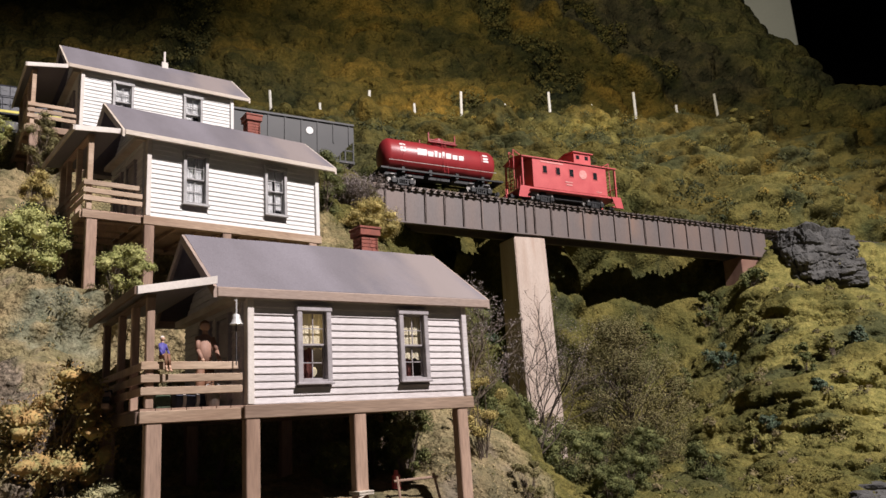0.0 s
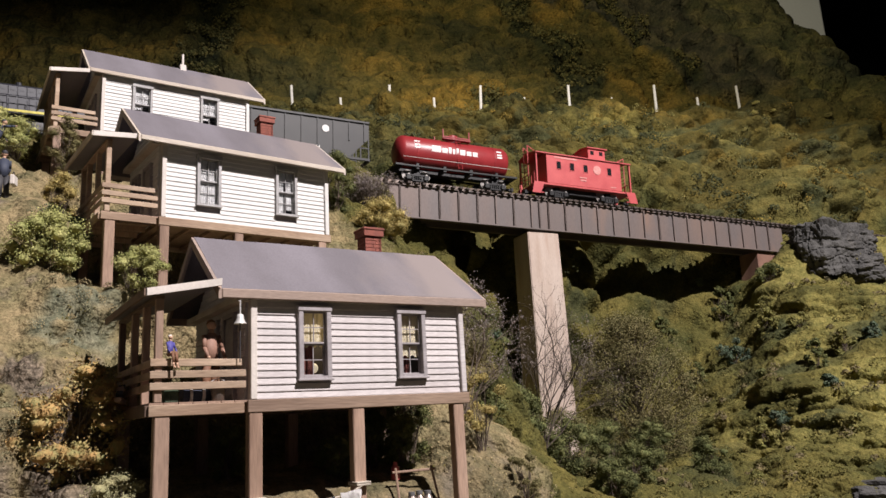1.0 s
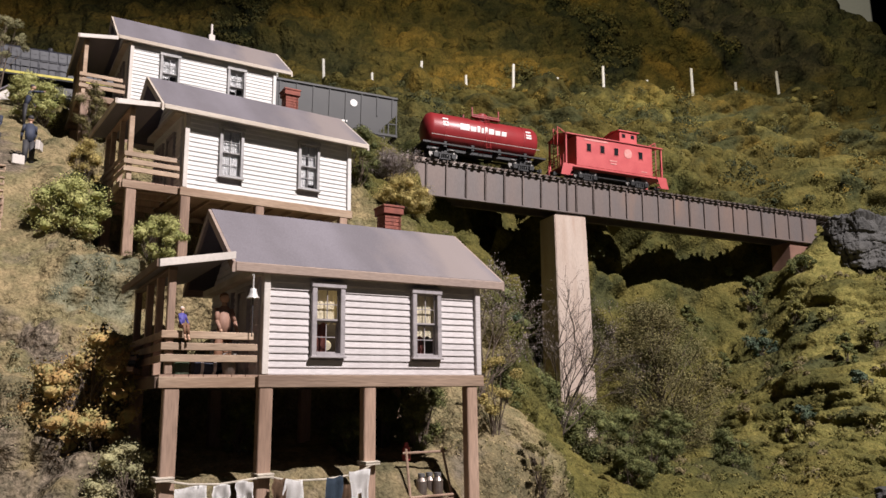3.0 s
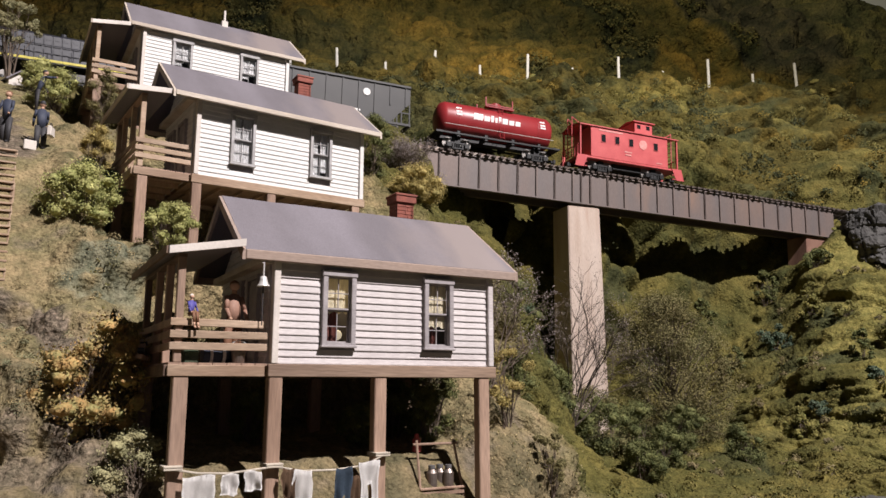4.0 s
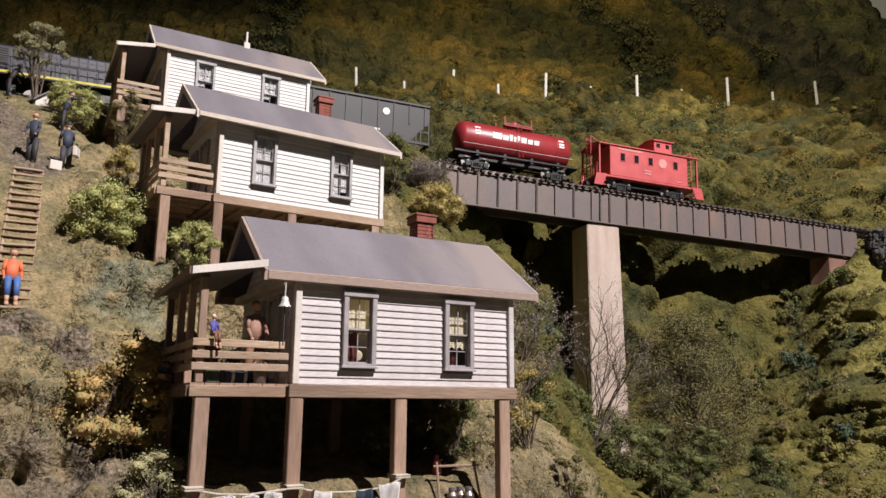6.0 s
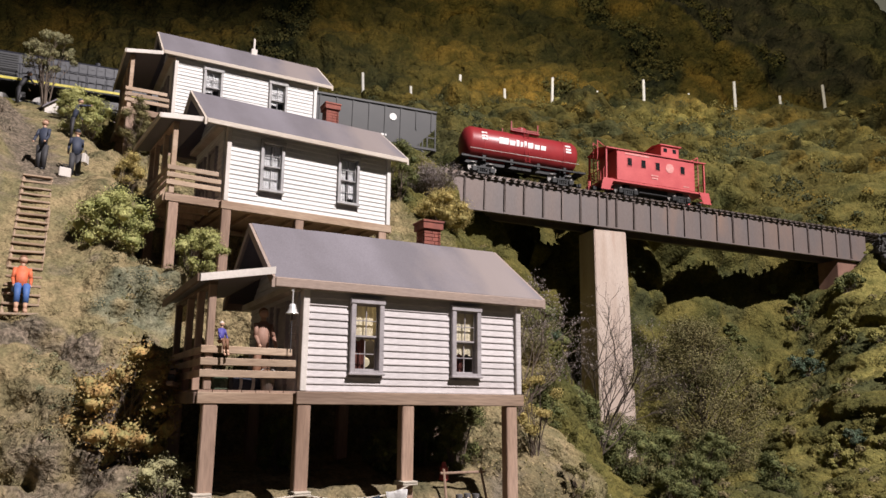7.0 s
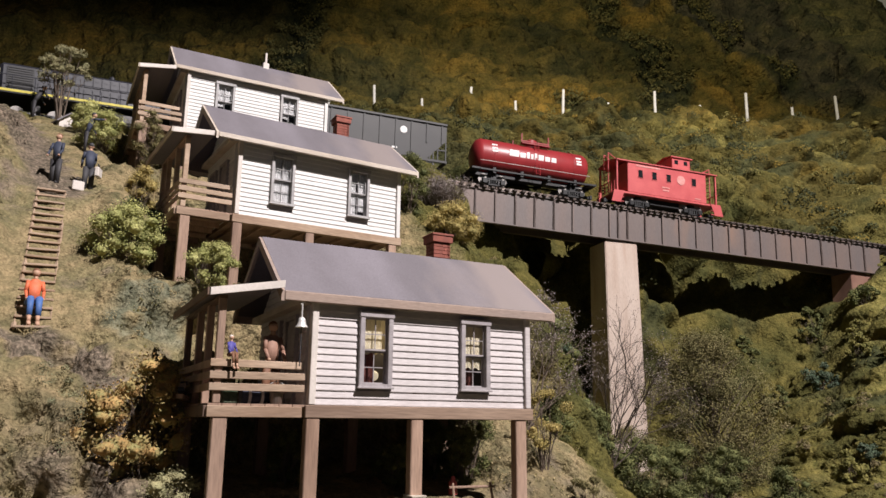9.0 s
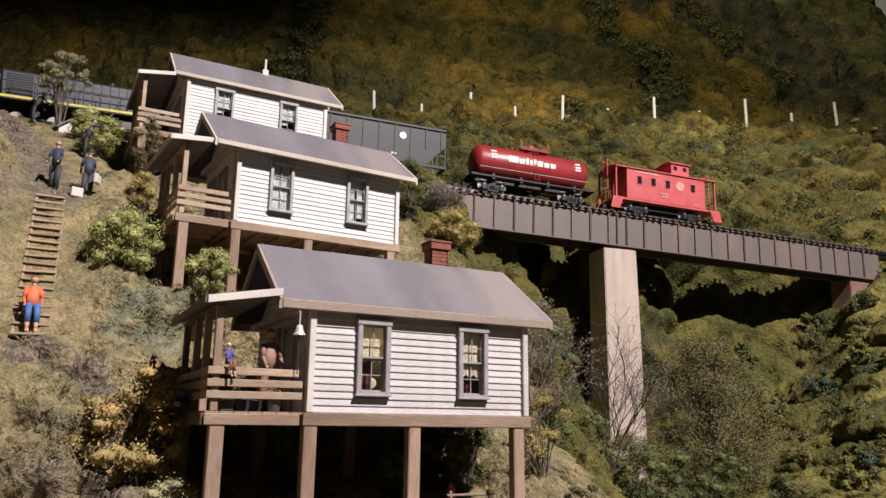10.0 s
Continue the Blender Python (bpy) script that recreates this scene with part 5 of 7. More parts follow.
def leaf_cloud(centres, outs, radii, per, size, g, squash=0.8):
    """Small folded leaves scattered round each centre; returns vertices and four-cornered faces."""
    k = len(centres)
    c, o, r = np.repeat(centres, per, 0), np.repeat(outs, per, 0), np.repeat(radii, per)
    d = g.normal(size=(k * per, 3))
    d /= np.linalg.norm(d, axis=1, keepdims=True)
    flip = (d * o).sum(1) < -0.15
    d[flip] *= -1
    p = c + d * (r * g.uniform(0.55, 1.1, k * per))[:, None] * np.array((1, 1, squash))
    out = d + 0.55 * g.normal(size=d.shape)
    a = np.cross(out, g.normal(size=d.shape))
    a /= np.linalg.norm(a, axis=1, keepdims=True)
    b = np.cross(a, out)
    b /= np.linalg.norm(b, axis=1, keepdims=True) + 1e-9
    s = (size * g.uniform(0.6, 1.4, k * per))[:, None]
    v = np.stack([p - a * s, p + b * s * 0.55, p + a * s, p - b * s * 0.55], 1).reshape(-1, 3)
    return v, np.arange(len(v)).reshape(-1, 4)


def tufts(name, label, count, inside, radius, per, size, mat, seed, keep=None):
    """Leafy clumps over a stretch of the hillside, as one object."""
    g = np.random.default_rng(seed)
    x0, x1, y0, y1 = inside
    x, y = g.uniform(x0, x1, count), g.uniform(y0, y1, count)
    if keep is not None:
        ok = keep(x, y, g)
        x, y = x[ok], y[ok]
    p, n = surface(x, y)
    r = g.uniform(radius[0], radius[1], len(x)) * g.uniform(0.7, 1.2, len(x))
    v, f = leaf_cloud(p + n * (r * 0.25)[:, None], n, r, per, size, g)
    ob = new(name, raw_mesh(name, v, f, mat))
    return tagged(ob, label, "foliage", kind="stuff")


def clump_cloud(centres, radii, detail, g, squash=0.75):
    """Rounded, knobbly clumps of scenery foam, all in one mesh."""
    bm = bmesh.new()
    bmesh.ops.create_icosphere(bm, subdivisions=detail, radius=1)
    ball = np.array([v.co[:] for v in bm.verts])
    faces = np.array([[v.index for v in f.verts] for f in bm.faces])
    bm.free()
    k, nv = len(centres), len(ball)
    stretch = g.uniform(0.75, 1.25, (k, 1, 3)) * np.array((1, 1, squash))
    d = np.broadcast_to(ball, (k, nv, 3))
    seed = g.uniform(0, 200, (k, 1, 3))
    q = (d + seed).reshape(-1, 3)
    lift = 0.6 + 0.9 * np.abs(perlin(q * 1.9)) + 0.7 * np.abs(perlin(q * 4.6 + 9)) + 0.3 * np.abs(perlin(q * 9.1 + 3))
    v = centres[:, None, :] + d * lift.reshape(k, nv, 1) * radii[:, None, None] * stretch
    f = faces[None] + (np.arange(k) * nv)[:, None, None]
    return v.reshape(-1, 3), f.reshape(-1, 3)


def foam(name, label, count, inside, radius, detail, mat, seed, keep=None, sink=0.1):
    """Foam clumps over a stretch of the hillside, as one object."""
    g = np.random.default_rng(seed)
    x0, x1, y0, y1 = inside
    x, y = g.uniform(x0, x1, count), g.uniform(y0, y1, count)
    if keep is not None:
        ok = keep(x, y, g)
        x, y = x[ok], y[ok]
    p, n = surface(x, y)
    r = radius[0] + (radius[1] - radius[0]) * g.uniform(0, 1, len(x)) ** 1.7
    v, f = clump_cloud(p + n * (r * sink)[:, None], r, detail, g)
    return tagged(new(name, raw_mesh(name, v, f, mat, True)), label, "foliage", kind="stuff")


def chips(name, label, count, inside, size, lift, mat, seed, keep=None, tilt=0.6):
    """Fine flock over a stretch of the hillside: tiny flakes that lie close to it, as one object."""
    g = np.random.default_rng(seed)
    x0, x1, y0, y1 = inside
    x, y = g.uniform(x0, x1, count), g.uniform(y0, y1, count)
    if keep is not None:
        ok = keep(x, y, g)
        x, y = x[ok], y[ok]
    p, n = surface(x, y)
    k = len(x)
    p = p + n * (lift * g.uniform(-0.1, 1, k) ** 1)[:, None]
    out = n + tilt * g.normal(size=(k, 3))
    a = np.cross(out, g.normal(size=(k, 3)))
    a /= np.linalg.norm(a, axis=1, keepdims=True)
    b = np.cross(a, out)
    b /= np.linalg.norm(b, axis=1, keepdims=True)
    t = (size * g.uniform(0.5, 1.5, k))[:, None]
    v = np.stack([p - a * t, p + b * t * 0.7, p + a * t, p - b * t * 0.7], 1).reshape(-1, 3)
    return tagged(new(name, raw_mesh(name, v, np.arange(4 * k).reshape(-1, 4), mat)), label, "foliage", kind="stuff")


def off_limits(x, y):
    """True on the track bed, under the houses and on the clearing by the stairs."""
    bad = (np.abs(y - track_y(x)) < 0.075) & ((x < 0.7) | (x > 2.0))
    for hx, hy, hz, hl in HOUSES:
        bad |= (x > hx - 0.10) & (x < hx + hl + 0.01) & (y > hy - 0.03) & (y < hy + 0.2)
    bad |= (x > -0.34) & (x < -0.14) & (y > 0.24) & (y < 0.9)
    bad |= (np.abs(x - 1.169) < 0.07) & (np.abs(y - 0.98) < 0.09)
    return bad


def line_s(x, y):
    return 0.44 * x + 0.9 * y


def patch(x, y, scale, shift=0.0):
    return perlin(np.stack([x * scale, y * scale, x * 0 + shift], -1))


OLIVE = foliage("olive_moss", ((0.15, 0.137, 0.042), (0.09, 0.095, 0.032), (0.2, 0.17, 0.056)), relief=1.0, vary=0.25)
RUSSETMOSS = foliage("russet_moss", ((0.19, 0.14, 0.03), (0.12, 0.1, 0.028), (0.24, 0.165, 0.035)), relief=1.0, vary=0.25)
DARKBANK = foliage("blue_green_moss", ((0.05, 0.06, 0.028), (0.034, 0.04, 0.022), (0.085, 0.088, 0.036)), relief=1.0, vary=0.25)
TAN = foliage("dry_heath", ((0.33, 0.265, 0.14), (0.22, 0.2, 0.105), (0.36, 0.285, 0.15)), big=9, relief=0.7, vary=0.14)
BROWN = foliage("brown_moss", ((0.17, 0.14, 0.075), (0.11, 0.1, 0.055), (0.2, 0.16, 0.08)), big=9, relief=0.7, vary=0.14)
DEEP = foliage("dark_moss", ((0.08, 0.082, 0.026), (0.05, 0.055, 0.02), (0.12, 0.1, 0.03)), relief=0.7, vary=0.14)
SAGEMOSS = foliage("sage_moss", ((0.2, 0.2, 0.115), (0.15, 0.16, 0.095), (0.25, 0.24, 0.135)), big=9, relief=0.7, vary=0.14)
BUSHY = foliage("green_brown_leaves", ((0.19, 0.185, 0.06), (0.14, 0.145, 0.05), (0.245, 0.22, 0.072)), relief=0.4, vary=0.25)
dry_side = lambda x, y, g: x + 0.4 * y < 0.46 + 0.07 * g.normal(size=len(x))
bare = lambda x, y: cover(np.stack([x, y], -1))[:, 0] > 0.4
chips("moss_flock", "olive clump foliage on the steep bank below the bridge", 24000, (0.3, 2.75, -0.1, 1.35), 0.0017, 0.002, OLIVE, 11, lambda x, y, g: ~off_limits(x, y) & ~dry_side(x, y, g), 0.6)
chips("dry_flock", "tan clump foliage beside the lower houses", 30000, (0.2, 0.6, -0.25, 0.6), 0.0011, 0.0008, TAN, 19, lambda x, y, g: ~off_limits(x, y) & dry_side(x, y, g), 0.8)
chips("bank_flock", "olive clump foliage on the bank behind the track", 16000, (0.2, 4.2, 0.9, 3.2), 0.0028, 0.002, OLIVE, 12, lambda x, y, g: (line_s(x, y) < 3.1) & (y > track_y(x) + 0.08) & (x > 0.45 + g.normal(size=len(x)) * 0.3), 0.8)
chips("dark_flock", "dark clump foliage behind the upper house", 14000, (-1.6, 0.9, 1.0, 3.4), 0.003, 0.002, DEEP, 13, lambda x, y, g: (line_s(x, y) < 3.1) & (y > track_y(x) + 0.08), 0.8)
chips("heath_flock", "tan and sage heath beside the stilt houses", 14000, (-0.6, 0.12, 0.06, 0.45), 0.0007, 0.0007, TAN, 14, lambda x, y, g: ~off_limits(x, y) & ~bare(x, y) & (patch(x, y, 11, 0.4) > -0.1 + 0.1 * g.normal(size=len(x))), 0.8)
chips("brown_flock", "brown olive moss at the foot of the slope", 8000, (-0.6, 0.25, -0.4, 0.12), 0.0008, 0.0007, BROWN, 20, lambda x, y, g: ~off_limits(x, y) & ~bare(x, y) & (y < 0.08 + 0.04 * g.normal(size=len(x))), 0.8)
chips("yard_flock", "sparse tan moss on the clearing by the stairs", 6000, (-0.55, -0.1, 0.22, 0.95), 0.0008, 0.0005, TAN, 15, lambda x, y, g: (patch(x, y, 9) > 0.0) & ~bare(x, y) & ~((x > -0.26) & (x < -0.2) & (y < 0.45)))
chips("house_bank_flock", "dark moss on the banks between the houses", 16000, (-0.15, 0.55, -0.15, 0.9), 0.0014, 0.001, DEEP, 17, lambda x, y, g: ~off_limits(x, y) & (patch(x, y, 7, 5.0) > 0))
open_slope = lambda x, y: ~off_limits(x, y) & (x + 0.4 * y > 0.5) & (y < track_y(x) - 0.02)
tufts("moss_mounds", "small olive tufts on the moss of the steep bank", 500, (0.75, 2.6, -0.1, 1.1), (0.01, 0.024), 60, 0.0026, OLIVE, 61, lambda x, y, g: open_slope(x, y) & (patch(x, y, 6, 2.0) > 0.0))
tufts("brown_mounds", "small dark brown tufts between the moss cushions", 420, (0.6, 2.5, -0.1, 1.05), (0.008, 0.02), 60, 0.0032, BROWN, 63, lambda x, y, g: open_slope(x, y) & (patch(x, y, 8, 6.0) > 0.05))
upper_bank = lambda x, y: (line_s(x, y) < 3.02) & (y > track_y(x) + 0.12)
tufts("bank_mounds", "olive bushes crowding the bank behind the track", 300, (0.5, 4.0, 0.9, 3.0), (0.02, 0.045), 60, 0.0045, OLIVE, 64, lambda x, y, g: upper_bank(x, y) & (patch(x, y, 3.4, 2.0) > -0.1))
tufts("dark_bank_mounds", "dark blue green bushes on the bank behind the track", 650, (-0.4, 3.8, 0.9, 3.0), (0.022, 0.055), 70, 0.005, DARKBANK, 65, lambda x, y, g: upper_bank(x, y) & ((patch(x, y, 3.4, 2.0) < 0.0) | (x < 0.9)))
tufts("golden_bank_mounds", "golden brown bushes on the bank behind the track", 160, (1.9, 4.2, 0.7, 2.6), (0.02, 0.045), 60, 0.0045, RUSSETMOSS, 66, lambda x, y, g: upper_bank(x, y) & (patch(x, y, 2.6, 9.0) > -0.05))
wooded = lambda x, y: mountain(np.stack([x, y, ground(x, y)], -1))[0] > 0.4
tufts("ravine_trees", "dark trees filling the mountain ravines", 6000, (0.2, 4.6, 1.9, 4.4), (0.03, 0.065), 44, 0.0085, DEEP, 67, lambda x, y, g: (line_s(x, y) > 3.42) & wooded(x, y))
foam("hedge_moss", "mossy hedge along the terrace edge", 800, (0.2, 4.4, 0.8, 3.4), (0.014, 0.03), 3, OLIVE, 16, lambda x, y, g: np.abs(line_s(x, y) - 3.04) < 0.04)
tufts("moss_leaves", "fine olive leaf clumps over the mossy bank", 900, (0.27, 2.6, -0.25, 1.2), (0.006, 0.016), 40, 0.0024, OLIVE, 31, lambda x, y, g: ~off_limits(x, y) & ~dry_side(x, y, g) & (patch(x, y, 9, 1.0) > 0.1))
tufts("bush_leaves", "low green brown bushes dotted over the mossy bank", 200, (0.6, 2.5, -0.1, 1.0), (0.008, 0.02), 130, 0.0034, BUSHY, 33, lambda x, y, g: ~off_limits(x, y) & (patch(x, y, 6, 3.0) > 0.12))
tufts("heath_clumps", "rounded tan heath clumps beside the stilt houses", 420, (-0.5, 0.02, -0.05, 0.34), (0.004, 0.011), 90, 0.0009, TAN, 41, lambda x, y, g: ~off_limits(x, y) & ~bare(x, y) & (y > 0.07) & (patch(x, y, 13, 2.4) > 0.0))
tufts("sage_clumps", "rounded sage green heath clumps beside the stilt houses", 420, (-0.5, 0.02, 0.05, 0.34), (0.004, 0.011), 90, 0.0009, SAGEMOSS, 42, lambda x, y, g: ~off_limits(x, y) & ~bare(x, y) & (patch(x, y, 10, 7.1) > 0.1))
tufts("brown_clumps", "brown olive moss clumps at the foot of the slope", 420, (-0.42, 0.0, -0.12, 0.16), (0.004, 0.012), 90, 0.0009, BROWN, 43, lambda x, y, g: ~off_limits(x, y) & ~bare(x, y) & (patch(x, y, 13, 4.4) > 0.0))
tufts("heath_leaves", "fine tan leaf clumps over the heath", 500, (-0.6, 0.5, -0.1, 0.42), (0.004, 0.012), 60, 0.0008, TAN, 32, lambda x, y, g: ~off_limits(x, y) & ~bare(x, y) & dry_side(x, y, g) & (patch(x, y, 11, 0.4) > 0.05))


def twigs(bm, foot, way, length, thick, level, g, tips):
    """A bent stem that forks again and again into thinner ones."""
    knee = foot + way * length * 0.5 + Vector((g.normal(), g.normal(), g.normal())) * length * 0.06
    top = knee + (way + Vector((g.normal(), g.normal(), 0.2 + g.normal())) * 0.16).normalized() * length * 0.5
    rod(bm, foot, knee, thick, thick * 0.85, 5)
    rod(bm, knee, top, thick * 0.85, thick * 0.65, 5)
    if level == 0:
        tips.append(top)
        return
    for root, count in ((top, 2), (knee, 1)):
        for k in range(count):
            turn = Vector((g.normal(), g.normal(), 0.35 * g.normal())).normalized()
            twigs(bm, root, (way + turn * g.uniform(0.35, 0.75)).normalized(), length * g.uniform(0.55, 0.8), thick * 0.62, level - 1, g, tips)


def shrub(name, at, high, wide, mat, label, leaf=0.004, leaves=1600, clumps=24, stems=3, bark=None, crown_low=0.25, seed=1, category="shrub", spread=0.25, thick=0.0022, lean=(0, 0), dense=0.55):
    """Branching stems, and a crown of many small leaves in uneven clumps."""
    g = np.random.default_rng(seed)
    base = thing(name, at, label=label, category=category)
    bm = bmesh.new()
    thick *= 0.65
    tips = []
    for k in range(clumps):
        a, u = g.uniform(0, 2 * math.pi), g.uniform(crown_low, 1.0)
        rad = wide / 2 * math.sqrt(g.uniform(0.05, 1)) * math.sin(math.pi * min(0.95, 0.22 + 0.72 * (u - crown_low) / (1 - crown_low)))
        tips.append(Vector((rad * math.cos(a) + lean[0] * u, rad * math.sin(a) + lean[1] * u, high * u)))
    feet = [Vector((g.normal() * wide * 0.04, g.normal() * wide * 0.04, -0.015)) for k in range(stems)]
    fan = name == "dry_shrub"
    dense = 0.0 if fan or name in ("round_tree", "small_tree") else dense
    tops = [f + Vector((g.normal() * wide * 0.12 + lean[0] * 0.7, g.normal() * wide * 0.12 + lean[1] * 0.7, high * 0.75)) for f in feet]
    for foot, top in zip(feet, tops):
        if not fan:
            rod(bm, foot, foot.lerp(top, 0.5), thick, thick * 0.75, 7)
            rod(bm, foot.lerp(top, 0.5), top, thick * 0.75, thick * 0.3, 6)
    for k, tip in enumerate([] if fan else tips):
        foot = feet[k % stems]
        root = foot.lerp(tops[k % stems], min(0.95, max(0.12, 0.9 * tip.z / high - 0.12)))
        rod(bm, root, tip, thick * 0.42, thick * 0.15, 5)
        for j in range(2):
            fork = root.lerp(tip, g.uniform(0.3, 0.9))
            rod(bm, fork, fork + Vector((g.normal(), g.normal(), abs(g.normal()) + 0.4)) * wide * 0.08, thick * 0.25, thick * 0.1, 4)
    if fan:
        for foot in feet:
            twigs(bm, foot, Vector((g.normal() * 0.22 + lean[0] * 1.6, g.normal() * 0.22, 1)).normalized(), high * 0.4, thick * 1.15, 4, g, tips)
        tips = tips[clumps:]
        clumps = len(tips)
    part("trunk", bm, bark or BARK, base)
    if leaves:
        near = at[0] < 0.5
        leaf, per = leaf * (0.36 if near else 0.42), max(12, 5 * leaves // clumps)
        c = np.array([tuple(t) for t in tips])
        out = c - np.array((0, 0, high * 0.35))
        out /= np.linalg.norm(out, axis=1, keepdims=True) + 1e-9
        size = np.full(clumps, wide * spread * 0.75) * g.uniform(0.5, 1.2, clumps)
        v, f = leaf_cloud(c, out * 0.01, size, per, leaf, g)
        crown = new("crown", raw_mesh("crown", v, f, mat))
        crown.parent = base
        if dense:
            v, f = clump_cloud(c, size * dense, 2 if at[0] < 0.0 else 1, g)
            core = new("inner_foliage", raw_mesh("inner_foliage", v, f, mat, True))
            core.parent = base
    return base


BARK = material("grey_brown_bark", (0.16, 0.12, 0.09), 0.9, (0.1, 0.075, 0.055), 60, 400, 0.4)
DARKBARK = material("dark_brown_bark", (0.075, 0.055, 0.042), 0.9, (0.05, 0.036, 0.028), 60, 400, 0.4)
FRESH = foliage("fresh_leaves", ((0.35, 0.36, 0.13), (0.26, 0.29, 0.1), (0.43, 0.42, 0.17)), big=14, small=80, relief=0.8, vary=0.22)
BLUEGREEN = foliage("blue_green_leaves", ((0.07, 0.105, 0.065), (0.05, 0.08, 0.055), (0.12, 0.15, 0.1)), big=14, small=80, relief=0.8, vary=0.22)
GOLD = foliage("golden_leaves", ((0.37, 0.3, 0.105), (0.28, 0.24, 0.09), (0.43, 0.34, 0.13)), big=14, small=80, relief=0.8, vary=0.22)
FLAME = foliage("orange_leaves", ((0.31, 0.265, 0.11), (0.25, 0.24, 0.1), (0.4, 0.25, 0.1)), big=14, small=80, relief=0.8, vary=0.22)
GREYTWIG = foliage("grey_dry_leaves", ((0.22, 0.18, 0.17), (0.14, 0.115, 0.1), (0.3, 0.26, 0.25)), big=14, small=80, relief=0.8, vary=0.22)
SAGE = foliage("sage_leaves", ((0.27, 0.26, 0.14), (0.2, 0.2, 0.11), (0.34, 0.31, 0.17)), big=14, small=80, relief=0.8, vary=0.22)
DUN = foliage("olive_brown_leaves", ((0.17, 0.15, 0.065), (0.125, 0.12, 0.052), (0.185, 0.158, 0.07)), big=10, small=70, relief=0.8, vary=0.1)
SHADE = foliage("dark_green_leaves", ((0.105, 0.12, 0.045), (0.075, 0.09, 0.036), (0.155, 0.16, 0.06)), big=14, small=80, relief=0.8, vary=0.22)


def stand(x, y, dz=0.0):
    p, n = surface(np.array([float(x)]), np.array([float(y)]))
    return (float(x), float(y), float(p[0, 2]) + dz)


shrub("small_tree", stand(-0.244, 0.905), 0.17, 0.1, SAGE, "sparse grey-green tree with many thin stems by the track", 0.0042, 1500, 26, 6, crown_low=0.5, seed=21, category="tree", spread=0.15, thick=0.0028)
shrub("leafy_shrub", stand(-0.168, 0.72), 0.075, 0.09, FRESH, "fresh green shrub beside the clearing", 0.0036, 1800, 34, 3, seed=22)
shrub("leafy_shrub", stand(-0.19, 0.80), 0.06, 0.08, FRESH, "low green shrub below the track", 0.0036, 1300, 28, 3, seed=23)
shrub("tall_shrub", stand(-0.112, 0.55), 0.13, 0.06, GOLD, "straggly golden olive shrub climbing beside the porch", 0.003, 1700, 30, 3, seed=24, crown_low=0.05)
shrub("tall_shrub", stand(-0.100, 0.60), 0.11, 0.055, DUN, "pale olive shrub behind the porch rail", 0.003, 1300, 24, 3, seed=25, crown_low=0.15)
shrub("round_shrub", stand(-0.125, 0.43), 0.06, 0.085, BLUEGREEN, "blue-green shrub at the foot of the porch", 0.003, 2200, 36, 3, seed=26, crown_low=0.1)
shrub("leafy_shrub", stand(-0.142, 0.32), 0.075, 0.085, FRESH, "bright green shrub on the bank by the stilts", 0.0036, 2600, 44, 3, seed=27, crown_low=0.2)
shrub("round_shrub", (-0.047, 0.262, 1.325), 0.068, 0.062, FRESH, "small bright green bush behind the porch roof", 0.0028, 1900, 34, 3, seed=28, crown_low=0.3)
shrub("leafy_shrub", stand(-0.128, 0.09), 0.1, 0.1, FLAME, "yellow-olive shrub with orange tips beside the lower porch", 0.0042, 1500, 60, 4, seed=29, crown_low=0.05)
shrub("leafy_shrub", stand(-0.105, 0.03), 0.05, 0.06, SAGE, "pale sage shrub under the lower porch", 0.003, 1200, 28, 3, seed=30, crown_low=0.1)
shrub("dry_shrub", stand(0.42, 0.575), 0.1, 0.13, GREYTWIG, "dry grey twiggy shrub at the bridge end", 0.0035, 1500, 40, 9, seed=31, crown_low=0.35, thick=0.002, spread=0.11)
shrub("round_shrub", stand(0.366, 0.415, 0.01), 0.062, 0.095, GOLD, "golden olive round shrub behind the chimney", 0.0032, 2800, 46, 3, seed=32, crown_low=0.15)
shrub("leafy_shrub", stand(0.31, 0.47), 0.13, 0.1, SHADE, "dark green shrub beside the bright house", 0.0035, 1800, 22, 4, seed=33, crown_low=0.15)
shrub("tall_shrub", stand(0.42, 0.28), 0.11, 0.12, SHADE, "tall dark green shrub beside the lower house", 0.0035, 2600, 34, 5, seed=34, crown_low=0.15)
shrub("tall_shrub", stand(0.5, 0.45), 0.16, 0.14, BLUEGREEN, "blue-green shrub in the shaded gully", 0.004, 1800, 26, 5, seed=35, crown_low=0.1)
shrub("dry_shrub", stand(0.33, 0.15), 0.2, 0.09, GREYTWIG, "pale dry shrub reaching the lower house eave", 0.0035, 700, 26, 3, seed=60, crown_low=0.55, thick=0.002, spread=0.12, lean=(-0.02, 0))
shrub("small_tree", stand(0.318, 0.09), 0.115, 0.07, GOLD, "slim tree with golden tips beside the lower house", 0.0028, 1300, 22, 3, seed=36, crown_low=0.45, category="tree", thick=0.0022, spread=0.14)
shrub("small_tree", stand(0.345, 0.04), 0.09, 0.06, DUN, "slim olive tree beside the stilts", 0.0028, 1000, 18, 2, seed=37, crown_low=0.4, category="tree", thick=0.002, spread=0.14)
shrub("dry_shrub", stand(0.66, 0.43), 0.33, 0.17, GREYTWIG, "bare brown twiggy shrub before the concrete pier", 0.0026, 500, 38, 4, bark=DARKBARK, seed=38, crown_low=0.35, thick=0.0026, spread=0.1, lean=(0.1, 0))
shrub("leafy_shrub", stand(0.86, 0.56), 0.13, 0.16, DUN, "olive brown bush at the foot of the pier", 0.004, 2200, 30, 5, seed=39, crown_low=0.1)
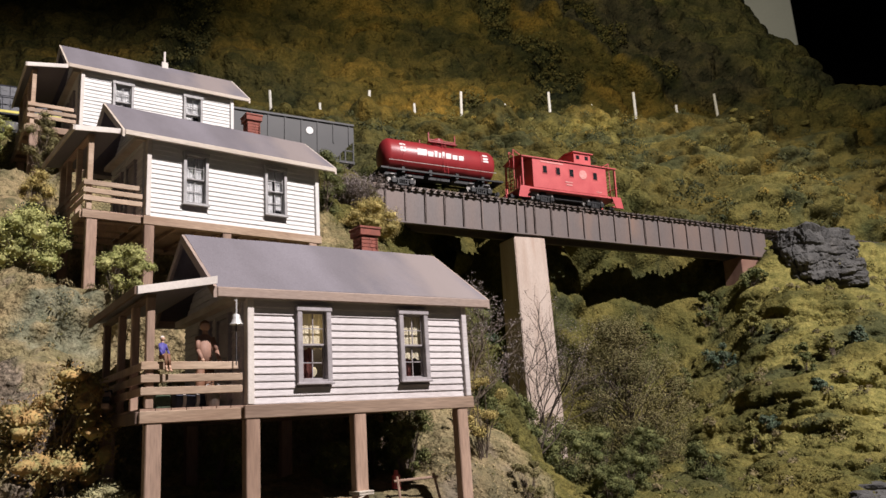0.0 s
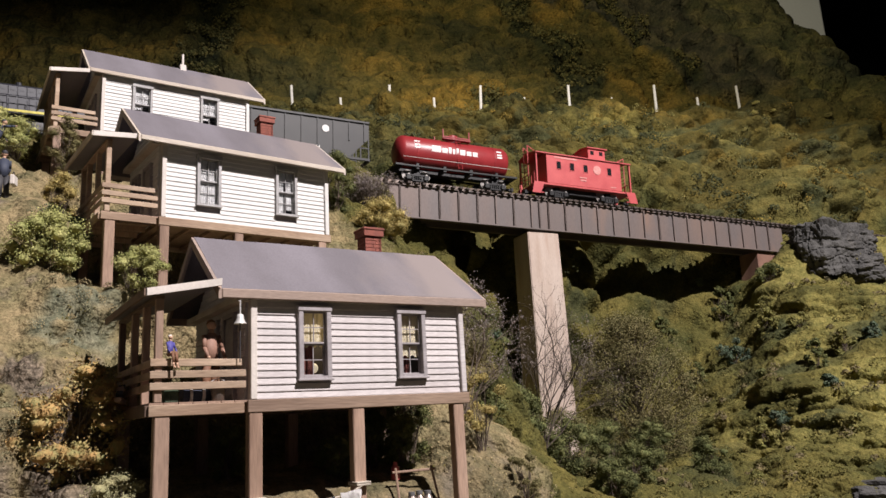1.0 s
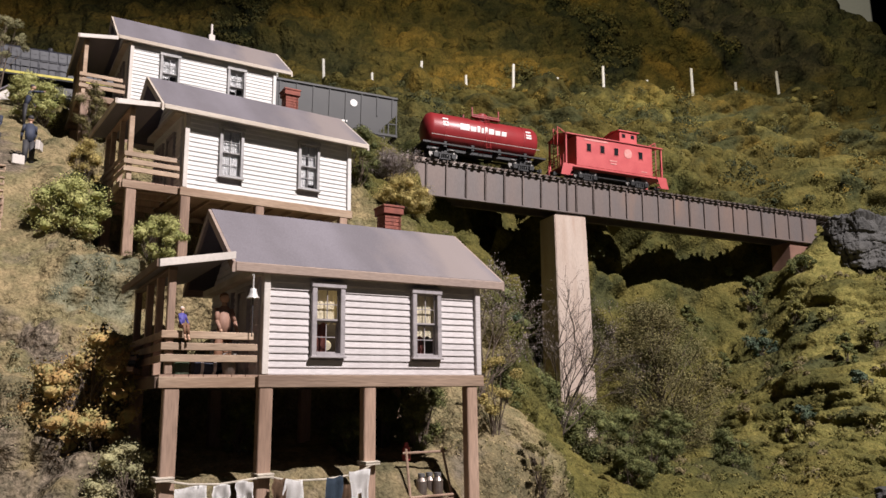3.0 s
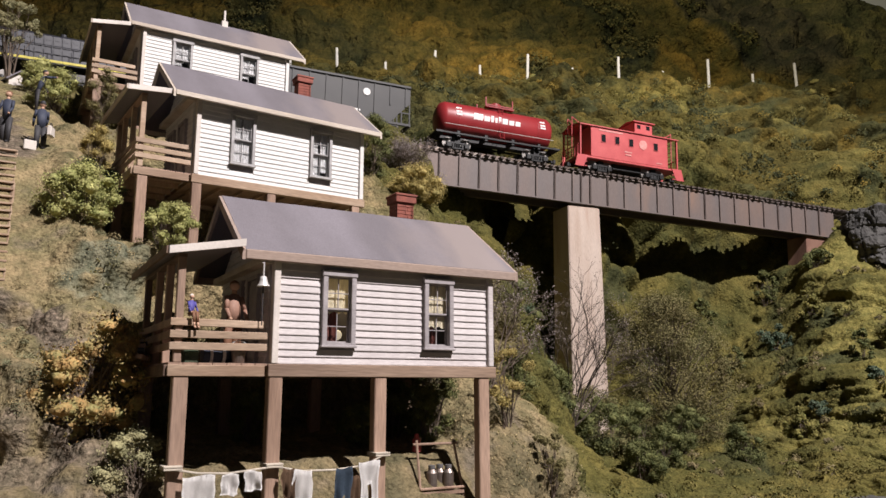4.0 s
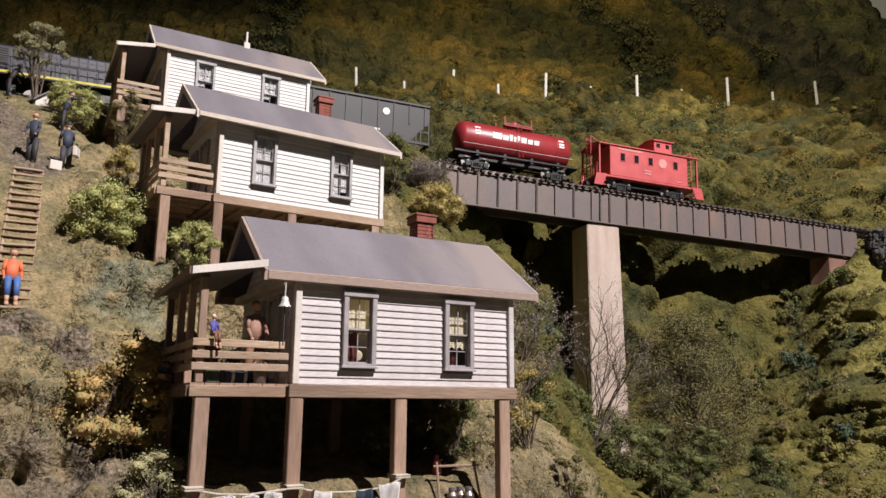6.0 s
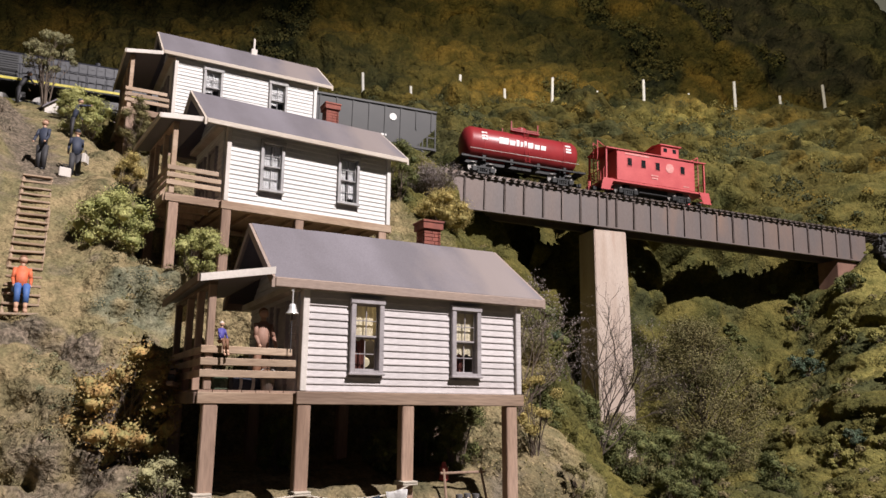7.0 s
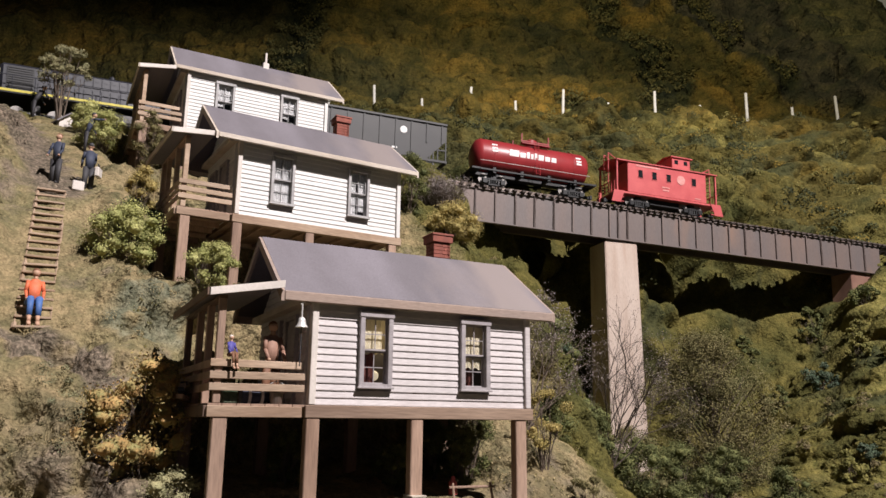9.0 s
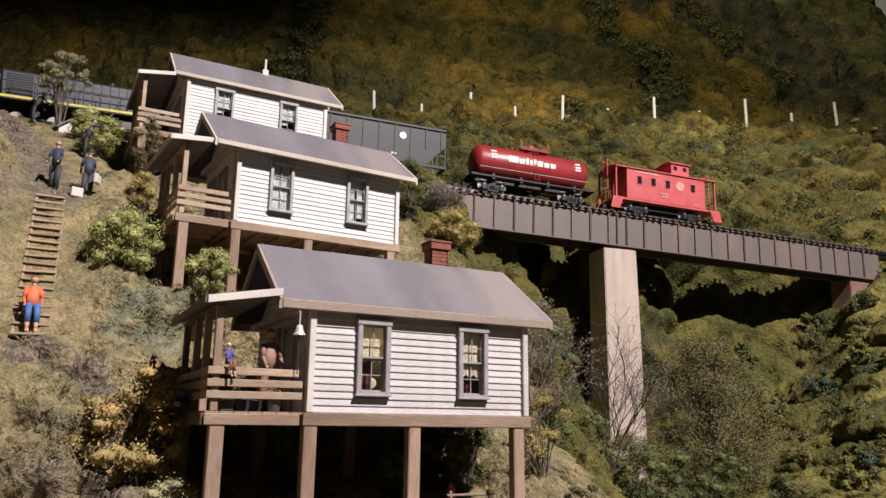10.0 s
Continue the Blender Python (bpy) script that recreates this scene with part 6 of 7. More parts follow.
shrub("leafy_shrub", stand(0.76, 0.44), 0.10, 0.14, SHADE, "dark bush in the gully", 0.004, 2000, 26, 5, seed=40, crown_low=0.1)
shrub("round_tree", stand(1.07, 0.56), 0.32, 0.3, DUN, "broad olive brown tree on the slope by the pier", 0.0045, 12000, 130, 2, seed=41, crown_low=0.08, category="tree", thick=0.0055, spread=0.16)
for k, (x, y, h, w) in enumerate(((0.64, 0.6, 0.25, 0.17), (0.45, 0.29, 0.13, 0.09), (0.72, 0.62, 0.32, 0.2), (0.4, 0.19, 0.07, 0.07), (0.56, 0.33, 0.08, 0.1), (0.55, 0.5, 0.14, 0.1), (0.85, 0.36, 0.07, 0.09), (0.96, 0.42, 0.09, 0.1), (1.06, 0.36, 0.07, 0.09), (0.76, 0.33, 0.06, 0.08), (0.92, 0.5, 0.1, 0.12))):
    shrub("leafy_shrub", stand(x, y), h, w, BLUEGREEN if k in (0, 1, 5) else SHADE, "dark green shrub crowding the floor of the gully", 0.0034, 2000, 30, 4, seed=80 + k, crown_low=0.08)
for k, (x, y, h, w) in enumerate(((0.19, 0.13, 0.07, 0.06), (0.22, 0.17, 0.1, 0.07), (0.13, 0.1, 0.04, 0.05), (0.02, 0.11, 0.05, 0.06), (0.225, 0.11, 0.09, 0.06), (0.25, 0.15, 0.11, 0.07), (0.205, 0.085, 0.06, 0.05))):
    shrub("leafy_shrub", stand(x, y), h, w, SHADE, "dark green shrub growing under the lower house", 0.0028, 1500, 24, 3, seed=70 + k, crown_low=0.1)
for k, (x, y, h, w) in enumerate(((1.7, 1.0, 0.1, 0.09), (1.88, 0.89, 0.13, 0.09), (1.72, 0.755, 0.08, 0.09), (1.755, 0.66, 0.09, 0.08), (1.755, 0.55, 0.06, 0.08), (1.65, 0.84, 0.12, 0.08), (1.42, 0.435, 0.06, 0.06), (1.75, 0.36, 0.055, 0.05), (1.55, 0.55, 0.08, 0.07), (1.89, 0.98, 0.09, 0.07), (1.68, 0.4, 0.07, 0.06), (1.6, 0.43, 0.09, 0.06), (1.93, 0.74, 0.07, 0.09), (1.3, 0.4, 0.07, 0.07), (1.52, 0.36, 0.05, 0.06), (1.85, 0.72, 0.05, 0.06))):
    shrub("leafy_shrub", stand(x, y, -0.004), h, w, (SHADE, BLUEGREEN, BUSHY)[(0, 0, 1, 2, 2, 0, 1, 1, 0, 0, 2, 0, 0, 2, 1, 2)[k]], "upright dark green shrub on the mossy slope", 0.0075, 420, 22, 3, seed=50 + k, crown_low=0.15, spread=0.2)

# ---- rocks ----
def rock(at, size, seed, label, detail=5, strata=0.35, turn=0.0):
    bm = bmesh.new()
    bmesh.ops.create_icosphere(bm, subdivisions=detail, radius=1)
    off = Vector((seed * 3.1, seed * 1.7, seed * 0.9))
    for v in bm.verts:
        p = v.co.copy()
        k = max(abs(p.x), abs(p.y), abs(p.z))
        p = p.lerp(p / k, 0.62)
        bed = p.z * 3.6 + 0.5 * noise.noise(p * 1.3 + off)
        ledge = noise.noise(Vector((p.x * 0.9, p.y * 0.9, math.floor(bed) * 7.3)) + off)
        crack = max(0.0, 1 - min(bed % 1.0, 1 - bed % 1.0) * 9)
        lump = noise.fractal(p * 1.5 + off, 0.9, 2.0, 4)
        cleft = max(0.0, 1 - abs(noise.noise(Vector((p.x * 2.1, p.y * 2.1, p.z * 0.6)) + off)) * 14)
        p *= 1 + strata * (0.5 * ledge - 0.16 * crack - 0.2 * cleft) + 0.13 * lump + 0.03 * noise.noise(p * 11 + off)
        v.co = Vector((p.x * size[0], p.y * size[1], p.z * size[2]))
    ob = new("rock", mesh_of("rock", bm, ROCK))
    ob.matrix_world = pose(*at, 0, 0, turn)
    return tagged(ob, label, "rock", "scenery rocks")


rock((2.115, 0.66, 1.622), (0.1, 0.08, 0.1), 1, "layered dark grey rock outcrop carrying the track at the bridge end", 6, 0.4, -8)
rock((2.25, 0.645, 1.655), (0.08, 0.07, 0.06), 7, "layered dark grey rock beside the track bed", 5, 0.4, 12)
rock((2.22, 0.6, 1.56), (0.07, 0.06, 0.05), 4, "dark grey rock below the bridge end", 5, 0.35, 30)
rr = np.random.default_rng(5)
for k in range(9):
    x, y = 1.0 + 0.075 * k + rr.normal() * 0.02, 0.1 - 0.055 * k + rr.normal() * 0.03
    q3 = stand(x, y, -0.01)
    rock(q3, (rr.uniform(0.03, 0.06), rr.uniform(0.03, 0.05), rr.uniform(0.018, 0.03)), 10 + k, "wet grey stone at the foot of the slope", 4, 0.4, rr.uniform(0, 180))

# ---- stairs on the clearing ----
stairs = thing("timber_stairs", label="weathered timber stairs laid up the dirt slope", category="stairs")
sa, sb = Vector((-0.229, 0.222, float(ground(-0.229, 0.222)) + 0.004)), Vector((-0.231, 0.44, float(ground(-0.231, 0.44)) + 0.006))
for dx in (-0.0165, 0.0165):
    bm = bmesh.new()
    rod(bm, sa + Vector((dx, 0, 0)), sb + Vector((dx, 0, 0)), 0.0024, sides=4)
    part("stringer", bm, RAIL, stairs)
for k in range(19):
    p = sa.lerp(sb, k / 18)
    bm = bmesh.new()
    box(bm, p.x - 0.0175, p.x + 0.0175, p.y - 0.005, p.y + 0.004, p.z + 0.001, p.z + 0.0035, 0.0004, (random.uniform(-3, 3), random.uniform(-2, 2), random.uniform(-2, 2)))
    part("tread", bm, RAIL, stairs)

# ---- plain model figures, one mesh each ----
SKIN = material("figure_skin_paint", (0.5, 0.3, 0.2), 0.6, bump=0, spread=0.08)
NAVYCLOTH = material("dark_blue_paint", (0.045, 0.055, 0.09), 0.7, bump=0)
BLUECLOTH = material("blue_paint", (0.07, 0.16, 0.42), 0.65, bump=0)
ORANGECLOTH = material("orange_paint", (0.75, 0.17, 0.07), 0.65, bump=0)
DARKCLOTH = material("charcoal_paint", (0.04, 0.038, 0.042), 0.7, bump=0)
HAIR = material("brown_paint", (0.2, 0.09, 0.045), 0.7, bump=0)
TANCLOTH = material("dull_brown_paint", (0.36, 0.2, 0.14), 0.7, bump=0)
PURPLE = material("violet_blue_paint", (0.08, 0.07, 0.32), 0.65, bump=0)


def doll(at, turn, high, top, legs, cap, label, sit=False, arm=0.0, bend=0.0, bare=False):
    bm = bmesh.new()
    slots = [SKIN, top, legs, cap]
    h = high

    def tint(k, before):
        for f in bm.faces:
            if f not in before:
                f.material_index, f.smooth = k, True

    def add(k, *args):
        before = set(bm.faces)
        rod(bm, *args)
        tint(k, before)

    def ball(k, c, r):
        before = set(bm.faces)
        bmesh.ops.create_icosphere(bm, subdivisions=2, radius=r, matrix=Matrix.Translation(c))
        tint(k, before)

    hip = 0.5 * h if not sit else 0.12 * h
    chest = hip + 0.34 * h
    fx = bend * h
    for y in (-0.055 * h, 0.055 * h):
        if sit:
            add(2, (0, y, hip), (0.22 * h, y, hip + 0.04 * h), 0.06 * h, 0.05 * h, 8)
            add(2, (0.22 * h, y, hip + 0.04 * h), (0.27 * h, y, -0.1 * h), 0.045 * h, 0.038 * h, 8)
            add(0, (0.27 * h, y, -0.1 * h), (0.3 * h, y, -0.2 * h), 0.03 * h, 0.025 * h, 8)
            add(0, (0.29 * h, y, -0.2 * h), (0.36 * h, y, -0.25 * h), 0.03 * h, 0.028 * h, 8)
        else:
            add(2, (0.02 * h * (1 if y > 0 else -1), y, 0.0), (0, y * 0.9, hip), 0.042 * h, 0.062 * h, 8)
            add(2, (-0.02 * h, y, 0.015 * h), (0.09 * h, y, 0.012 * h), 0.03 * h, 0.022 * h, 6)
    known = set(bm.verts)
    add(1, (0, 0, hip - 0.03 * h), (fx, 0, chest - 0.02 * h), 0.072 * h, 0.088 * h, 12)
    ball(1, (fx, 0, chest - 0.045 * h), 0.085 * h)
    for v in bm.verts:
        if v not in known:
            v.co.y, v.co.x = v.co.y * 1.12, fx * 0.5 + (v.co.x - fx * 0.5) * 0.75
    for y, up in ((-0.115 * h, arm), (0.115 * h, 0.0)):
        elbow = (fx + 0.05 * h + 0.1 * h * up, y * 1.1, chest - 0.17 * h + 0.2 * h * up)
        hand_at = (fx + 0.14 * h + 0.12 * h * up, y, chest - 0.3 * h + 0.38 * h * up)
        add(1, (fx, y * 0.85, chest - 0.01 * h), elbow, 0.034 * h, 0.028 * h, 8)
        add(0 if bare else 1, elbow, hand_at, 0.027 * h, 0.02 * h, 8)
        ball(0, hand_at, 0.024 * h)
    add(0, (fx, 0, chest), (fx * 1.2, 0, chest + 0.08 * h), 0.035 * h, 0.032 * h, 8)
    ball(0, (fx * 1.25, 0, chest + 0.125 * h), 0.062 * h)
    ball(3, (fx * 1.25 - 0.012 * h, 0, chest + 0.148 * h), 0.06 * h)
    me = bpy.data.meshes.new("figurine")
    bm.to_mesh(me)
    bm.free()
    for m in slots:
        me.materials.append(m)
    ob = new("figurine", me)
    ob.matrix_world = pose(*at, 0, 0, turn)
    return tagged(ob, label, "figurine", "painted model figures")


doll((-0.231, 0.236, float(ground(-0.231, 0.236)) + 0.012), -80, 0.068, ORANGECLOTH, BLUECLOTH, HAIR, "painted model figure in orange and blue seated on the stairs", sit=True)
doll(stand(-0.231, 0.5, -0.002), -120, 0.072, NAVYCLOTH, DARKCLOTH, HAIR, "dark blue painted model figure standing on the path")
doll(stand(-0.188, 0.487, -0.002), 100, 0.07, NAVYCLOTH, DARKCLOTH, DARKCLOTH, "blue-coated model figure standing beside a small suitcase", arm=0.1, bend=0.04)
doll(stand(-0.196, 0.68, 0.0), 10, 0.07, NAVYCLOTH, DARKCLOTH, DARKCLOTH, "dark model figure reaching out among the shrubs", arm=0.9, bend=0.12)
doll(stand(-0.292, 0.915, 0.0), 20, 0.07, DARKCLOTH, DARKCLOTH, DARKCLOTH, "dark model figure bending forward beside the track", arm=0.3, bend=0.2)
doll((-0.029, 0.02, 1.2), -75, 0.072, TANCLOTH, HAIR, HAIR, "brown painted model figure standing on the lower porch", arm=0.0)
doll((-0.071, -0.004, 1.2365), -60, 0.032, PURPLE, HAIR, PALE, "small model figure in violet sitting on the porch rail", sit=True)

# ---- loose things on the clearing and porches ----
def suitcase(at, turn):
    e = thing("suitcase", at, turn, label="small pale suitcase standing on the path", category="suitcase")
    bm = bmesh.new()
    box(bm, -0.008, 0.008, -0.003, 0.003, 0, 0.014, 0.001)
    part("case", bm, PALE, e)
    bm = bmesh.new()
    rod(bm, (-0.003, 0, 0.014), (-0.003, 0, 0.019), 0.0006, sides=5)
    rod(bm, (0.003, 0, 0.014), (0.003, 0, 0.019), 0.0006, sides=5)
    rod(bm, (-0.003, 0, 0.019), (0.003, 0, 0.019), 0.0006, sides=5)
    part("handle", bm, DARKCLOTH, e)


suitcase(stand(-0.2, 0.478, 0.0), 15)
suitcase((-0.176, 0.478, stand(-0.176, 0.478)[2] + 0.022), 70)


def bucket(at, r=0.007, high=0.014, mat=None):
    e = thing("bucket", at, label="dull metal bucket on the porch deck", category="bucket")
    bm = bmesh.new()
    rod(bm, (0, 0, 0), (0, 0, high), r * 0.75, r, 16)
    part("pail", bm, mat or RAILSTEEL, e)
    bm = bmesh.new()
    for k in range(8):
        a, b = math.pi * k / 8, math.pi * (k + 1) / 8
        rod(bm, (r * math.cos(a), 0, high + r * 0.8 * math.sin(a)), (r * math.cos(b), 0, high + r * 0.8 * math.sin(b)), 0.0005, sides=5)
    part("bail_handle", bm, CHROME, e)


bucket((-0.027, 0.004, 1.2))
barrel = thing("striped_bundle", (-0.043, 0.014, 1.2065), label="dark bundle with pale bands lying on the porch deck", category="bundle")
bm = bmesh.new()
rod(bm, (-0.013, 0, 0), (0.013, 0.002, 0), 0.0065, 0.006, 12)
part("roll", bm, NAVYCLOTH, barrel)
for x in (-0.006, 0.005):
    bm = bmesh.new()
    rod(bm, (x - 0.0012, 0, 0), (x + 0.0012, 0, 0), 0.0069, sides=12)
    part("band", bm, PALE, barrel)
bm = bmesh.new()
box(bm, -0.006, 0.006, -0.005, 0.005, 0, 0.011, 0.0008)
crate = tagged(new("box", mesh_of("box", bm, BLUEGREEN)), "small dark green box on the porch deck", "box")
crate.location = (-0.066, 0.014, 1.2)

bell = thing("porch_bell", (-0.0115, -0.0095, 1.293), label="bright metal bell hanging from the eave bracket", category="bell")
bm = bmesh.new()
rings = []
for z, r in ((-0.0205, 0.0015), (-0.0215, 0.0035), (-0.025, 0.0042), (-0.029, 0.0052), (-0.0315, 0.0072), (-0.032, 0.0074)):
    rings.append([bm.verts.new((r * math.cos(2 * math.pi * k / 20), r * math.sin(2 * math.pi * k / 20), z)) for k in range(20)])
for a, b in zip(rings, rings[1:]):
    for k in range(20):
        bm.faces.new((a[k], a[(k + 1) % 20], b[(k + 1) % 20], b[k]))
bm.faces.new(rings[0])
bmesh.ops.recalc_face_normals(bm, faces=bm.faces)
part("bell_cup", bm, CHROME, bell, smooth=True)
bm = bmesh.new()
rod(bm, (0, 0, 0.002), (0, 0, -0.0205), 0.0009, sides=6)
rod(bm, (0.004, 0.002, -0.002), (-0.002, 0, -0.006), 0.0009, sides=6)
part("bracket", bm, CHROME, bell)
bm = bmesh.new()
rod(bm, (0, 0, -0.031), (0, 0, -0.075), 0.0007, sides=5)
part("pull_rope", bm, DARKCLOTH, bell)
bell.scale = (0.8, 0.8, 0.8)

# lumber stacked at the open side of the lower porch
for k in range(4):
    bm = bmesh.new()
    box(bm, -0.03, 0.03, -0.003, 0.003, -0.002, 0.002, 0.0004, (random.uniform(-8, 8), random.uniform(-6, 6), 0))
    ob = tagged(new("plank", mesh_of("plank", bm, DARKCLOTH if k % 2 else WOOD)), "dark weathered plank stacked against the porch rail", "plank", "stacked planks")
    ob.matrix_world = pose(-0.093, 0.09 + 0.006 * k, 1.206 + 0.0042 * k, 0, 2, 75 + 4 * k)


def chair(at, turn):
    e = thing("porch_chair", at, turn, label="dark wooden chair on the upper porch", category="chair")
    bm = bmesh.new()
    box(bm, -0.009, 0.009, -0.009, 0.009, 0.017, 0.019, 0.0004)
    part("seat", bm, WOOD, e)
    for x in (-0.008, 0.008):
        for y in (-0.008, 0.008):
            bm = bmesh.new()
            rod(bm, (x, y, 0), (x, y, 0.04 if y > 0 else 0.017), 0.0009, sides=6)
            part("leg", bm, WOOD, e)
    for z in (0.025, 0.031, 0.037):
        bm = bmesh.new()
        box(bm, -0.008, 0.008, 0.0075, 0.0088, z, z + 0.003)
        part("back_slat", bm, WOOD, e)


chair((-0.105, 0.72, 1.68), 30)
bm = bmesh.new()
box(bm, -0.016, 0.016, -0.01, 0.01, 0, 0.026, 0.001)
chest = tagged(new("box", mesh_of("box", bm, RAIL)), "pale wooden box on the upper porch deck", "box")
chest.matrix_world = pose(-0.1, 0.685, 1.68, 0, 0, 10)

# ---- washing on a line under the lower house ----
ROPE = material("pale_rope", (0.62, 0.55, 0.45), 0.9)
LINEN = material("white_linen", (0.78, 0.76, 0.74), 0.9, None, 60, 500, 0.2, spread=0.1)
DENIM = material("blue_denim", (0.06, 0.09, 0.13), 0.9, None, 80, 600, 0.2)
KHAKI = material("brown_cloth", (0.2, 0.12, 0.07), 0.9, None, 80, 600, 0.2)
line_at = [(-0.0795, 1.114), (-0.06, 1.110), (-0.035, 1.1085), (0.0045, 1.112), (0.03, 1.107), (0.06, 1.1065), (0.09, 1.109), (0.107, 1.117)]
bm = bmesh.new()
for (a, za), (b, zb) in zip(line_at, line_at[1:]):
    rod(bm, (a, -0.0115, za), (b, -0.0115, zb), 0.0009, sides=6)
clothes_line = thing("clothes_line", label="pale clothes line tied between the house stilts", category="rope")
part("rope", bm, ROPE, clothes_line)
for x, z in (line_at[0], line_at[3], line_at[7]):
    for k in range(2):
        bm = bmesh.new()
        box(bm, x - 0.0075, x + 0.0075, -0.0125, 0.0075, z - 0.001 + 0.002 * k, z + 0.0006 + 0.002 * k, 0.0003)
        part("knot", bm, ROPE, clothes_line)


def washing(name, x0, x1, drop, mat, label, waist=1.0, legs=False, z_top=1.108, seed=0.0):
    bm = bmesh.new()
    rows = []
    for j in range(9):
        v = j / 8
        wide = (x1 - x0) * (1 + (waist - 1) * v) * ((1.0 + 0.3 * math.exp(-((v - 0.3) / 0.16) ** 2)) if name in ("shirt", "dress") else 1.0) * (1 + 0.07 * math.sin(v * 9 + seed * 2))
        row = []
        for k in range(13):
            u = k / 12
            row.append(bm.verts.new(((x0 + x1) / 2 + (u - 0.5) * wide, -0.0135 + (0.0018 * math.sin(u * 13 + seed * 3 + v * 2.5) + 0.0012 * math.sin(u * 5 - v * 6 + seed)) * (0.35 + v), z_top - drop * v * (1 + 0.08 * math.sin(u * 6 + seed * 2)) - 0.001 * math.sin(u * 5 + seed))))
        rows.append(row)
    for j in range(8):
        for k in range(12):
            if legs and j > 3 and k in (5, 6):
                continue
            bm.faces.new((rows[j][k], rows[j][k + 1], rows[j + 1][k + 1], rows[j + 1][k]))
    bmesh.ops.solidify(bm, geom=bm.faces[:], thickness=0.0007)
    tagged(new(name, mesh_of(name, bm, mat, True)), label, "laundry", "washing on the line")


washing("shirt", -0.071, -0.047, 0.046, LINEN, "white shirt hanging on the clothes line", 0.72, seed=1)
washing("cloth", -0.041, -0.026, 0.017, LINEN, "small white cloth pegged on the line", 0.95, seed=2)
washing("cloth", -0.022, -0.007, 0.016, LINEN, "small white cloth pegged on the line", 0.95, z_top=1.1095, seed=3)
washing("dress", 0.022, 0.037, 0.042, LINEN, "white dress hanging on the clothes line", 1.35, seed=4)
washing("shirt", 0.011, 0.022, 0.026, KHAKI, "brown checked shirt hanging on the line", 1.0, z_top=1.110, seed=5)
washing("trousers", 0.06, 0.076, 0.045, DENIM, "blue denim trousers hanging on the line", 1.2, True, seed=6)
washing("long_underwear", 0.083, 0.103, 0.044, LINEN, "white long underwear hanging over the line", 0.75, True, 1.1125, 7)
washing("cloth", 0.074, 0.084, 0.036, KHAKI, "brown cloth hanging behind the washing", 1.0, z_top=1.1, seed=8)

# ---- hand cart with cans beside the stilts ----
cart = thing("hand_cart", stand(0.187, 0.02, 0.0), label="dark wooden hand cart frame holding metal cans", category="cart")
for x in (-0.025, 0.025):
    bm = bmesh.new()
    rod(bm, (x, -0.006, -0.01), (x * 0.86, 0.012, 0.05), 0.0013, sides=6)
    part("side_pole", bm, WOOD, cart)
for z, y in ((0.046, 0.011), (0.004, -0.005)):
    bm = bmesh.new()
    rod(bm, (-0.026, y, z), (0.026, y, z), 0.0013, sides=6)
    part("cross_bar", bm, WOOD, cart)
bm = bmesh.new()
box(bm, -0.024, 0.024, -0.006, 0.014, -0.002, 0.001)
part("deck", bm, WOOD, cart)
for x, y, turn in ((-0.008, 0.004, 12), (0.01, 0.002, -20), (0.004, 0.009, 60)):
    can = thing("milk_can", (cart.location.x + x, cart.location.y + y, cart.location.z + 0.0012), turn, label="dull grey metal can leaning in the cart", category="can", group="cans in the cart")
    bm = bmesh.new()
    rod(bm, (0, 0, 0), (0, 0, 0.017), 0.0055, sides=14)
    rod(bm, (0, 0, 0.017), (0, 0, 0.021), 0.0055, 0.003, 14)
    part("can_body", bm, RAILSTEEL, can)
    bm = bmesh.new()
    rod(bm, (0, 0, 0.021), (0, 0, 0.0245), 0.0036, sides=14)
    part("lid", bm, TRUCKGREY, can)
bm = bmesh.new()
rod(bm, (0, 0, -0.006), (0, 0, 0.007), 0.005, 0.0042, 12)
rod(bm, (0, 0, 0.007), (0, 0, 0.012), 0.0028, 0.002, 10)
lantern = tagged(new("red_jug", mesh_of("red_jug", bm, REDPAINT)), "small red jug on the bank behind the cart", "jug")
lantern.location = stand(0.178, 0.055, 0.008)

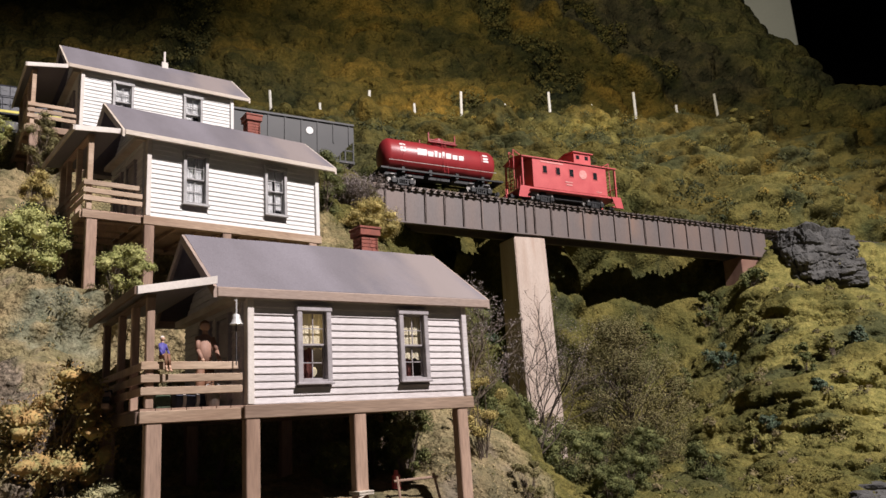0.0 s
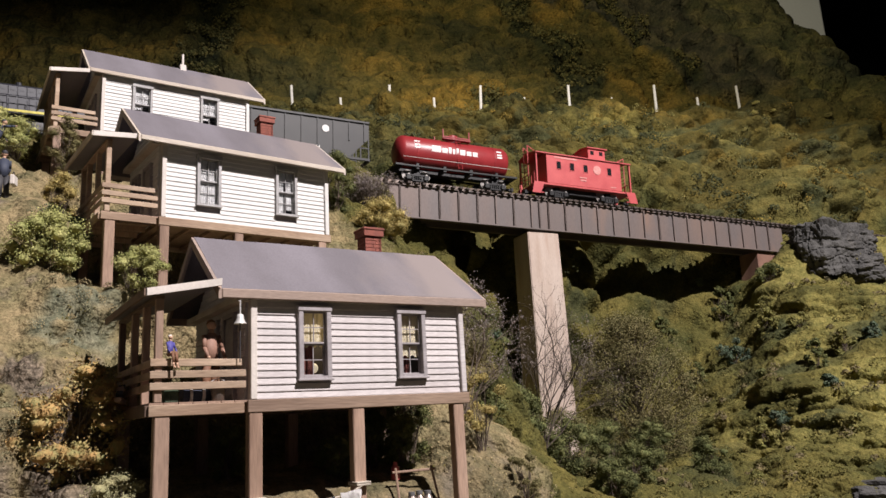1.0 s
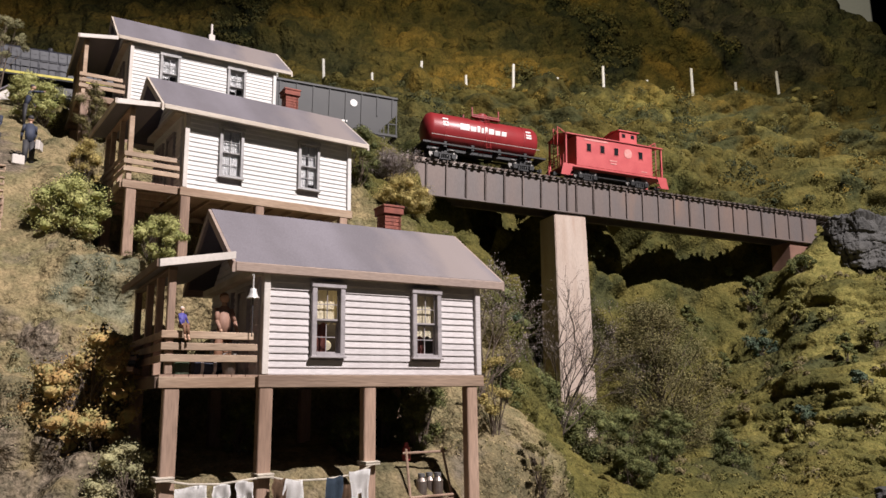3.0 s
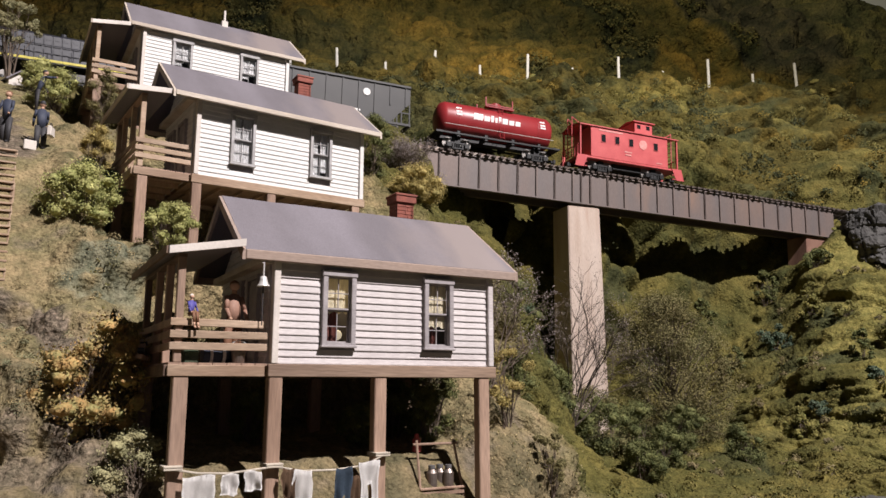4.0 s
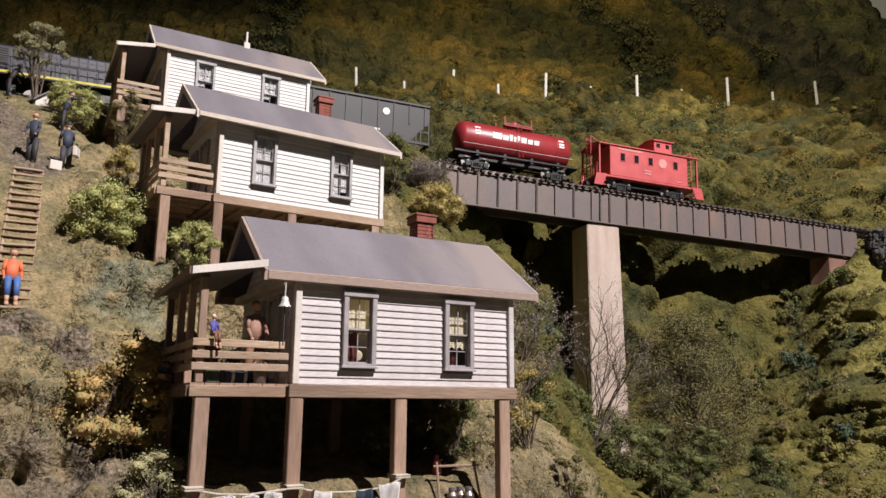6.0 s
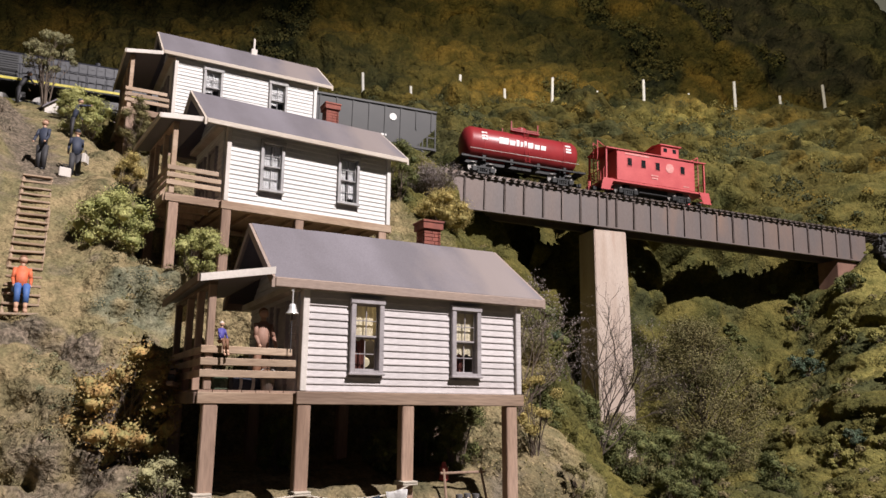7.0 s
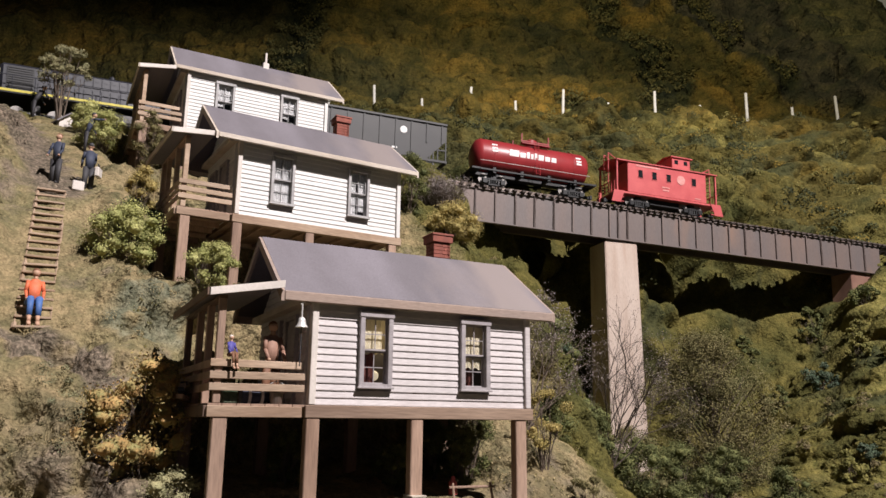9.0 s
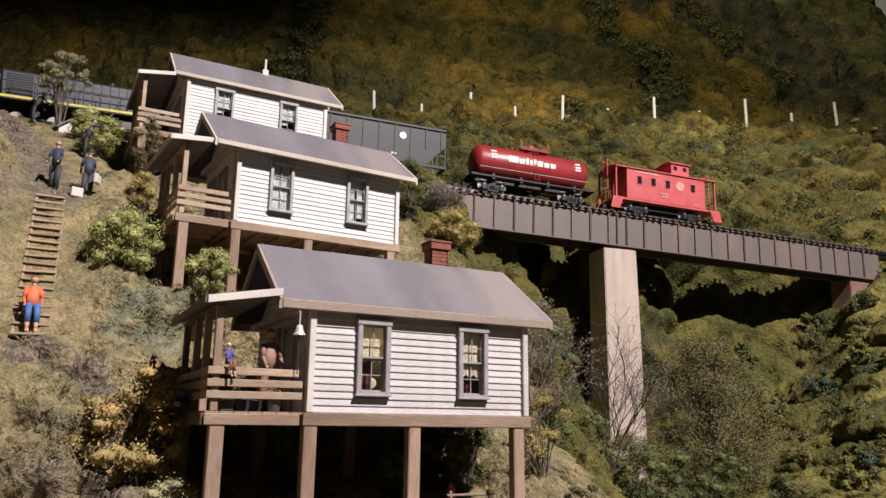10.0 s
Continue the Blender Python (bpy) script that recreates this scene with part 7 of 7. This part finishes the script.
# ---- sheds beyond the clearing ----
def shed(at, wide, deep, high, mat, label, turn=0.0):
    e = thing("shed", at, turn, label=label, category="shed")
    bm = bmesh.new()
    sheet(bm, [(-wide / 2, 0, -0.05), (wide / 2, 0, -0.05), (wide / 2, 0, high), (0, 0, high + 0.016), (-wide / 2, 0, high)], deep, (0, 1, 0))
    part("wall", bm, mat, e)
    for sgn in (-1, 1):
        bm = bmesh.new()
        sheet(bm, [(sgn * (wide / 2 + 0.007), -0.006, high - 0.002), (0, -0.006, high + 0.02), (0, deep + 0.006, high + 0.02), (sgn * (wide / 2 + 0.007), deep + 0.006, high - 0.002)], 0.003)
        part("roof", bm, ROOF, e)


shed((-0.235, 1.3, 1.90), 0.085, 0.07, 0.06, RAIL, "small grey timber shed behind the track", 30)
shed(stand(-0.225, 0.845, 0.0), 0.035, 0.03, 0.008, PALE, "little white hut roof beside the track", 25)

# ---- hall behind ----
bm = bmesh.new()
box(bm, -6, 14, 8.4, 8.6, 0, 9)
tagged(new("wall_back", mesh_of("wall_back", bm, BLACK)), "black wall of the dark hall", "wall", kind="structure")
HALLGREY = material("grey_painted_column", (0.42, 0.44, 0.42), 0.8, None, 2, 60, 0.1, spread=0.1)
bm = bmesh.new()
box(bm, -0.6, 0.0, -0.2, 0.2, 0, 9, 0.01)
column = tagged(new("hall_column", mesh_of("hall_column", bm, HALLGREY)), "grey painted column behind the mountain", "column", kind="structure")
column.matrix_world = pose(6.105, 2.69, 0, 0, 0, -40)
bm = bmesh.new()
box(bm, -6, 14, -6, 8.6, 9, 9.2)
tagged(new("ceiling", mesh_of("ceiling", bm, BLACK)), "black ceiling of the dark hall", "ceiling", kind="structure")
bm = bmesh.new()
box(bm, -6, 14, -6, 8.6, -0.2, 0)
tagged(new("floor", mesh_of("floor", bm, BLACK)), "dark floor of the hall", "floor", kind="structure")
bm = bmesh.new()
box(bm, 12, 12.2, -6, 8.4, 0, 9)
tagged(new("wall_right", mesh_of("wall_right", bm, BLACK)), "black side wall of the dark hall", "wall", kind="structure")
